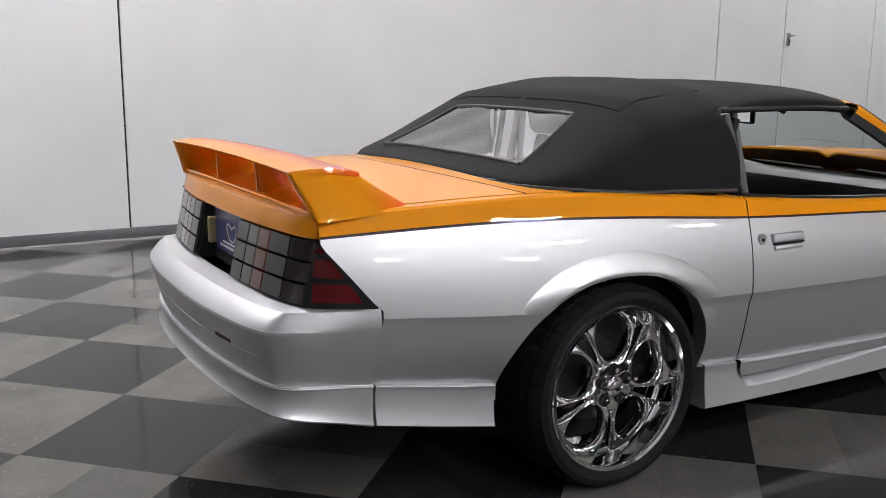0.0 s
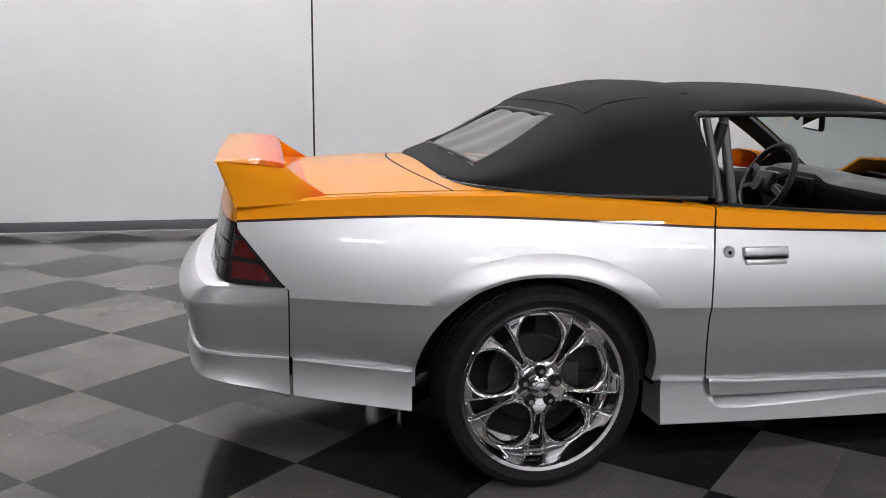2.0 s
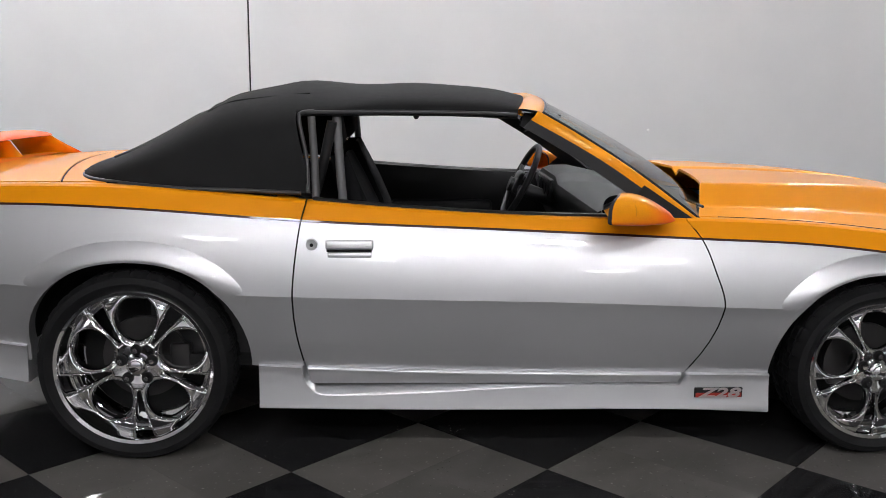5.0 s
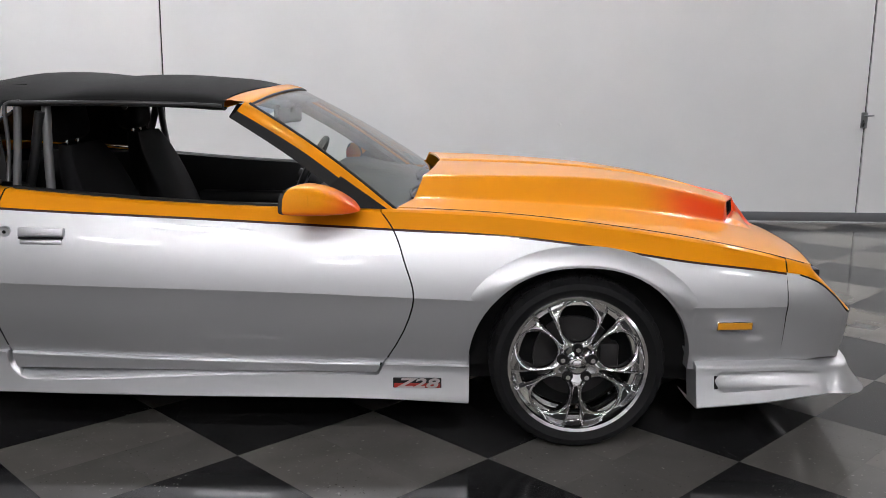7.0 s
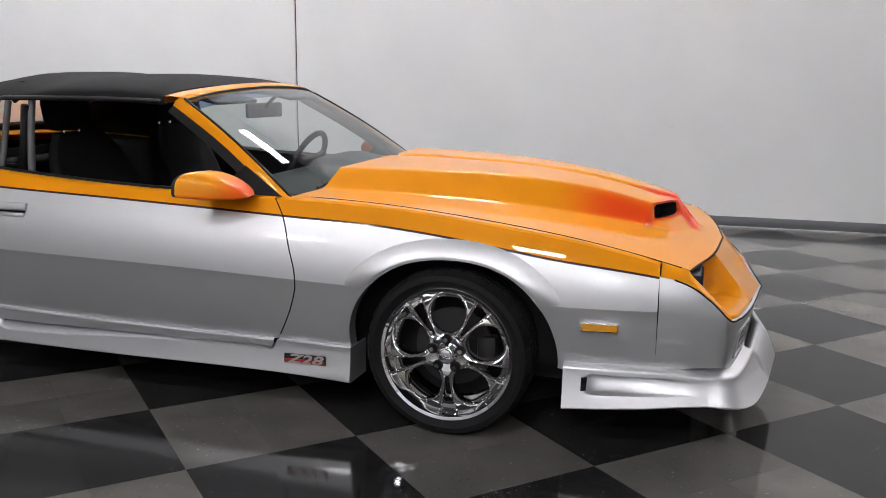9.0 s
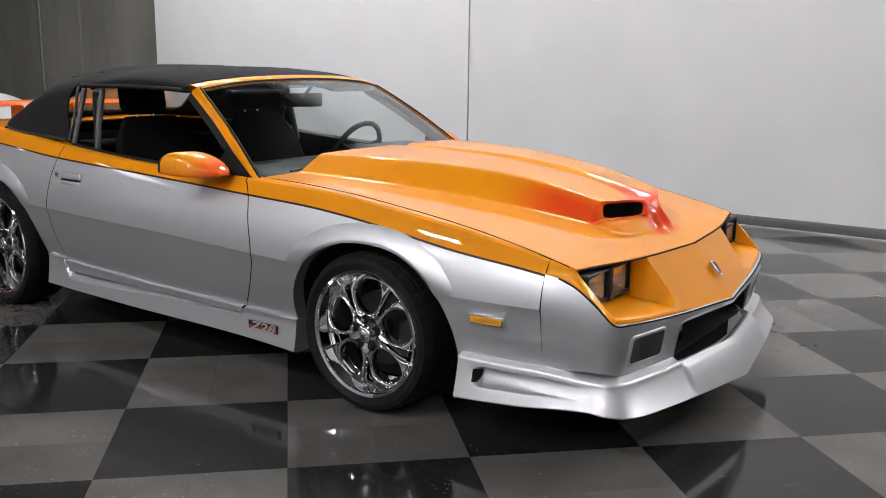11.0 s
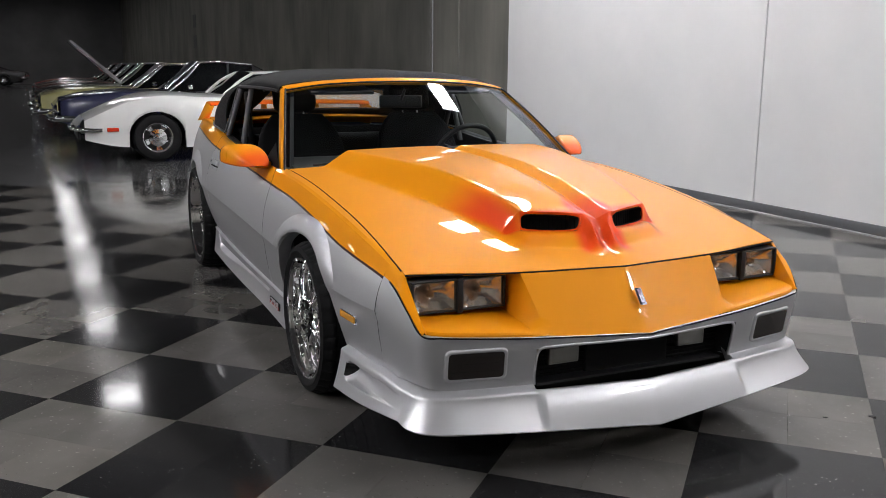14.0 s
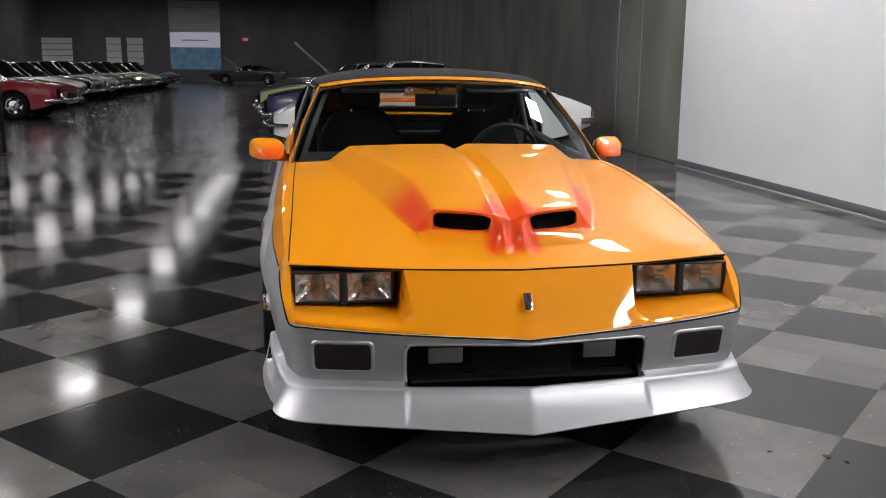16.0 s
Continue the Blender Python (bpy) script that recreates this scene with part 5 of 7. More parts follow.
for x in (WIN0, WIN1):
    tube([(x, y, top_pt(x, y, curve(x, HEM_Y), hem_z(x), 3.2) + 0.002) for y in lin(-win_y(x), win_y(x), 9)], 0.006, "window_edge", M_HEM, top)
tube([(curve(abs(y), [(0, -0.2742), (0.2, -0.2715), (0.38, -0.261), (0.53, -0.237)]), y, 0.957) for y in lin(-0.5, 0.5, 11)], 0.007, "hem_binding", M_HEM, top)

# ---- windscreen and frame ----
def ws(u, v):
    """The windscreen: u across (-1..1), v from top to bottom."""
    top_p = Vector((1.405 + 0.045 * (1 - u * u), u * 0.600, 1.196 + 0.030 * (1 - u * u)))
    bot_p = Vector((1.945 + 0.17 * (1 - u * u), u * 0.755, 0.836 + 0.012 * (1 - u * u)))
    p = top_p.lerp(bot_p, v)
    p.z += 0.018 * math.sin(math.pi * v)
    wrap = abs(u) ** 7
    return p + wrap * Vector((-0.016, 0.024 * (1 if u > 0 else -1), -0.016))


glass = part("windscreen", grid([[ws(u, v) for u in lin(-1, 1, 25)] for v in lin(0, 1, 11)], "windscreen", [M_GLASS]), None, car, "raked laminated windscreen")
glass.visible_shadow = False
M_TINT = glass_material("blue_shade_band", (0.42, 0.50, 0.70), 0.0, 0.04)
band = part("shade_band", grid([[ws(u, v) + Vector((-0.003, 0, -0.003)) for u in lin(-0.98, 0.98, 25)] for v in (0.0, 0.06, 0.12)], "shade_band", [M_TINT]), None, glass, "bluish shade band along the windscreen top")
band.visible_shadow = False
frame_rows = []
for u in lin(-1.0, 1.0, 33):
    p = ws(u, 0.0)
    back = abs(u) ** 3
    frame_rows.append([p + Vector((0.012, 0, -0.016)), p + Vector((0.004, 0, 0.004)), p + Vector((-0.006, 0, 0.010)), p + Vector((-0.035 - 0.03 * back, 0, 0.018)), p + Vector((-0.055 - 0.06 * back, 0, 0.014)), p + Vector((-0.062 - 0.062 * back, 0, 0.002)), p + Vector((-0.05 - 0.05 * back, 0, -0.02))])
part("header_rail", sharp(grid(frame_rows, "header_rail", [M_ORANGE]), 50), None, car, "orange windscreen header")
for sy in (-1, 1):
    rows = []
    for v in lin(-0.02, 1.02, 17):
        p = ws(sy * 1.0, v)
        w = 0.022 - 0.004 * v
        out = Vector((-0.014, sy * w, -0.014))
        rows.append([p + Vector((0.004, -sy * 0.004, -0.004)), p + Vector((0.004, sy * 0.001, 0.004)), p + Vector((0.0, sy * 0.006, 0.005)), p + out * 0.62 + Vector((0.003, 0, 0.005)), p + out * 0.95, p + out * 1.05 + Vector((-0.012, -sy * 0.008, -0.012))])
    part("windscreen_pillar", sharp(grid(rows, "windscreen_pillar", [M_ORANGE]), 50), None, car, "orange windscreen pillar")
    rows = []
    for v in lin(-0.02, 1.0, 17):
        p = ws(sy * 1.0, v)
        q = p + Vector((-0.024, sy * 0.012, -0.026))
        rows.append([q + Vector((0.004, sy * 0.004, 0.004)), q + Vector((-0.028, sy * 0.002, -0.026)), q + Vector((-0.036, -sy * 0.022, -0.022)), p + Vector((-0.04, -sy * 0.06, -0.004)), p + Vector((0.0, -sy * 0.03, -0.006))])
    part("pillar_trim", sharp(grid(rows, "pillar_trim", [M_PLASTIC]), 50), None, car, "black inner pillar trim")
    tube([ws(sy * 0.995, v) + Vector((0.006, 0, 0.005)) for v in (0, 0.25, 0.5, 0.75, 1.0)], 0.005, "glass_seal", M_PLASTIC, car)
    # triangular sail behind the mirror
    bm = bmesh.new()
    vs = [bm.verts.new(v) for v in ((1.62, sy * 0.792, 0.845), (1.90, sy * 0.792, 0.835), (1.735, sy * 0.760, 0.945))]
    bm.faces.new(vs)
    bmesh.ops.solidify(bm, geom=bm.faces[:], thickness=0.012)
    part("mirror_sail", bm, M_PLASTIC, car)
tube([ws(u, 0.005) + Vector((0.005, 0, 0.0)) for u in lin(-1, 1, 9)], 0.005, "glass_seal", M_PLASTIC, car)
rvm = part("inside_mirror", shade(box(-0.012, 0.012, -0.115, 0.115, -0.034, 0.034, 0.011, 3)), M_PLASTIC, car, "black interior rear-view mirror")
rvm.matrix_basis = pose(1.425, 0.0, 1.118, 0, 0, -16)
part("mirror_glass", shade(box(-0.0135, -0.0115, -0.105, 0.105, -0.026, 0.026, 0.0008, 1)), mat("mirror_glass", (0.9, 0.9, 0.9), 0.02, 1.0), rvm)
tube([(1.435, 0, 1.13), (1.46, 0, 1.16), (1.49, 0, 1.185)], 0.008, "mirror_stem", M_PLASTIC, car)
# dark drain groove below the top's hem
for sy in (-1, 1):
    tube([(x, sy * (curve(x, TOPW) - 0.036), curve(x, BELT) + 0.0115) for x in (-0.1, 0.1, 0.3, 0.48)], 0.0035, "drain_groove", M_DARK, car)
# wipers
for y in (-0.55, 0.05):
    tube([(2.0 + 0.03 * (y < 0), y + 0.35, 0.862), (1.97, y + 0.1, 0.862), (1.98, y - 0.1, 0.856)], 0.005, "wiper", M_PLASTIC, car)

# ---- door mirrors ----
def mirror_red(x, y, z):
    return 0.8 * max(ss(1.68, 1.79, x), 0.8 * ss(0.862, 0.838, z))


rows = []
MIRROR_W = [(0, 0.96), (0.16, 1.0), (0.5, 0.94), (0.75, 0.80), (0.9, 0.58), (1.0, 0.25)]
SHAPE = [(0, 0.93), (0.05, 0.97), (0.16, 1.0), (0.36, 0.95), (0.6, 0.76), (0.8, 0.50), (0.93, 0.27), (1.0, 0.04)]
for f in (0.0, 0.012, 0.05, 0.12, 0.22, 0.35, 0.5, 0.65, 0.8, 0.9, 0.96, 1.0):
    x = 1.606 + 0.205 * f
    s = curve(f, SHAPE)
    cy, cz = -0.912 + 0.050 * f, 0.856 - 0.014 * f
    ring = []
    for a in lin(0, 2 * math.pi, 29)[:-1]:
        c, sn = math.cos(a), math.sin(a)
        hh = 0.080 if sn > 0 else 0.019
        ring.append((x - 0.048 * c * (1 - f), cy - 0.088 * curve(f, MIRROR_W) * math.copysign(abs(c) ** 0.55, c), cz + hh * s * math.copysign(abs(sn) ** 0.6, sn)))
    rows.append(ring)
mm = sharp(grid(rows, "door_mirror", [M_ORANGE, M_PLASTIC], lambda i, j: 1 if i < 2 else 0, close=True, red=mirror_red), 60)
mirrors = pair("door_mirror", mm, car, "orange bullet-shaped door mirror fading to red")
for sy, ob in zip((-1, 1), mirrors):
    bm = bmesh.new()
    bmesh.ops.create_circle(bm, cap_ends=True, radius=1, segments=24)
    face = part("mirror_face", bm, mat("mirror_silver", (0.85, 0.85, 0.86), 0.03, 1.0), ob)
    face.matrix_basis = Matrix.Translation((1.616, sy * 0.912, 0.884)) @ Matrix.Rotation(radians(sy * -28.5), 4, "Z") @ Matrix.Rotation(radians(90), 4, "Y") @ Matrix.Diagonal((0.045, 0.083, 1, 1))
    part("mirror_foot", shade(box(1.66, 1.76, min(sy * 0.79, sy * 0.87), max(sy * 0.79, sy * 0.87), 0.825, 0.858, 0.008, 2)), M_ORANGE, ob)

# ---- door handles, locks, badges, belt mouldings ----
for sy, door in zip((-1, 1), doors):
    h0 = half_width(0.72, 0.75)
    hnd = part("door_handle", shade(box(0.648, 0.806, -0.010, 0.016, 0.738, 0.770, 0.006, 3)), M_SILVER, door, "silver flap door handle in a recessed cup")
    hnd.matrix_basis = Matrix.Translation((0, sy * (h0 + 0.002), 0.754)) @ Matrix.Rotation(radians(13 * sy), 4, "X") @ Matrix.Translation((0, 0, -0.754))
    # A solid dark strip stands in for the shade below the flap.
    part("handle_shade_strip", shade(box(0.652, 0.802, -0.010, 0.008, 0.731, 0.7375, 0.002, 1)), M_DARK, hnd)
    part("handle_cup", shade(box(0.655, 0.800, -0.006, 0.011, 0.712, 0.729, 0.005, 2)), M_SILVER, hnd)
    bm = bmesh.new()
    bmesh.ops.create_cone(bm, cap_ends=True, segments=24, radius1=0.021, radius2=0.018, depth=0.010, matrix=Matrix.Translation((0.602, sy * (half_width(0.602, 0.754) + 0.001), 0.754)) @ Matrix.Rotation(radians(sy * -90), 4, "X"))
    lk = part("door_lock", shade(bm, 40), M_SILVER, door, "round silver key lock")
    bm = bmesh.new()
    bmesh.ops.create_cone(bm, cap_ends=True, segments=16, radius1=0.007, radius2=0.006, depth=0.008, matrix=Matrix.Translation((0.602, sy * (half_width(0.602, 0.754) + 0.004), 0.754)) @ Matrix.Rotation(radians(sy * -90), 4, "X"))
    part("key_slot", bm, M_DARK, lk)
    rows = [[(x, sy * (half_width(x, curve(x, BELT)) - d), curve(x, BELT) + z) for d, z in ((0.030, 0.006), (0.030, 0.016), (0.045, 0.018), (0.065, 0.010))] for x in lin(0.60, 1.87, 20)]
    part("belt_moulding", sharp(grid(rows, "belt_moulding", [M_PLASTIC]), 40), None, door, "black window sill moulding")
    # model badge on the skirt
    bd = part("model_badge", shade(box(1.922, 2.092, -0.004, 0.004, 0.212, 0.248, 0.002, 1)), M_PLASTIC, car, "dark red and silver model badge on the skirt")
    bd.matrix_basis = Matrix.Translation((0, sy * 0.8545, 0))
    part("badge_lower", box(1.926, 2.088, 0.002 if sy > 0 else -0.0055, 0.0055 if sy > 0 else -0.002, 0.214, 0.2295), mat("badge_red", (0.35, 0.03, 0.02), 0.35), bd)
    txt = bpy.data.curves.new("badge_text", "FONT")
    txt.body, txt.size, txt.extrude, txt.align_x, txt.shear, txt.space_character = "Z28", 0.047, 0.001, "CENTER", 0.25, 1.05
    txt.offset = 0.0014
    txt.materials.append(mat("badge_silver", (0.55, 0.5, 0.5), 0.3, 0.6))
    tob = new("badge_text", txt)
    dg = bpy.context.evaluated_depsgraph_get()
    tme = bpy.data.meshes.new_from_object(tob.evaluated_get(dg))
    bpy.data.objects.remove(tob)
    t2 = part("badge_letters", tme, None, bd, "silver letters")
    t2.matrix_basis = Matrix.Translation((2.007, sy * 0.0062, 0.2145)) @ Matrix.Rotation(radians(180 if sy > 0 else 0), 4, "Z") @ Matrix.Rotation(radians(90), 4, "X") @ Matrix.Diagonal((1.75, 1, 1, 1))

# ---- wheels ----
def lathe(profile, n, name, mats, pick=None, wobble=None):
    """Turns (radius, y) pairs about the y axis."""
    rows = []
    for j, (r, y) in enumerate(profile):
        rows.append([((r + (wobble(j, k) if wobble else 0)) * math.cos(2 * math.pi * k / n), y, (r + (wobble(j, k) if wobble else 0)) * math.sin(2 * math.pi * k / n)) for k in range(n)])
    return grid(rows, name, mats, pick, close=True)


def wheel_gap(r, th, rr):
    """Distance to the nearest window edge on a wheel's face; negative inside a window."""
    q = r / rr
    a = (math.degrees(th) - 18) % 72
    u = abs(a - 36)  # from the spoke's middle line, which the windows lie half a turn from
    best = 9.0
    across = r * math.sin(radians(36 - u))
    wide = rr * (0.245 + 0.24 * (q - 0.58))
    best = min(best, (math.hypot(across / max(wide, 0.01), (q - 0.595) / 0.285) - 1) * wide)
    across = r * math.sin(radians(u))
    wide = rr * max(0.004, 0.014 + 0.15 * (q - 0.36))
    if q > 0.34:
        best = min(best, max(across - wide, (q - 0.885) * rr, (0.36 - q) * rr))
    return best


@lru_cache(maxsize=None)
def wheel_face(rr, r1):
    nr, na = 46, 360
    h = (r1 - 0.035) / nr
    pos, gap = [], []
    for i in range(nr + 1):
        for k in range(na):
            r, th = 0.035 + h * i, 2 * math.pi * k / na
            d = wheel_gap(r, th, rr)
            step = max(h, r * 2 * math.pi / na) * 0.62
            if abs(d) < step and 0 < i < nr:
                # slide the point onto the window's edge
                e = 1e-4
                gr_ = (wheel_gap(r + e, th, rr) - d) / e
                gt_ = (wheel_gap(r, th + e / r, rr) - d) / e
                g2 = max(0.3, gr_ * gr_ + gt_ * gt_)
                r, th = r - d * gr_ / g2, th - d * gt_ / g2 / r
                d = 0.0
            f = (r - 0.035) / (r1 - 0.035)
            y = curve(f, [(0, -0.006), (0.25, -0.014), (0.6, -0.008), (0.85, 0.004), (1.0, 0.020)])
            y -= 0.013 * (min(1, max(0, d) / 0.011)) ** 0.6
            pos.append((r * math.cos(th), y, r * math.sin(th)))
            gap.append(d)
    faces = []
    for i in range(nr):
        for k in range(na):
            q = (i * na + k, i * na + (k + 1) % na, (i + 1) * na + (k + 1) % na, (i + 1) * na + k)
            if min(gap[v] for v in q) >= 0 and max(gap[v] for v in q) > 0:
                faces.append(q)
    bm = bmesh.new()
    vs = [bm.verts.new(p) for p in pos]
    for q in faces:
        bm.faces.new([vs[v] for v in q])
    bmesh.ops.delete(bm, geom=[v for v in bm.verts if not v.link_faces], context="VERTS")
    rim_ = [e for e in bm.edges if len(e.link_faces) == 1]
    ext = bmesh.ops.extrude_edge_only(bm, edges=rim_)
    for v in ext["geom"]:
        if isinstance(v, bmesh.types.BMVert):
            v.co.y += 0.030
    bmesh.ops.recalc_face_normals(bm, faces=bm.faces)
    shade(bm, 55)
    me = bpy.data.meshes.new("spokes")
    bm.to_mesh(me)
    bm.free()
    me.materials.append(M_CHROME)
    return me


def build_wheel(name, rt, rr, width, dish, at):
    w = part(name, lathe([(0.03, 0.04), (0.06, 0.045), (0.06, 0.09), (0.03, 0.095)], 16, "axle_hub", [M_DARK]), None, car, "chrome wheel with a low-profile tyre")
    w.matrix_basis = at
    yo = -0.062  # outer sidewall, from the hub face at 0
    if dish:
        yo = -dish
    yi = yo + width
    # tyre
    sw = rr + 0.006
    prof = [(sw - 0.004, yo + 0.020), (sw + 0.004, yo + 0.010), (rr + (rt - rr) * 0.45, yo + 0.0), (rr + (rt - rr) * 0.75, yo + 0.006), (rt - 0.010, yo + 0.018), (rt - 0.002, yo + 0.034)]
    grooves = 4
    for g in range(grooves):
        a = yo + 0.034 + (width - 0.068) * (g + 0.5) / grooves
        prof += [(rt, a - 0.018), (rt, a - 0.006), (rt - 0.007, a - 0.004), (rt - 0.007, a + 0.004), (rt, a + 0.006), (rt, a + 0.018)]
    prof += [(rt - 0.002, yi - 0.034), (rt - 0.010, yi - 0.018), (rr + (rt - rr) * 0.5, yi), (sw, yi - 0.012), (sw - 0.02, yi - 0.02)]
    nt = 216
    tyre = lathe(prof, nt, "tyre", [M_RUBBER], None, lambda j, k: -0.005 if k % 6 == 0 and 4 <= j <= len(prof) - 5 and prof[j][0] > rt - 0.012 else 0.0)
    part("tyre", sharp(tyre, 35), None, w, "black low-profile tyre")
    # rim with a stepped lip
    rim = [(rr + 0.004, yo + 0.022), (rr + 0.005, yo + 0.012), (rr + 0.001, yo + 0.008), (rr - 0.010, yo + 0.011), (rr - 0.0125, yo + 0.016), (rr - 0.0135, yo + 0.030), (rr - 0.018, yo + 0.05), (rr - 0.024, yo + 0.075), (rr - 0.028, yo + 0.11), (rr - 0.03, yi - 0.05), (rr - 0.01, yi - 0.02)]
    part("rim", sharp(lathe(rim, 96, "rim", [M_CHROME]), 40), None, w, "deep polished chrome rim")
    r1 = rr - 0.018
    # five split spokes cut from one dished casting, with oval windows between
    part("spokes", wheel_face(rr, r1), None, w, "five split chrome spokes with oval windows")
    # flange where the spokes meet the rim
    part("spoke_ring", sharp(lathe([(r1 - 0.026, 0.026), (r1 - 0.022, 0.014), (r1 - 0.004, 0.012), (r1 + 0.003, 0.03), (r1 - 0.02, 0.045)], 96, "spoke_ring", [M_CHROME]), 40), None, w)
    part("hub", sharp(lathe([(0.001, -0.046), (0.012, -0.0455), (0.020, -0.043), (0.022, -0.039), (0.027, -0.038), (0.032, -0.034), (0.034, -0.026), (0.040, -0.022), (0.041, 0.0)], 48, "hub", [M_CHROME]), 30), None, w, "chrome centre cap")
    nut = bmesh.new()
    bmesh.ops.create_cone(nut, cap_ends=True, segments=6, radius1=0.0105, radius2=0.009, depth=0.022, matrix=Matrix.Rotation(radians(90), 4, "X"))
    shade(nut, 30)
    nme = bpy.data.meshes.new("lug_nut")
    nut.to_mesh(nme)
    nut.free()
    nme.materials.append(M_CHROME)
    rec = lathe([(0.0002, 0.0), (0.016, 0.0), (0.018, -0.004), (0.0195, 0.002)], 20, "lug_recess", [M_DARK])
    for k in range(5):
        a = radians(90 + 72 * k)
        o = part("lug_nut", nme, None, w)
        o.matrix_basis = Matrix.Translation((0.055 * math.cos(a), -0.031, 0.055 * math.sin(a)))
        o = part("lug_recess", rec, None, w)
        o.matrix_basis = Matrix.Translation((0.055 * math.cos(a), -0.026, 0.055 * math.sin(a)))
    part("brake_disc", sharp(lathe([(0.05, 0.075), (0.145, 0.075), (0.145, 0.095), (0.05, 0.1)], 48, "brake_disc", [M_BRAKE]), 40), None, w, "dull steel brake disc")
    part("backing", lathe([(0.02, 0.13), (rr - 0.04, 0.13)], 32, "backing", [M_DARK]), None, w)
    cal = box(0.09, 0.16, 0.06, 0.115, -0.05, 0.05, 0.01, 2)
    part("brake_caliper", shade(cal), M_BRAKE, w)
    return w


M_BRAKE = mat("brake_disc_steel", (0.022, 0.021, 0.021), 0.5, 0.5)
for sy in (-1, 1):
    turn = 0 if sy < 0 else 180
    build_wheel("rear_wheel", 0.330, 0.265, 0.27, 0.075, pose(REAR_AXLE, sy * 0.806, 0.330, 0, 0, turn))
    build_wheel("front_wheel", 0.307, 0.243, 0.235, 0.050, pose(FRONT_AXLE, sy * 0.836, 0.307, 0, 0, turn))

# ---- cabin ----
M_VINYLBLK = mat("black_vinyl_trim", (0.012, 0.012, 0.013), 0.5)
bump(M_VINYLBLK, noise_tex(M_VINYLBLK, 260, 3).outputs[0], 0.08, 0.001)
M_SEAT = mat("charcoal_seat_cloth", (0.006, 0.006, 0.0066), 0.9, Specular_IOR_Level=0.15)
bump(M_SEAT, noise_tex(M_SEAT, 500, 2).outputs[0], 0.3, 0.001)
M_DASH = mat("dark_grey_dash", (0.02, 0.021, 0.022), 0.55)
part("cabin_floor", box(-0.05, 2.0, -0.74, 0.74, 0.30, 0.34), M_DARK, car)
part("firewall", box(1.93, 1.98, -0.70, 0.70, 0.3, 0.80), M_DARK, car)
part("rear_bulkhead", box(-0.06, 0.0, -0.68, 0.68, 0.3, 0.90), M_DARK, car)
for sy in (-1, 1):
    rows = []
    for x in lin(0.02, 1.92, 24):
        zb = curve(x, BELT)
        hw = curve(x, TOPW)
        rows.append([(x, sy * (hw - 0.04), zb + 0.008), (x, sy * (hw - 0.075), zb + 0.006), (x, sy * (hw - 0.085), zb - 0.03), (x, sy * (hw - 0.09), zb - 0.16), (x, sy * (hw - 0.065), zb - 0.2), (x, sy * (hw - 0.07), 0.34)])
    part("door_trim", sharp(grid(rows, "door_trim", [M_VINYLBLK]), 40), None, car, "black door trim panel")
    part("armrest", shade(box(0.85, 1.35, min(sy * 0.66, sy * 0.73), max(sy * 0.66, sy * 0.73), 0.64, 0.70, 0.015, 3)), M_VINYLBLK, car)
    # upright frame and belt behind the door window
    tube([(0.70, sy * 0.70, 0.84), (0.685, sy * 0.67, 1.0), (0.672, sy * 0.63, 1.185)], 0.016, "belt_post", mat("grey_belt_post", (0.10, 0.10, 0.102), 0.45), car, "grey upright post behind the window")
    tube([(0.66, sy * 0.66, 1.15), (0.62, sy * 0.64, 0.98), (0.58, sy * 0.62, 0.85)], 0.018, "belt_web", M_VINYLBLK, car)
    part("quarter_trim", shade(box(0.06, 0.60, min(sy * 0.63, sy * 0.70), max(sy * 0.63, sy * 0.70), 0.36, 0.90, 0.02, 2)), M_VINYLBLK, car)
# dashboard
dash = []
for y in lin(-0.72, 0.72, 37):
    hump = 0.030 * ss(0.10, 0.20, y) * ss(0.66, 0.56, y)
    edge = 0.02 * (y / 0.72) ** 2
    dash.append([(1.99 - edge, y, 0.832), (1.85, y, 0.848 + hump * 0.4), (1.70, y, 0.862 + hump), (1.62, y, 0.860 + hump), (1.585, y, 0.845 + hump), (1.575, y, 0.81), (1.60, y, 0.74), (1.62, y, 0.66), (1.68, y, 0.56)])
db = part("dashboard", sharp(grid(dash, "dashboard", [M_DASH]), 50), None, car, "dark grey padded dashboard")
part("gauge_pod", shade(box(1.565, 1.60, 0.20, 0.58, 0.755, 0.855, 0.008, 2)), M_PLASTIC, db)
for k in range(4):
    bm = bmesh.new()
    bmesh.ops.create_cone(bm, cap_ends=True, segments=20, radius1=0.034, radius2=0.034, depth=0.004, matrix=Matrix.Translation((1.563, 0.26 + 0.087 * k, 0.808)) @ Matrix.Rotation(radians(90), 4, "Y"))
    part("gauge", bm, M_DARK, db)
part("centre_console", shade(box(0.72, 1.62, -0.09, 0.09, 0.34, 0.56, 0.02, 2)), M_VINYLBLK, car)
tube([(1.28, 0, 0.55), (1.265, 0, 0.63)], 0.012, "shift_lever", M_CHROME, car)
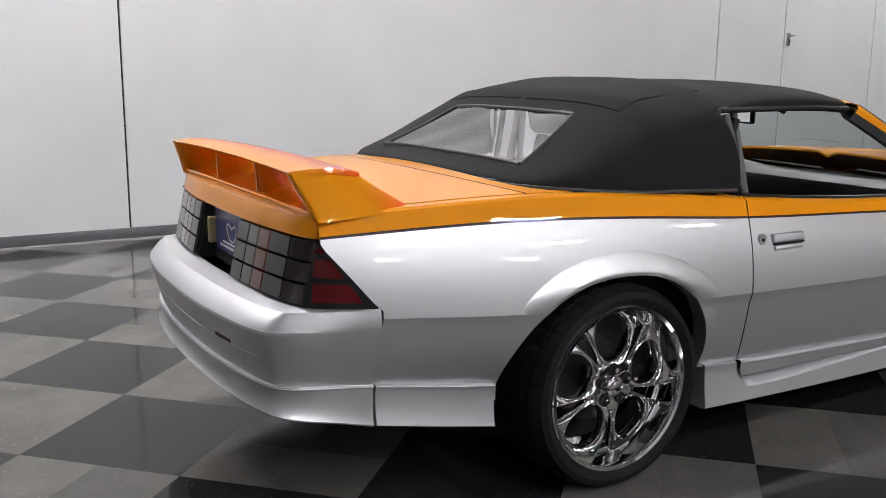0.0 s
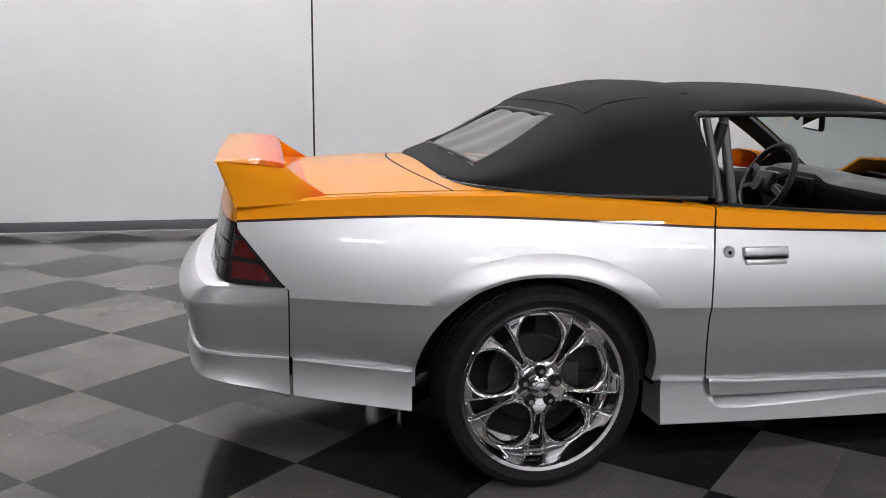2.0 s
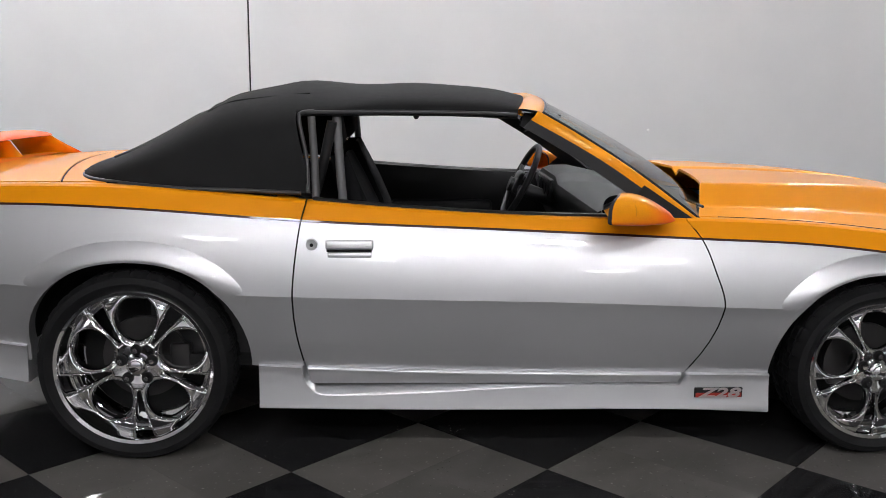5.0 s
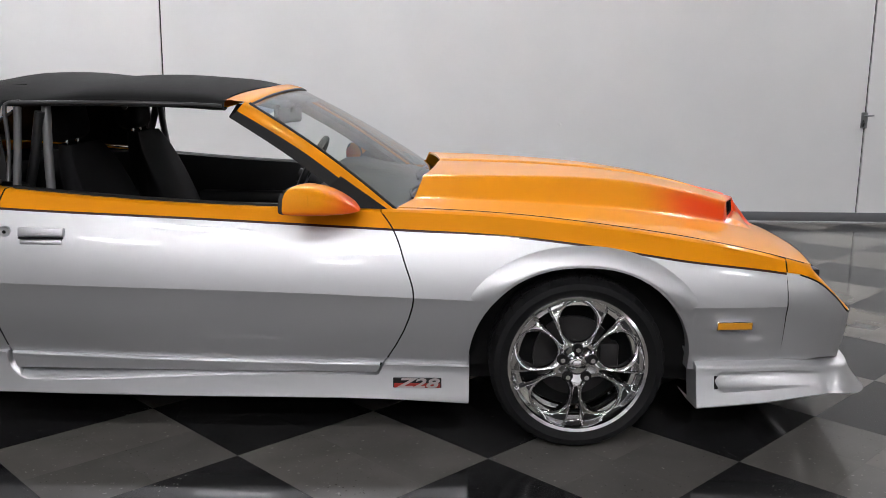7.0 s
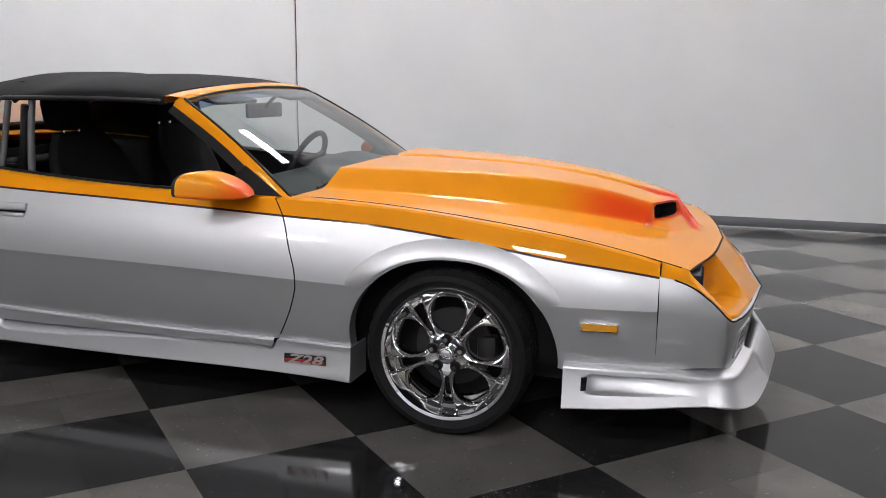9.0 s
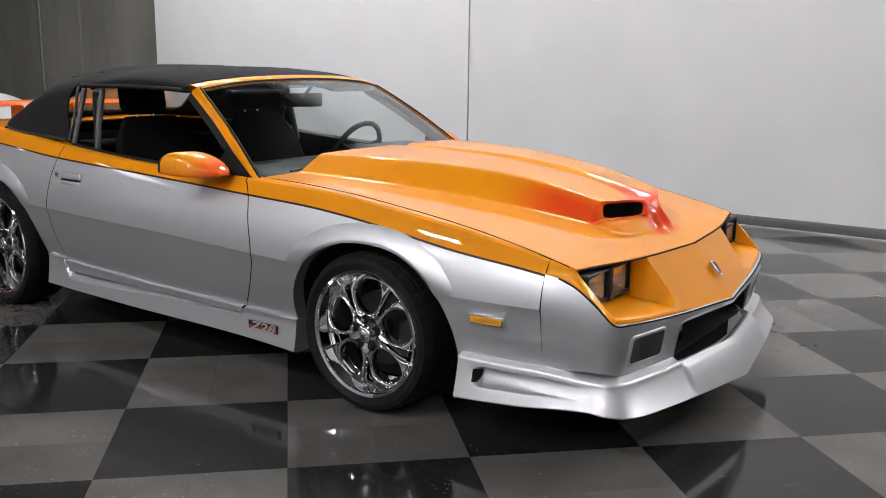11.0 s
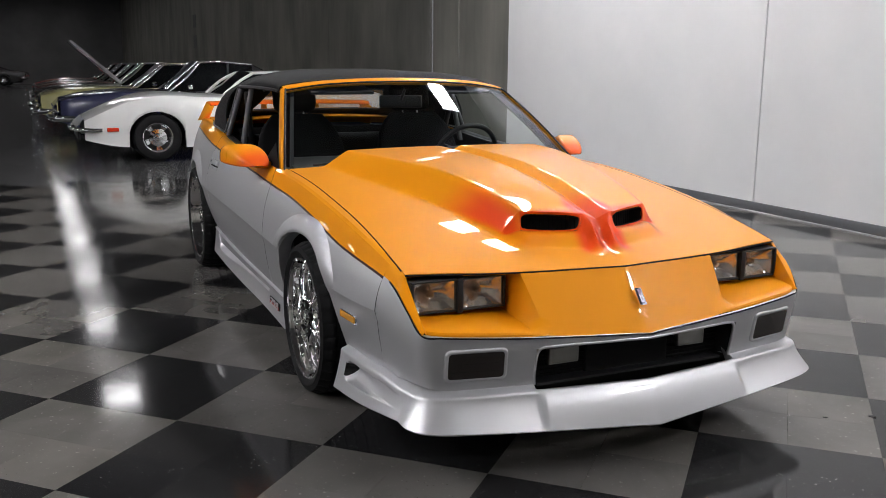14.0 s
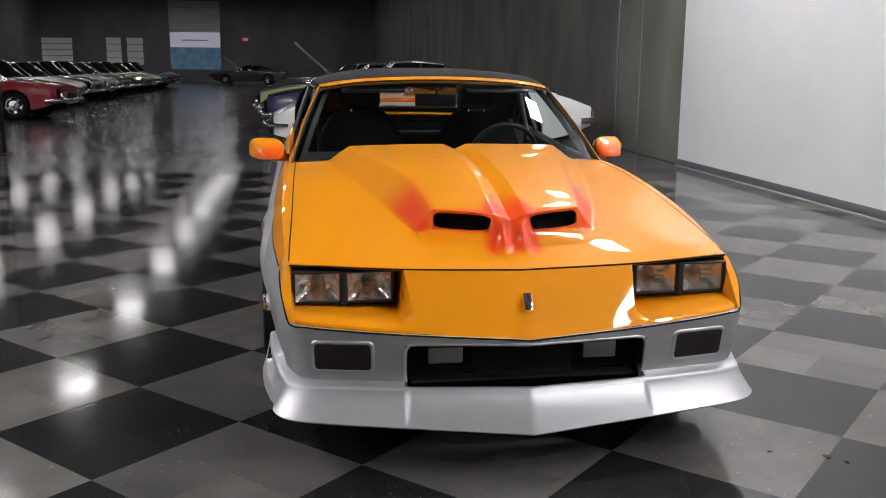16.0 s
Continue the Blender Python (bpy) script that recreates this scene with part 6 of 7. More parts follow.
# steering wheel
sw_ = thing("steering_wheel", "", "")
sw_.parent = car
sw_.matrix_basis = pose(1.455, 0.375, 0.83, 0, 26, 0)
def ring_bar(r, rad, n=40):
    rows = []
    for k in range(n):
        a = 2 * math.pi * k / n
        rows.append([(rad * math.cos(b), (r + rad * math.sin(b)) * math.cos(a), (r + rad * math.sin(b)) * math.sin(a)) for b in lin(0, 2 * math.pi, 11)[:-1]])
    rows.append(rows[0])
    return grid(rows, "rim_grip", [M_VINYLBLK], close=True)
part("rim_grip", ring_bar(0.178, 0.0145), None, sw_, "black leather steering wheel rim")
part("wheel_pad", shade(box(-0.028, 0.012, -0.075, 0.075, -0.062, 0.045, 0.018, 3)), M_VINYLBLK, sw_)
for a in (200, 340, 20, 160):
    c, s = math.cos(radians(a)), math.sin(radians(a))
    o = part("wheel_spoke", shade(box(-0.010, 0.010, 0.05, 0.172, -0.014, 0.014, 0.005, 2)), M_VINYLBLK, sw_)
    o.matrix_basis = Matrix.Rotation(radians(a), 4, "X")
tube([(1.40, 0.375, 0.82), (1.62, 0.375, 0.735)], 0.035, "steering_column", M_VINYLBLK, car)
tube([(1.50, 0.40, 0.80), (1.51, 0.55, 0.82)], 0.007, "column_stalk", M_CHROME, car)


def seat(y, x=0.80):
    s = thing("seat", "", "")
    s.parent = car
    s.matrix_basis = pose(x, y, 0.34)
    part("cushion", shade(box(0.0, 0.50, -0.25, 0.25, 0.05, 0.22, 0.05, 3), 60), M_SEAT, s, "charcoal cloth seat cushion")
    for q in (-1, 1):
        part("side_bolster", shade(box(0.0, 0.46, min(q * 0.19, q * 0.27), max(q * 0.19, q * 0.27), 0.08, 0.27, 0.035, 3), 60), M_SEAT, s)
    rows = []
    for v in lin(0, 1, 14):
        z = 0.16 + 0.52 * v
        xb = 0.06 - 0.20 * v
        hw = curve(v, [(0, 0.25), (0.5, 0.265), (0.85, 0.22), (1.0, 0.15)])
        th = curve(v, [(0, 0.075), (0.6, 0.06), (1.0, 0.03)])
        rows.append([(xb + th * math.copysign(abs(math.cos(a)) ** 0.6, math.cos(a)) + 0.035 * abs(math.sin(a)) ** 3, hw * math.copysign(abs(math.sin(a)) ** 0.6, math.sin(a)), z) for a in lin(0, 2 * math.pi, 29)[:-1]])
    part("seatback", sharp(grid(rows, "seatback", [M_SEAT], close=True), 60), None, s, "charcoal cloth seat back")
    o = part("headrest", shade(box(-0.05, 0.05, -0.13, 0.13, 0.0, 0.17, 0.045, 3), 60), M_SEAT, s)
    o.matrix_basis = pose(-0.155, 0, 0.69, 0, -10, 0)
    for q in (-1, 1):
        tube([(-0.15, q * 0.05, 0.64), (-0.155, q * 0.05, 0.72)], 0.006, "headrest_post", M_CHROME, s)
    return s


seat(-0.37)
seat(0.37)
part("rear_seat", shade(box(0.05, 0.45, -0.58, 0.58, 0.34, 0.58, 0.05, 3), 60), M_SEAT, car, "low rear bench seat")
part("rear_seat_back", shade(box(0.0, 0.16, -0.58, 0.58, 0.45, 0.86, 0.05, 3), 60), M_SEAT, car)
for x in (0.58, 0.95):
    tube([(x, -0.63, rail(x)[1] - 0.03), (x, -0.4, curve(x, ROOF_Z) - 0.03), (x, 0, curve(x, ROOF_Z) - 0.02), (x, 0.4, curve(x, ROOF_Z) - 0.03), (x, 0.63, rail(x)[1] - 0.03)], 0.010, "roof_bow", M_PLASTIC, top)
for sy in (-1, 1):
    v_ = part("sun_visor", shade(box(-0.10, 0.10, -0.17, 0.17, -0.008, 0.008, 0.007, 2)), M_VINYLBLK, car)
    v_.matrix_basis = pose(1.385, sy * 0.34, 1.185, 0, 12, 0)

# ---- other cars parked in the hall ----
M_DGLASS = mat("dark_car_glass", (0.008, 0.009, 0.010), 0.04, 0.0, 0.0)
M_REDLENS = mat("red_marker_lens", (0.45, 0.03, 0.01), 0.2)
M_GRILLE = mat("black_grille", (0.015, 0.015, 0.015), 0.5)


def gloss(name, color):
    m = mat(name, color, 0.35, 0.0, 0.9)
    bump(m, noise_tex(m, 40, 2).outputs[0], 0.01, 0.001)
    return m


def simple_wheel(parent, x, y, sy, r=0.325):
    w = part("wheel", sharp(lathe([(0.19, -0.10), (0.205, -0.112), (0.25, -0.115), (0.30, -0.105), (r - 0.005, -0.08), (r, -0.06), (r, 0.06), (0.30, 0.10), (0.2, 0.10)], 40, "tyre", [M_RUBBER]), 40), None, parent)
    w.matrix_basis = pose(x, y, r, 0, 0, 0 if sy < 0 else 180)
    part("rim", sharp(lathe([(0.205, -0.108), (0.195, -0.115), (0.185, -0.10), (0.17, -0.075), (0.125, -0.07), (0.118, -0.095), (0.06, -0.10), (0.05, -0.12), (0.001, -0.125)], 40, "rim", [M_CHROME, M_DARK], lambda i, j: 1 if i == 3 and j % 8 < 5 else 0), 40), None, w)
    return w


def parked_car(label, at, paint, roof_paint, hood_up=False, length=4.85, roof_h=1.25, vents=False, detail=True, group="", sporty=False):
    """A two-door coupe of the muscle-car kind, nose along +x, origin on the floor under its middle."""
    c = thing("parked_car", label, "car", group, at=at)
    hl = length / 2
    fx, rx = hl - 0.92, -hl + 1.15
    arches = ((fx, 0.335, 0.375, 0.345), (rx, 0.335, 0.375, 0.345))
    belt = [(-hl, 0.78), (-hl + 0.5, 0.86), (rx, 0.90), (-0.3, 0.86), (0.6, 0.84), (fx, 0.86), (hl - 0.35, 0.80), (hl, 0.72)]
    if sporty:
        belt = [(-hl, 0.70), (-hl + 0.5, 0.86), (rx, 0.935), (-0.5, 0.87), (0.2, 0.845), (0.75, 0.865), (fx, 0.885), (fx + 0.35, 0.81), (hl - 0.22, 0.67), (hl, 0.56)]
    wide = [(-hl, 0.78), (-hl + 0.25, 0.87), (rx, 0.925), (0, 0.90), (fx, 0.925), (hl - 0.35, 0.88), (hl - 0.1, 0.80), (hl, 0.70)]
    sill = [(-hl, 0.42), (-hl + 0.5, 0.26), (rx, 0.2), (fx, 0.2), (hl - 0.4, 0.22), (hl, 0.30)] if sporty else [(-hl, 0.42), (-hl + 0.5, 0.26), (rx, 0.21), (fx, 0.21), (hl - 0.4, 0.26), (hl, 0.38)]
    rows = []
    xs = []
    for ax, _, r, _ in sorted(arches):
        xs += [ax - r * math.cos(math.pi * i / 14) for i in range(15)]
    xs = sorted(set([round(v, 4) for v in xs + lin(-hl, rx - 0.3751, 8) + lin(rx + 0.3751, fx - 0.3751, 10) + lin(fx + 0.3751, hl, 8)]))
    for x in xs:
        zb, w, zl = curve(x, belt), curve(x, wide), curve(x, sill)
        for ax, az, r, h in arches:
            if abs(x - ax) < r:
                zl = az + h * math.sqrt(max(0, 1 - ((x - ax) / r) ** 2))
        row = [(x, -(w - 0.10), zl), (x, -(w - 0.02), zl)]
        for s in (0.15, 0.35, 0.6, 0.8, 0.93, 1.0):
            z = zl + (zb - zl) * s
            row.append((x, -(w - 0.055 * max(0, (z - 0.62) / max(0.15, zb - 0.62)) ** 2 - 0.05 * max(0, (0.5 - z) / 0.3) ** 2), z))
        cr = 0.035 if x > -0.2 else 0.03
        row += [(x, -(w - 0.10), zb + 0.012), (x, -0.52, zb + cr * 0.8), (x, -0.30, zb + cr), (x, 0, zb + cr + 0.01)]
        rows.append(row)
    part("body", whole(sharp(grid(rows, "body", [paint]), 35), angle=35), None, c)
    # nose and tail
    def end(x, sign, name):
        zb, w, zl = curve(x, belt), curve(x, wide), curve(x, sill)
        rws = [[(x, y, zl + 0.0) for y in lin(-w + 0.1, w - 0.1, 9)], [(x + sign * 0.05, y, zl + 0.1) for y in lin(-w, w, 9)], [(x + sign * (0.10 if sign > 0 else 0.05), y, zb - 0.08) for y in lin(-w + 0.03, w - 0.03, 9)], [(x, y, zb + 0.02) for y in lin(-w + 0.08, w - 0.08, 9)]]
        return part(name, sharp(grid(rws, name, [paint]), 40), None, c)
    nose = end(hl, 1, "nose")
    end(-hl, -1, "tail")
    part("grille", shade(box(hl + 0.05, hl + 0.085, -0.60, 0.60, 0.30 if sporty else 0.48, 0.42 if sporty else 0.66, 0.01, 1)), M_GRILLE, c)
    for sy in (-1, 1):
        for yy in () if sporty else (0.58, 0.42):
            bm = bmesh.new()
            bmesh.ops.create_cone(bm, cap_ends=True, segments=20, radius1=0.075, radius2=0.07, depth=0.05, matrix=Matrix.Translation((hl + 0.085, sy * yy, 0.57)) @ Matrix.Rotation(radians(90), 4, "Y"))
            part("headlight", shade(bm, 40), M_CHROME if yy == 0.58 else M_REFL, c)
        part("side_marker", shade(box(hl - 0.42, hl - 0.27, min(sy * 0.85, sy * 0.90), max(sy * 0.85, sy * 0.90), 0.42, 0.47, 0.006, 1)), M_REDLENS, c, "orange-red side marker")
        part("tail_lamp", shade(box(-hl - 0.06, -hl - 0.03, min(sy * 0.3, sy * 0.68), max(sy * 0.3, sy * 0.68), 0.56, 0.66, 0.01, 1)), M_REDLENS, c)
    tube([(hl - 0.22, -0.86, 0.44), (hl + 0.05, -0.74, 0.44), (hl + 0.14, -0.4, 0.44), (hl + 0.16, 0, 0.44), (hl + 0.14, 0.4, 0.44), (hl + 0.05, 0.74, 0.44), (hl - 0.22, 0.86, 0.44)], 0.03 if sporty else 0.055, "front_bumper", M_CHROME, c, "chrome front bumper")
    tube([(-hl + 0.2, -0.86, 0.5), (-hl - 0.06, -0.7, 0.5), (-hl - 0.1, 0, 0.5), (-hl - 0.06, 0.7, 0.5), (-hl + 0.2, 0.86, 0.5)], 0.05, "rear_bumper", M_CHROME, c)
    # cabin
    s0, s1, s2, s3, s4 = (0.50, 0.08, -0.35, -0.80, -1.85) if sporty else (0.70, 0.18, -0.20, -0.72, -1.55)
    cab = [(s0, 0.74, 0.875), (s1, 0.60, roof_h - 0.02), (s2, 0.60, roof_h), (s3, 0.57, roof_h - 0.045), (s4, 0.66, 0.915)]
    rws = []
    for (x, w, z), (x2, w2) in zip(cab, ((s0, 0.74), (s1, 0.76), (s2, 0.77), (s3, 0.77), (s4, 0.72))):
        zb = curve(x2, belt) + 0.01
        rws.append([(x2, -w2, zb), (x2 + (x - x2) * 0.6, -(w2 + (w - w2) * 0.6), zb + (z - zb) * 0.6), (x, -w, z - 0.015), (x, -w + 0.06, z + 0.008), (x, -w * 0.5, z + 0.022), (x, 0, z + 0.028)])
    def pick_cab(i, j):
        if j <= 1:
            return 0 if i < 2 else (0 if i == 2 else 1)
        return 0 if i == 0 or i == 3 else 1
    part("cabin", whole(sharp(grid(rws, "cabin", [M_DGLASS, roof_paint], pick_cab), 30), angle=30), None, c, "dark-windowed cabin")
    for sy in (-1, 1):
        tube([(s0 + 0.02, sy * 0.735, 0.87), ((s0 + s1) / 2, sy * 0.67, 1.07), (s1, sy * 0.60, roof_h - 0.025)], 0.022, "screen_pillar", paint if sporty else M_CHROME, c)
        tube([(s1, sy * 0.605, roof_h - 0.02), (s2, sy * 0.607, roof_h - 0.012), (s3, sy * 0.575, roof_h - 0.05)], 0.016, "roof_gutter", paint if sporty else M_CHROME, c)
        tube([(s2 - 0.05, sy * 0.768, 0.87), (s2 - 0.1, sy * 0.60, roof_h - 0.02)], 0.016, "window_post", M_GRILLE, c)
        part("door_mirror", shade(box(0.36, 0.44, min(sy * 0.86, sy * 0.98), max(sy * 0.86, sy * 0.98), 0.90, 0.98, 0.02, 2)), M_CHROME, c)
        part("sill_trim", box(rx + 0.42, fx - 0.42, min(sy * 0.80, sy * 0.872), max(sy * 0.80, sy * 0.872), 0.20, 0.235), M_CHROME if detail else M_GRILLE, c)
        for ax in (fx, rx):
            simple_wheel(c, ax, sy * 0.775, sy)
            well = [[(ax - 0.37 * math.cos(a), sy * yy, 0.335 + 0.34 * math.sin(a)) for a in lin(-0.4, math.pi + 0.4, 15)] for yy in (0.84, 0.5)]
            part("wheel_well", grid(well, "wheel_well", [M_DARK]), None, c)
    part("underbody", box(-hl + 0.3, hl - 0.3, -0.66, 0.66, 0.2, 0.5), M_DARK, c)
    if vents:
        for sy in (-1, 1):
            for r in range(3):
                for q in range(5):
                    x = fx - 0.78 + 0.062 * q
                    part("fender_vent", shade(box(x, x + 0.05, min(sy * 0.90, sy * 0.915), max(sy * 0.90, sy * 0.915), 0.40 + 0.045 * r, 0.428 + 0.045 * r, 0.006, 1)), paint, c)
    if hood_up:
        h = part("raised_hood", shade(box(0, 1.35, -0.68, 0.68, -0.028, 0.028, 0.012, 2)), P_SILVER2, c, "hood propped wide open")
        h.matrix_basis = pose(0.68, 0, 0.9, 0, -42, 0)
    return c


P_WHITE = gloss("white_car_paint", (0.72, 0.72, 0.70))
P_SILVER2 = gloss("silver_grey_car_paint", (0.28, 0.285, 0.29))
P_NAVY = gloss("navy_car_paint", (0.012, 0.016, 0.06))
P_CREAM = gloss("pale_yellow_car_paint", (0.42, 0.40, 0.18))
P_BLACK = gloss("black_car_paint", (0.012, 0.012, 0.013))
P_RED = gloss("red_car_paint", (0.26, 0.005, 0.009))
P_MAROON = gloss("maroon_car_paint", (0.10, 0.012, 0.015))
P_BLUE = gloss("blue_car_paint", (0.02, 0.05, 0.14))
P_GREEN = gloss("olive_car_paint", (0.06, 0.08, 0.03))
ROW_N, ROW_S = "cars along the concrete wall", "cars across the aisle"
parked_car("low white sports coupe with louvred fenders near the concrete wall", pose(-7.80, 1.20, 0, 0, 0, -90), P_WHITE, P_WHITE, vents=True, length=4.75, roof_h=1.21, group=ROW_N, sporty=True)
parked_car("navy coupe with a black vinyl roof parked in a row", pose(-10.7, 1.05, 0, 0, 0, -90), P_NAVY, P_BLACK, roof_h=1.37, group=ROW_N)
parked_car("pale yellow coupe parked in a row", pose(-13.4, 0.8, 0, 0, 0, -90), P_CREAM, P_CREAM, roof_h=1.32, group=ROW_N)
parked_car("black coupe with its hood propped open", pose(-16.2, 0.75, 0, 0, 0, -90), P_BLACK, P_WHITE, hood_up=True, roof_h=1.34, group=ROW_N)
for k, (pt, word) in enumerate(((P_MAROON, "maroon"), (P_BLACK, "black"), (P_RED, "red"))):
    parked_car(word + " coupe parked far down the hall", pose(-19.2 - 2.9 * k, 0.8, 0, 0, 0, -90), pt, pt, roof_h=1.33, detail=False, group=ROW_N)
for k, (pt, word) in enumerate(((P_RED, "red"), (P_MAROON, "maroon"), (P_WHITE, "white"), (P_BLACK, "black"), (P_SILVER2, "silver"), (P_BLACK, "black"), (P_GREEN, "olive"), (P_CREAM, "cream"), (P_WHITE, "white"), (P_BLACK, "black"), (P_BLUE, "blue"), (P_RED, "red"))):
    parked_car("%s classic coupe in the row across the aisle" % word, pose(-16.9 - 2.75 * k, -9.75 - 0.05 * k + (1.0 if k == 0 else 0), 0, 0, 0, 84 - (k % 3)), pt, P_BLACK if k % 3 == 2 else pt, roof_h=1.3 + 0.03 * (k % 3), detail=False, group=ROW_S)
parked_car("dark coupe crosswise at the end of the hall", pose(-55.5, -4.3, 0, 0, 0, -97), P_BLACK, P_BLACK, hood_up=True, detail=False)

# ---- far wall: loading door, banner, windows ----
M_DOORW = mat("pale_roller_door", (0.62, 0.62, 0.58), 0.6)
M_PANE = emitter("daylit_frosted_pane", (0.85, 0.9, 0.85), 0.03)
# The banner panels are given a glow to read bright; no source lies behind.
M_BANW = emitter("glowing_lilac_banner", (0.72, 0.66, 0.90), 0.28)
M_BANB = emitter("glowing_blue_green_print", (0.05, 0.10, 0.16), 0.55)
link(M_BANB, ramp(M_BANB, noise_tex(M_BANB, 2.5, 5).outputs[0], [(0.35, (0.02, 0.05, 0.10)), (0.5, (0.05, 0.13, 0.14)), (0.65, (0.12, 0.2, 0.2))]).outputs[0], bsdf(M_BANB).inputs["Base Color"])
WX = FAR_X
rd = thing("door_1", "tall pale roller door in the far wall", "door", kind="structure")
for k in range(9):
    part("door_slat", shade(box(WX + 0.005, WX + 0.06, -10.25, -6.7, 1.2 + 0.5 * k, 1.69 + 0.5 * k, 0.01, 1)), M_DOORW, rd)
bn = thing("wall_banner", "banner, lilac above blue-green, given a glow, on the far door", "banner")
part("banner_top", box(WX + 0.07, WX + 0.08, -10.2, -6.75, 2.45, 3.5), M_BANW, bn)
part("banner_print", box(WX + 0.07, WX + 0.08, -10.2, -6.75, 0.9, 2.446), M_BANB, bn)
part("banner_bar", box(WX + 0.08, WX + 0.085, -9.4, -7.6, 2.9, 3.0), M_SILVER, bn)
for k, (y0, y1, z0, z1) in enumerate(((-19.0, -16.9, 1.4, 3.05), (-14.6, -13.6, 1.2, 3.1), (-13.2, -12.1, 1.2, 3.1))):
    y0 = max(y0, SIDE_Y + 0.05)
    wn = thing("window_%d" % (k + 1), "frosted pale window in the far wall", "window", kind="structure")
    part("window_frame", box(WX + 0.002, WX + 0.05, y0 - 0.08, y1 + 0.08, z0 - 0.08, z1 + 0.08), M_DARKWALL, wn)
    for q in range(4):
        part("pane", box(WX + 0.05, WX + 0.06, y0, y1, z0 + (z1 - z0) * q / 4 + 0.02, z0 + (z1 - z0) * (q + 1) / 4 - 0.02), M_PANE, wn)
ex = thing("exit_sign", "small red glowing exit sign", "sign")
part("sign_box", shade(box(WX + 0.002, WX + 0.08, -5.15, -4.75, 2.95, 3.15, 0.01, 1)), emitter("red_sign_glow", (0.9, 0.05, 0.05), 0.35), ex)
# dark post by the aisle
po = thing("black_post", "black upright post with a flat foot by the aisle", "post", at=pose(-7.55, -5.12, 0))
part("post_shaft", shade(box(-0.09, 0.09, -0.09, 0.09, 0, CEIL + 0.5, 0.01, 2)), M_PLASTIC, po)
part("post_foot", shade(box(-0.16, 0.16, -0.16, 0.16, -0.004, 0.02, 0.006, 1)), M_PLASTIC, po)

# ---- small things on the white wall ----
dot = thing("wall_stud", "small white round stud on the wall", "fitting", at=pose(3.105, WALL_Y, 0.85))
bm = bmesh.new()
bmesh.ops.create_cone(bm, cap_ends=True, segments=16, radius1=0.014, radius2=0.010, depth=0.014, matrix=Matrix.Translation((0, -0.007, 0)) @ Matrix.Rotation(radians(90), 4, "X"))
part("stud_head", shade(bm, 40), mat("white_plastic", (0.8, 0.8, 0.8), 0.4), dot)
for x, z in ((6.95, 1.70), (5.81, 0.92)):
    lt = thing("door_latch", "small steel latch on the wall panel edge", "latch", at=pose(x, WALL_Y, z))
    part("latch_plate", shade(box(-0.03, 0.03, -0.008, 0.0, -0.07, 0.07, 0.003, 1)), M_STEEL, lt)
    tube([(0, -0.012, 0.04), (0.0, -0.03, 0.04), (0.07, -0.032, 0.045)], 0.008, "latch_handle", M_STEEL, lt)
    tube([(-0.01, -0.012, 0.0), (-0.01, -0.03, -0.02), (-0.012, -0.018, -0.06)], 0.006, "latch_bolt", M_BLACK, lt)
cd = thing("wall_conduit", "thin grey conduit up the concrete wall", "conduit", at=pose(-8.02, WALL_Y + 0.06, 0))
tube([(0, -0.012, 0), (0, -0.012, CEIL + 0.4)], 0.012, "conduit_pipe", M_STEEL, cd)
mk_ = thing("wall_mark", "dark stencilled marks on the concrete wall", "mark", at=pose(-31.5, WALL_Y + 0.06, 0))
for z in (2.75, 1.95):
    part("mark_bar", box(-0.35, 0.35, -0.008, -0.001, z, z + 0.5), M_GRILLE, mk_)

# ---- scraps on the floor ----
random.seed(4)
for x, y, r in ((3.631, 0.863, 0.010), (3.694, 1.036, 0.017), (3.745, 1.08, 0.009)):
    bm = bmesh.new()
    bmesh.ops.create_icosphere(bm, subdivisions=2, radius=r)
    for v in bm.verts:
        v.co = Vector((v.co.x * random.uniform(0.7, 1.2), v.co.y * random.uniform(0.5, 0.9), max(-r * 0.1, v.co.z * random.uniform(0.15, 0.4))))
    sc = thing("floor_scrap", "small dark dry scrap lying on the tiles", "debris", "scraps on the tiles", at=pose(x, y, r * 0.1, 0, 0, 40))
    part("scrap_body", shade(bm, 40), mat("dark_dry_scrap", (0.012, 0.010, 0.009), 0.9), sc)

# ---- checkered tiles, turned by 45 degrees to the walls ----
HALF_D, TILE_X, TILE_Y = 0.431, 0.532, -0.970


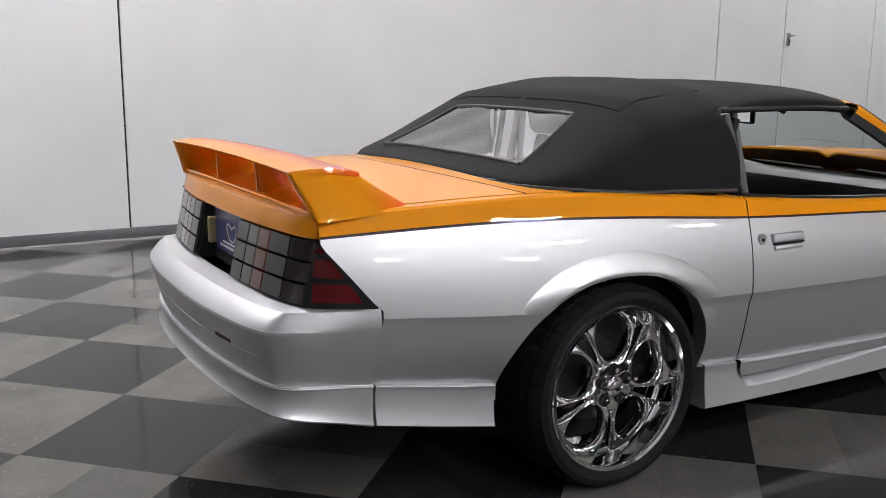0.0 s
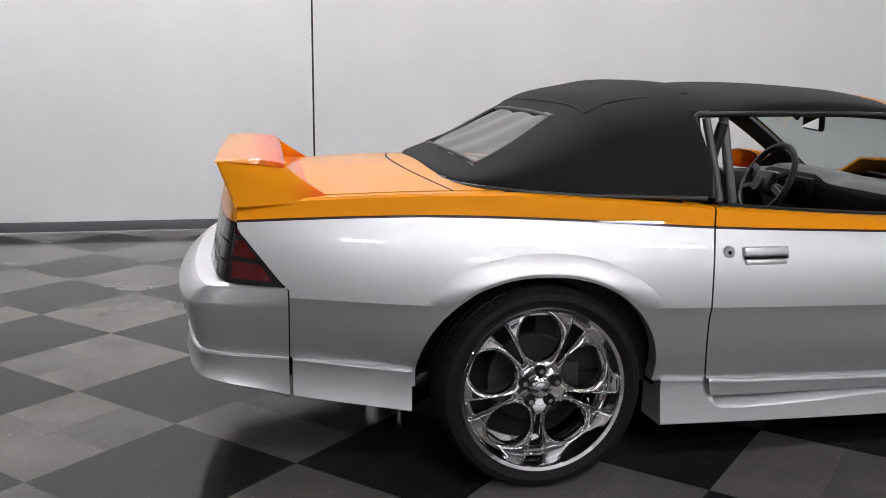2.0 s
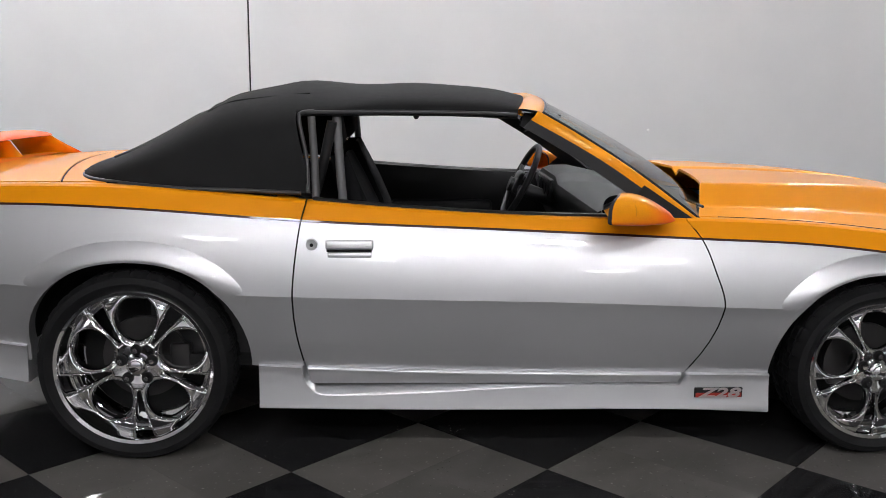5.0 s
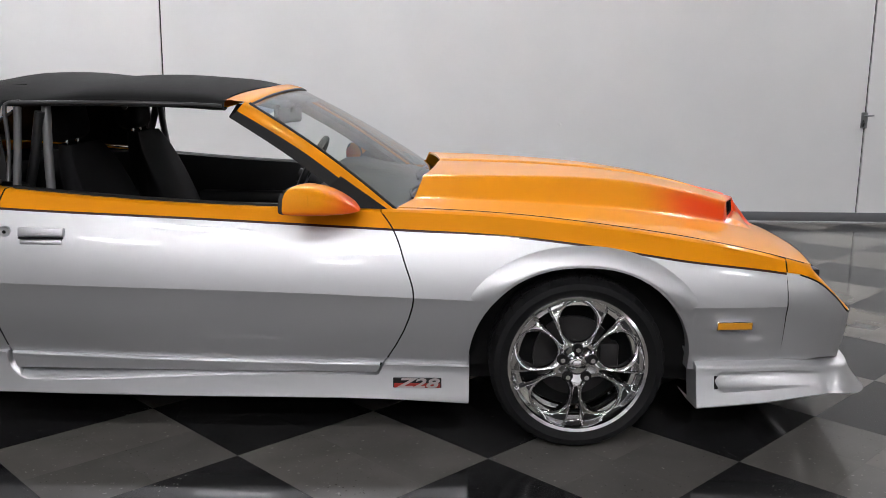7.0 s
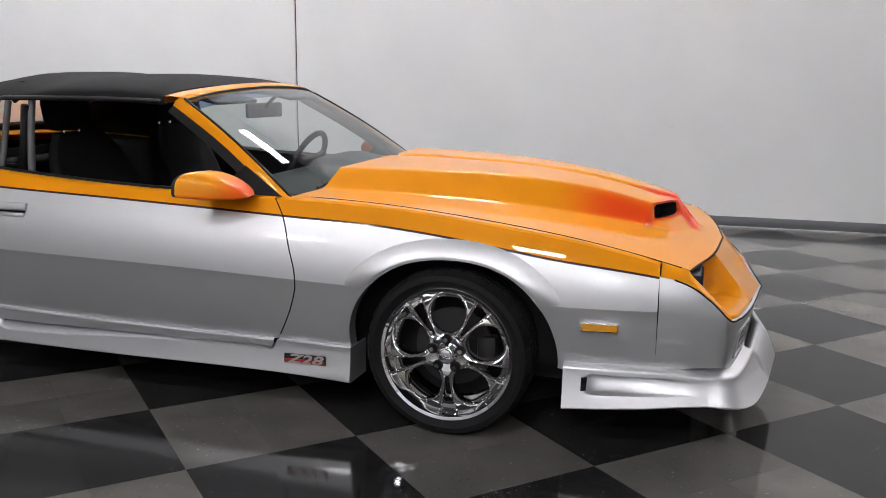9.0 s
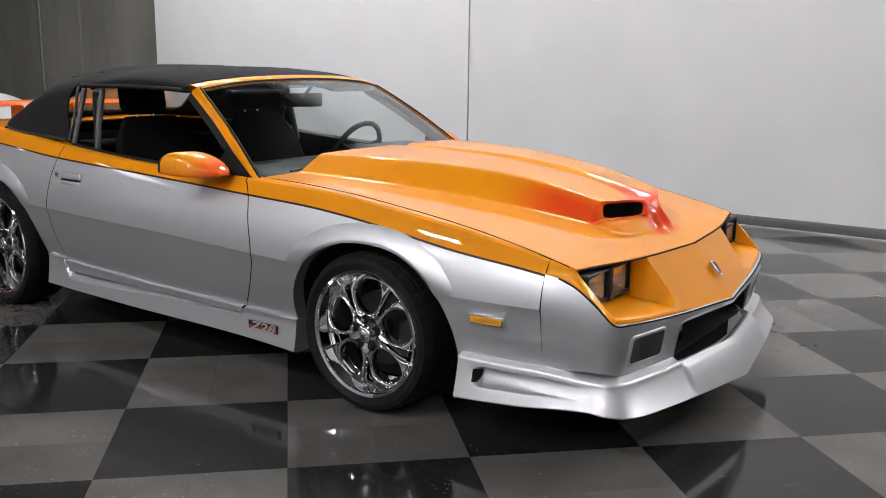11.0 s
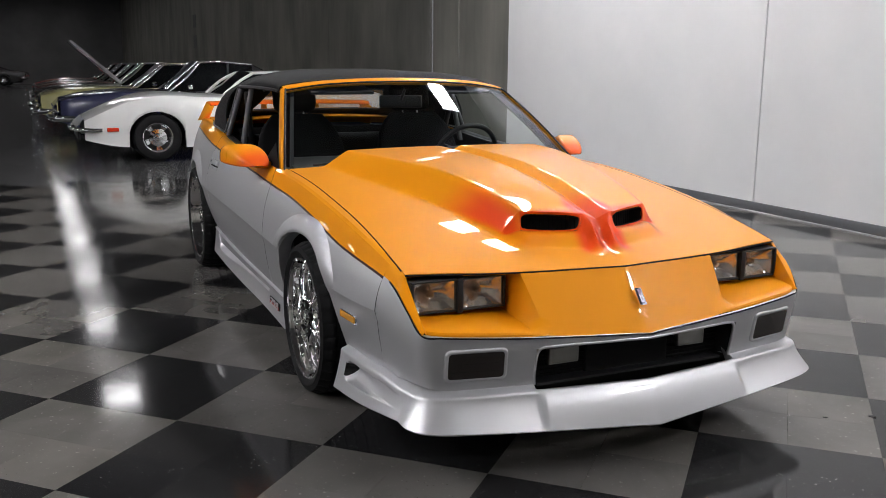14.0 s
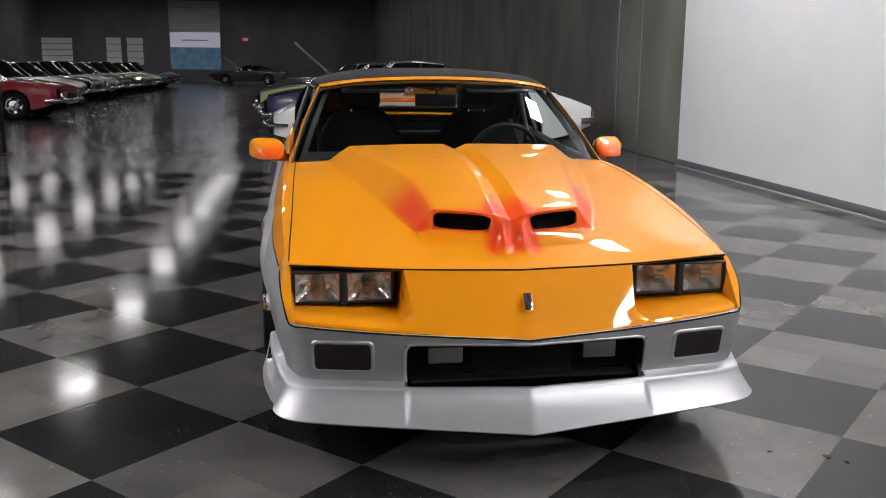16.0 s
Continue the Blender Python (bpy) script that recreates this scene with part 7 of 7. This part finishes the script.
def tile_mesh(name, material, h=0.4296):
    bm = bmesh.new()
    top = [bm.verts.new((h * math.cos(a) * 0.9988, h * math.sin(a) * 0.9988, 0.0)) for a in (0, math.pi / 2, math.pi, 3 * math.pi / 2)]
    low = [bm.verts.new((h * math.cos(a), h * math.sin(a), -0.0012)) for a in (0, math.pi / 2, math.pi, 3 * math.pi / 2)]
    base = [bm.verts.new((h * math.cos(a), h * math.sin(a), -0.0058)) for a in (0, math.pi / 2, math.pi, 3 * math.pi / 2)]
    bm.faces.new(top)
    for k in range(4):
        bm.faces.new((low[k], low[(k + 1) % 4], top[(k + 1) % 4], top[k]))
        bm.faces.new((base[k], base[(k + 1) % 4], low[(k + 1) % 4], low[k]))
    me = bpy.data.meshes.new(name)
    bm.to_mesh(me)
    bm.free()
    me.materials.append(material)
    return me


tile_floor = thing("checkered_floor", "checkerboard of black and taupe vinyl floor tiles", "floor", kind="structure")
dark_me, light_me = tile_mesh("floor_tile", M_TILE_D, 0.2154), tile_mesh("floor_tile", M_TILE_L, 0.2154)
far_v, far_f, far_m = [], [], []
for a in range(-14, 25):
    for b in range(-18, 14):
        if (a + b) % 2 == 0:
            continue
        cx, cy = TILE_X + a * HALF_D, TILE_Y + b * HALF_D
        if cx < -5.0 or cx > 10.6 or cy > WALL_Y - 0.02 or cy < -8.4:
            continue
        tone = 1 if a % 2 else 0
        near = -1.7 < cx < 4.75 and -2.9 < cy < 1.6
        # a check is made of four foot-square tiles
        for dx, dy in ((0.2155, 0), (-0.2155, 0), (0, 0.2155), (0, -0.2155)):
            x, y = cx + dx, cy + dy
            if near:
                o = part("floor_tile", light_me if tone else dark_me, None, tile_floor)
                o.location = (x, y, 0)
                continue
            if y > WALL_Y - 0.02:
                continue
            n0, h = len(far_v), 0.2154
            far_v += [(x + h, min(y, WALL_Y - 0.022), 0), (x, min(y + h, WALL_Y - 0.022), 0), (x - h, min(y, WALL_Y - 0.022), 0), (x, y - h, 0)]
            far_f.append((n0, n0 + 1, n0 + 2, n0 + 3))
            far_m.append(tone)
far_me = mesh_from("floor_tiles_far", far_v, far_f, None, False)
far_me.materials.append(M_TILE_D)
far_me.materials.append(M_TILE_L)
far_me.polygons.foreach_set("material_index", far_m)
ft_ = part("floor_tiles_far", far_me, None, tile_floor)
ft_["kind"] = "stuff"
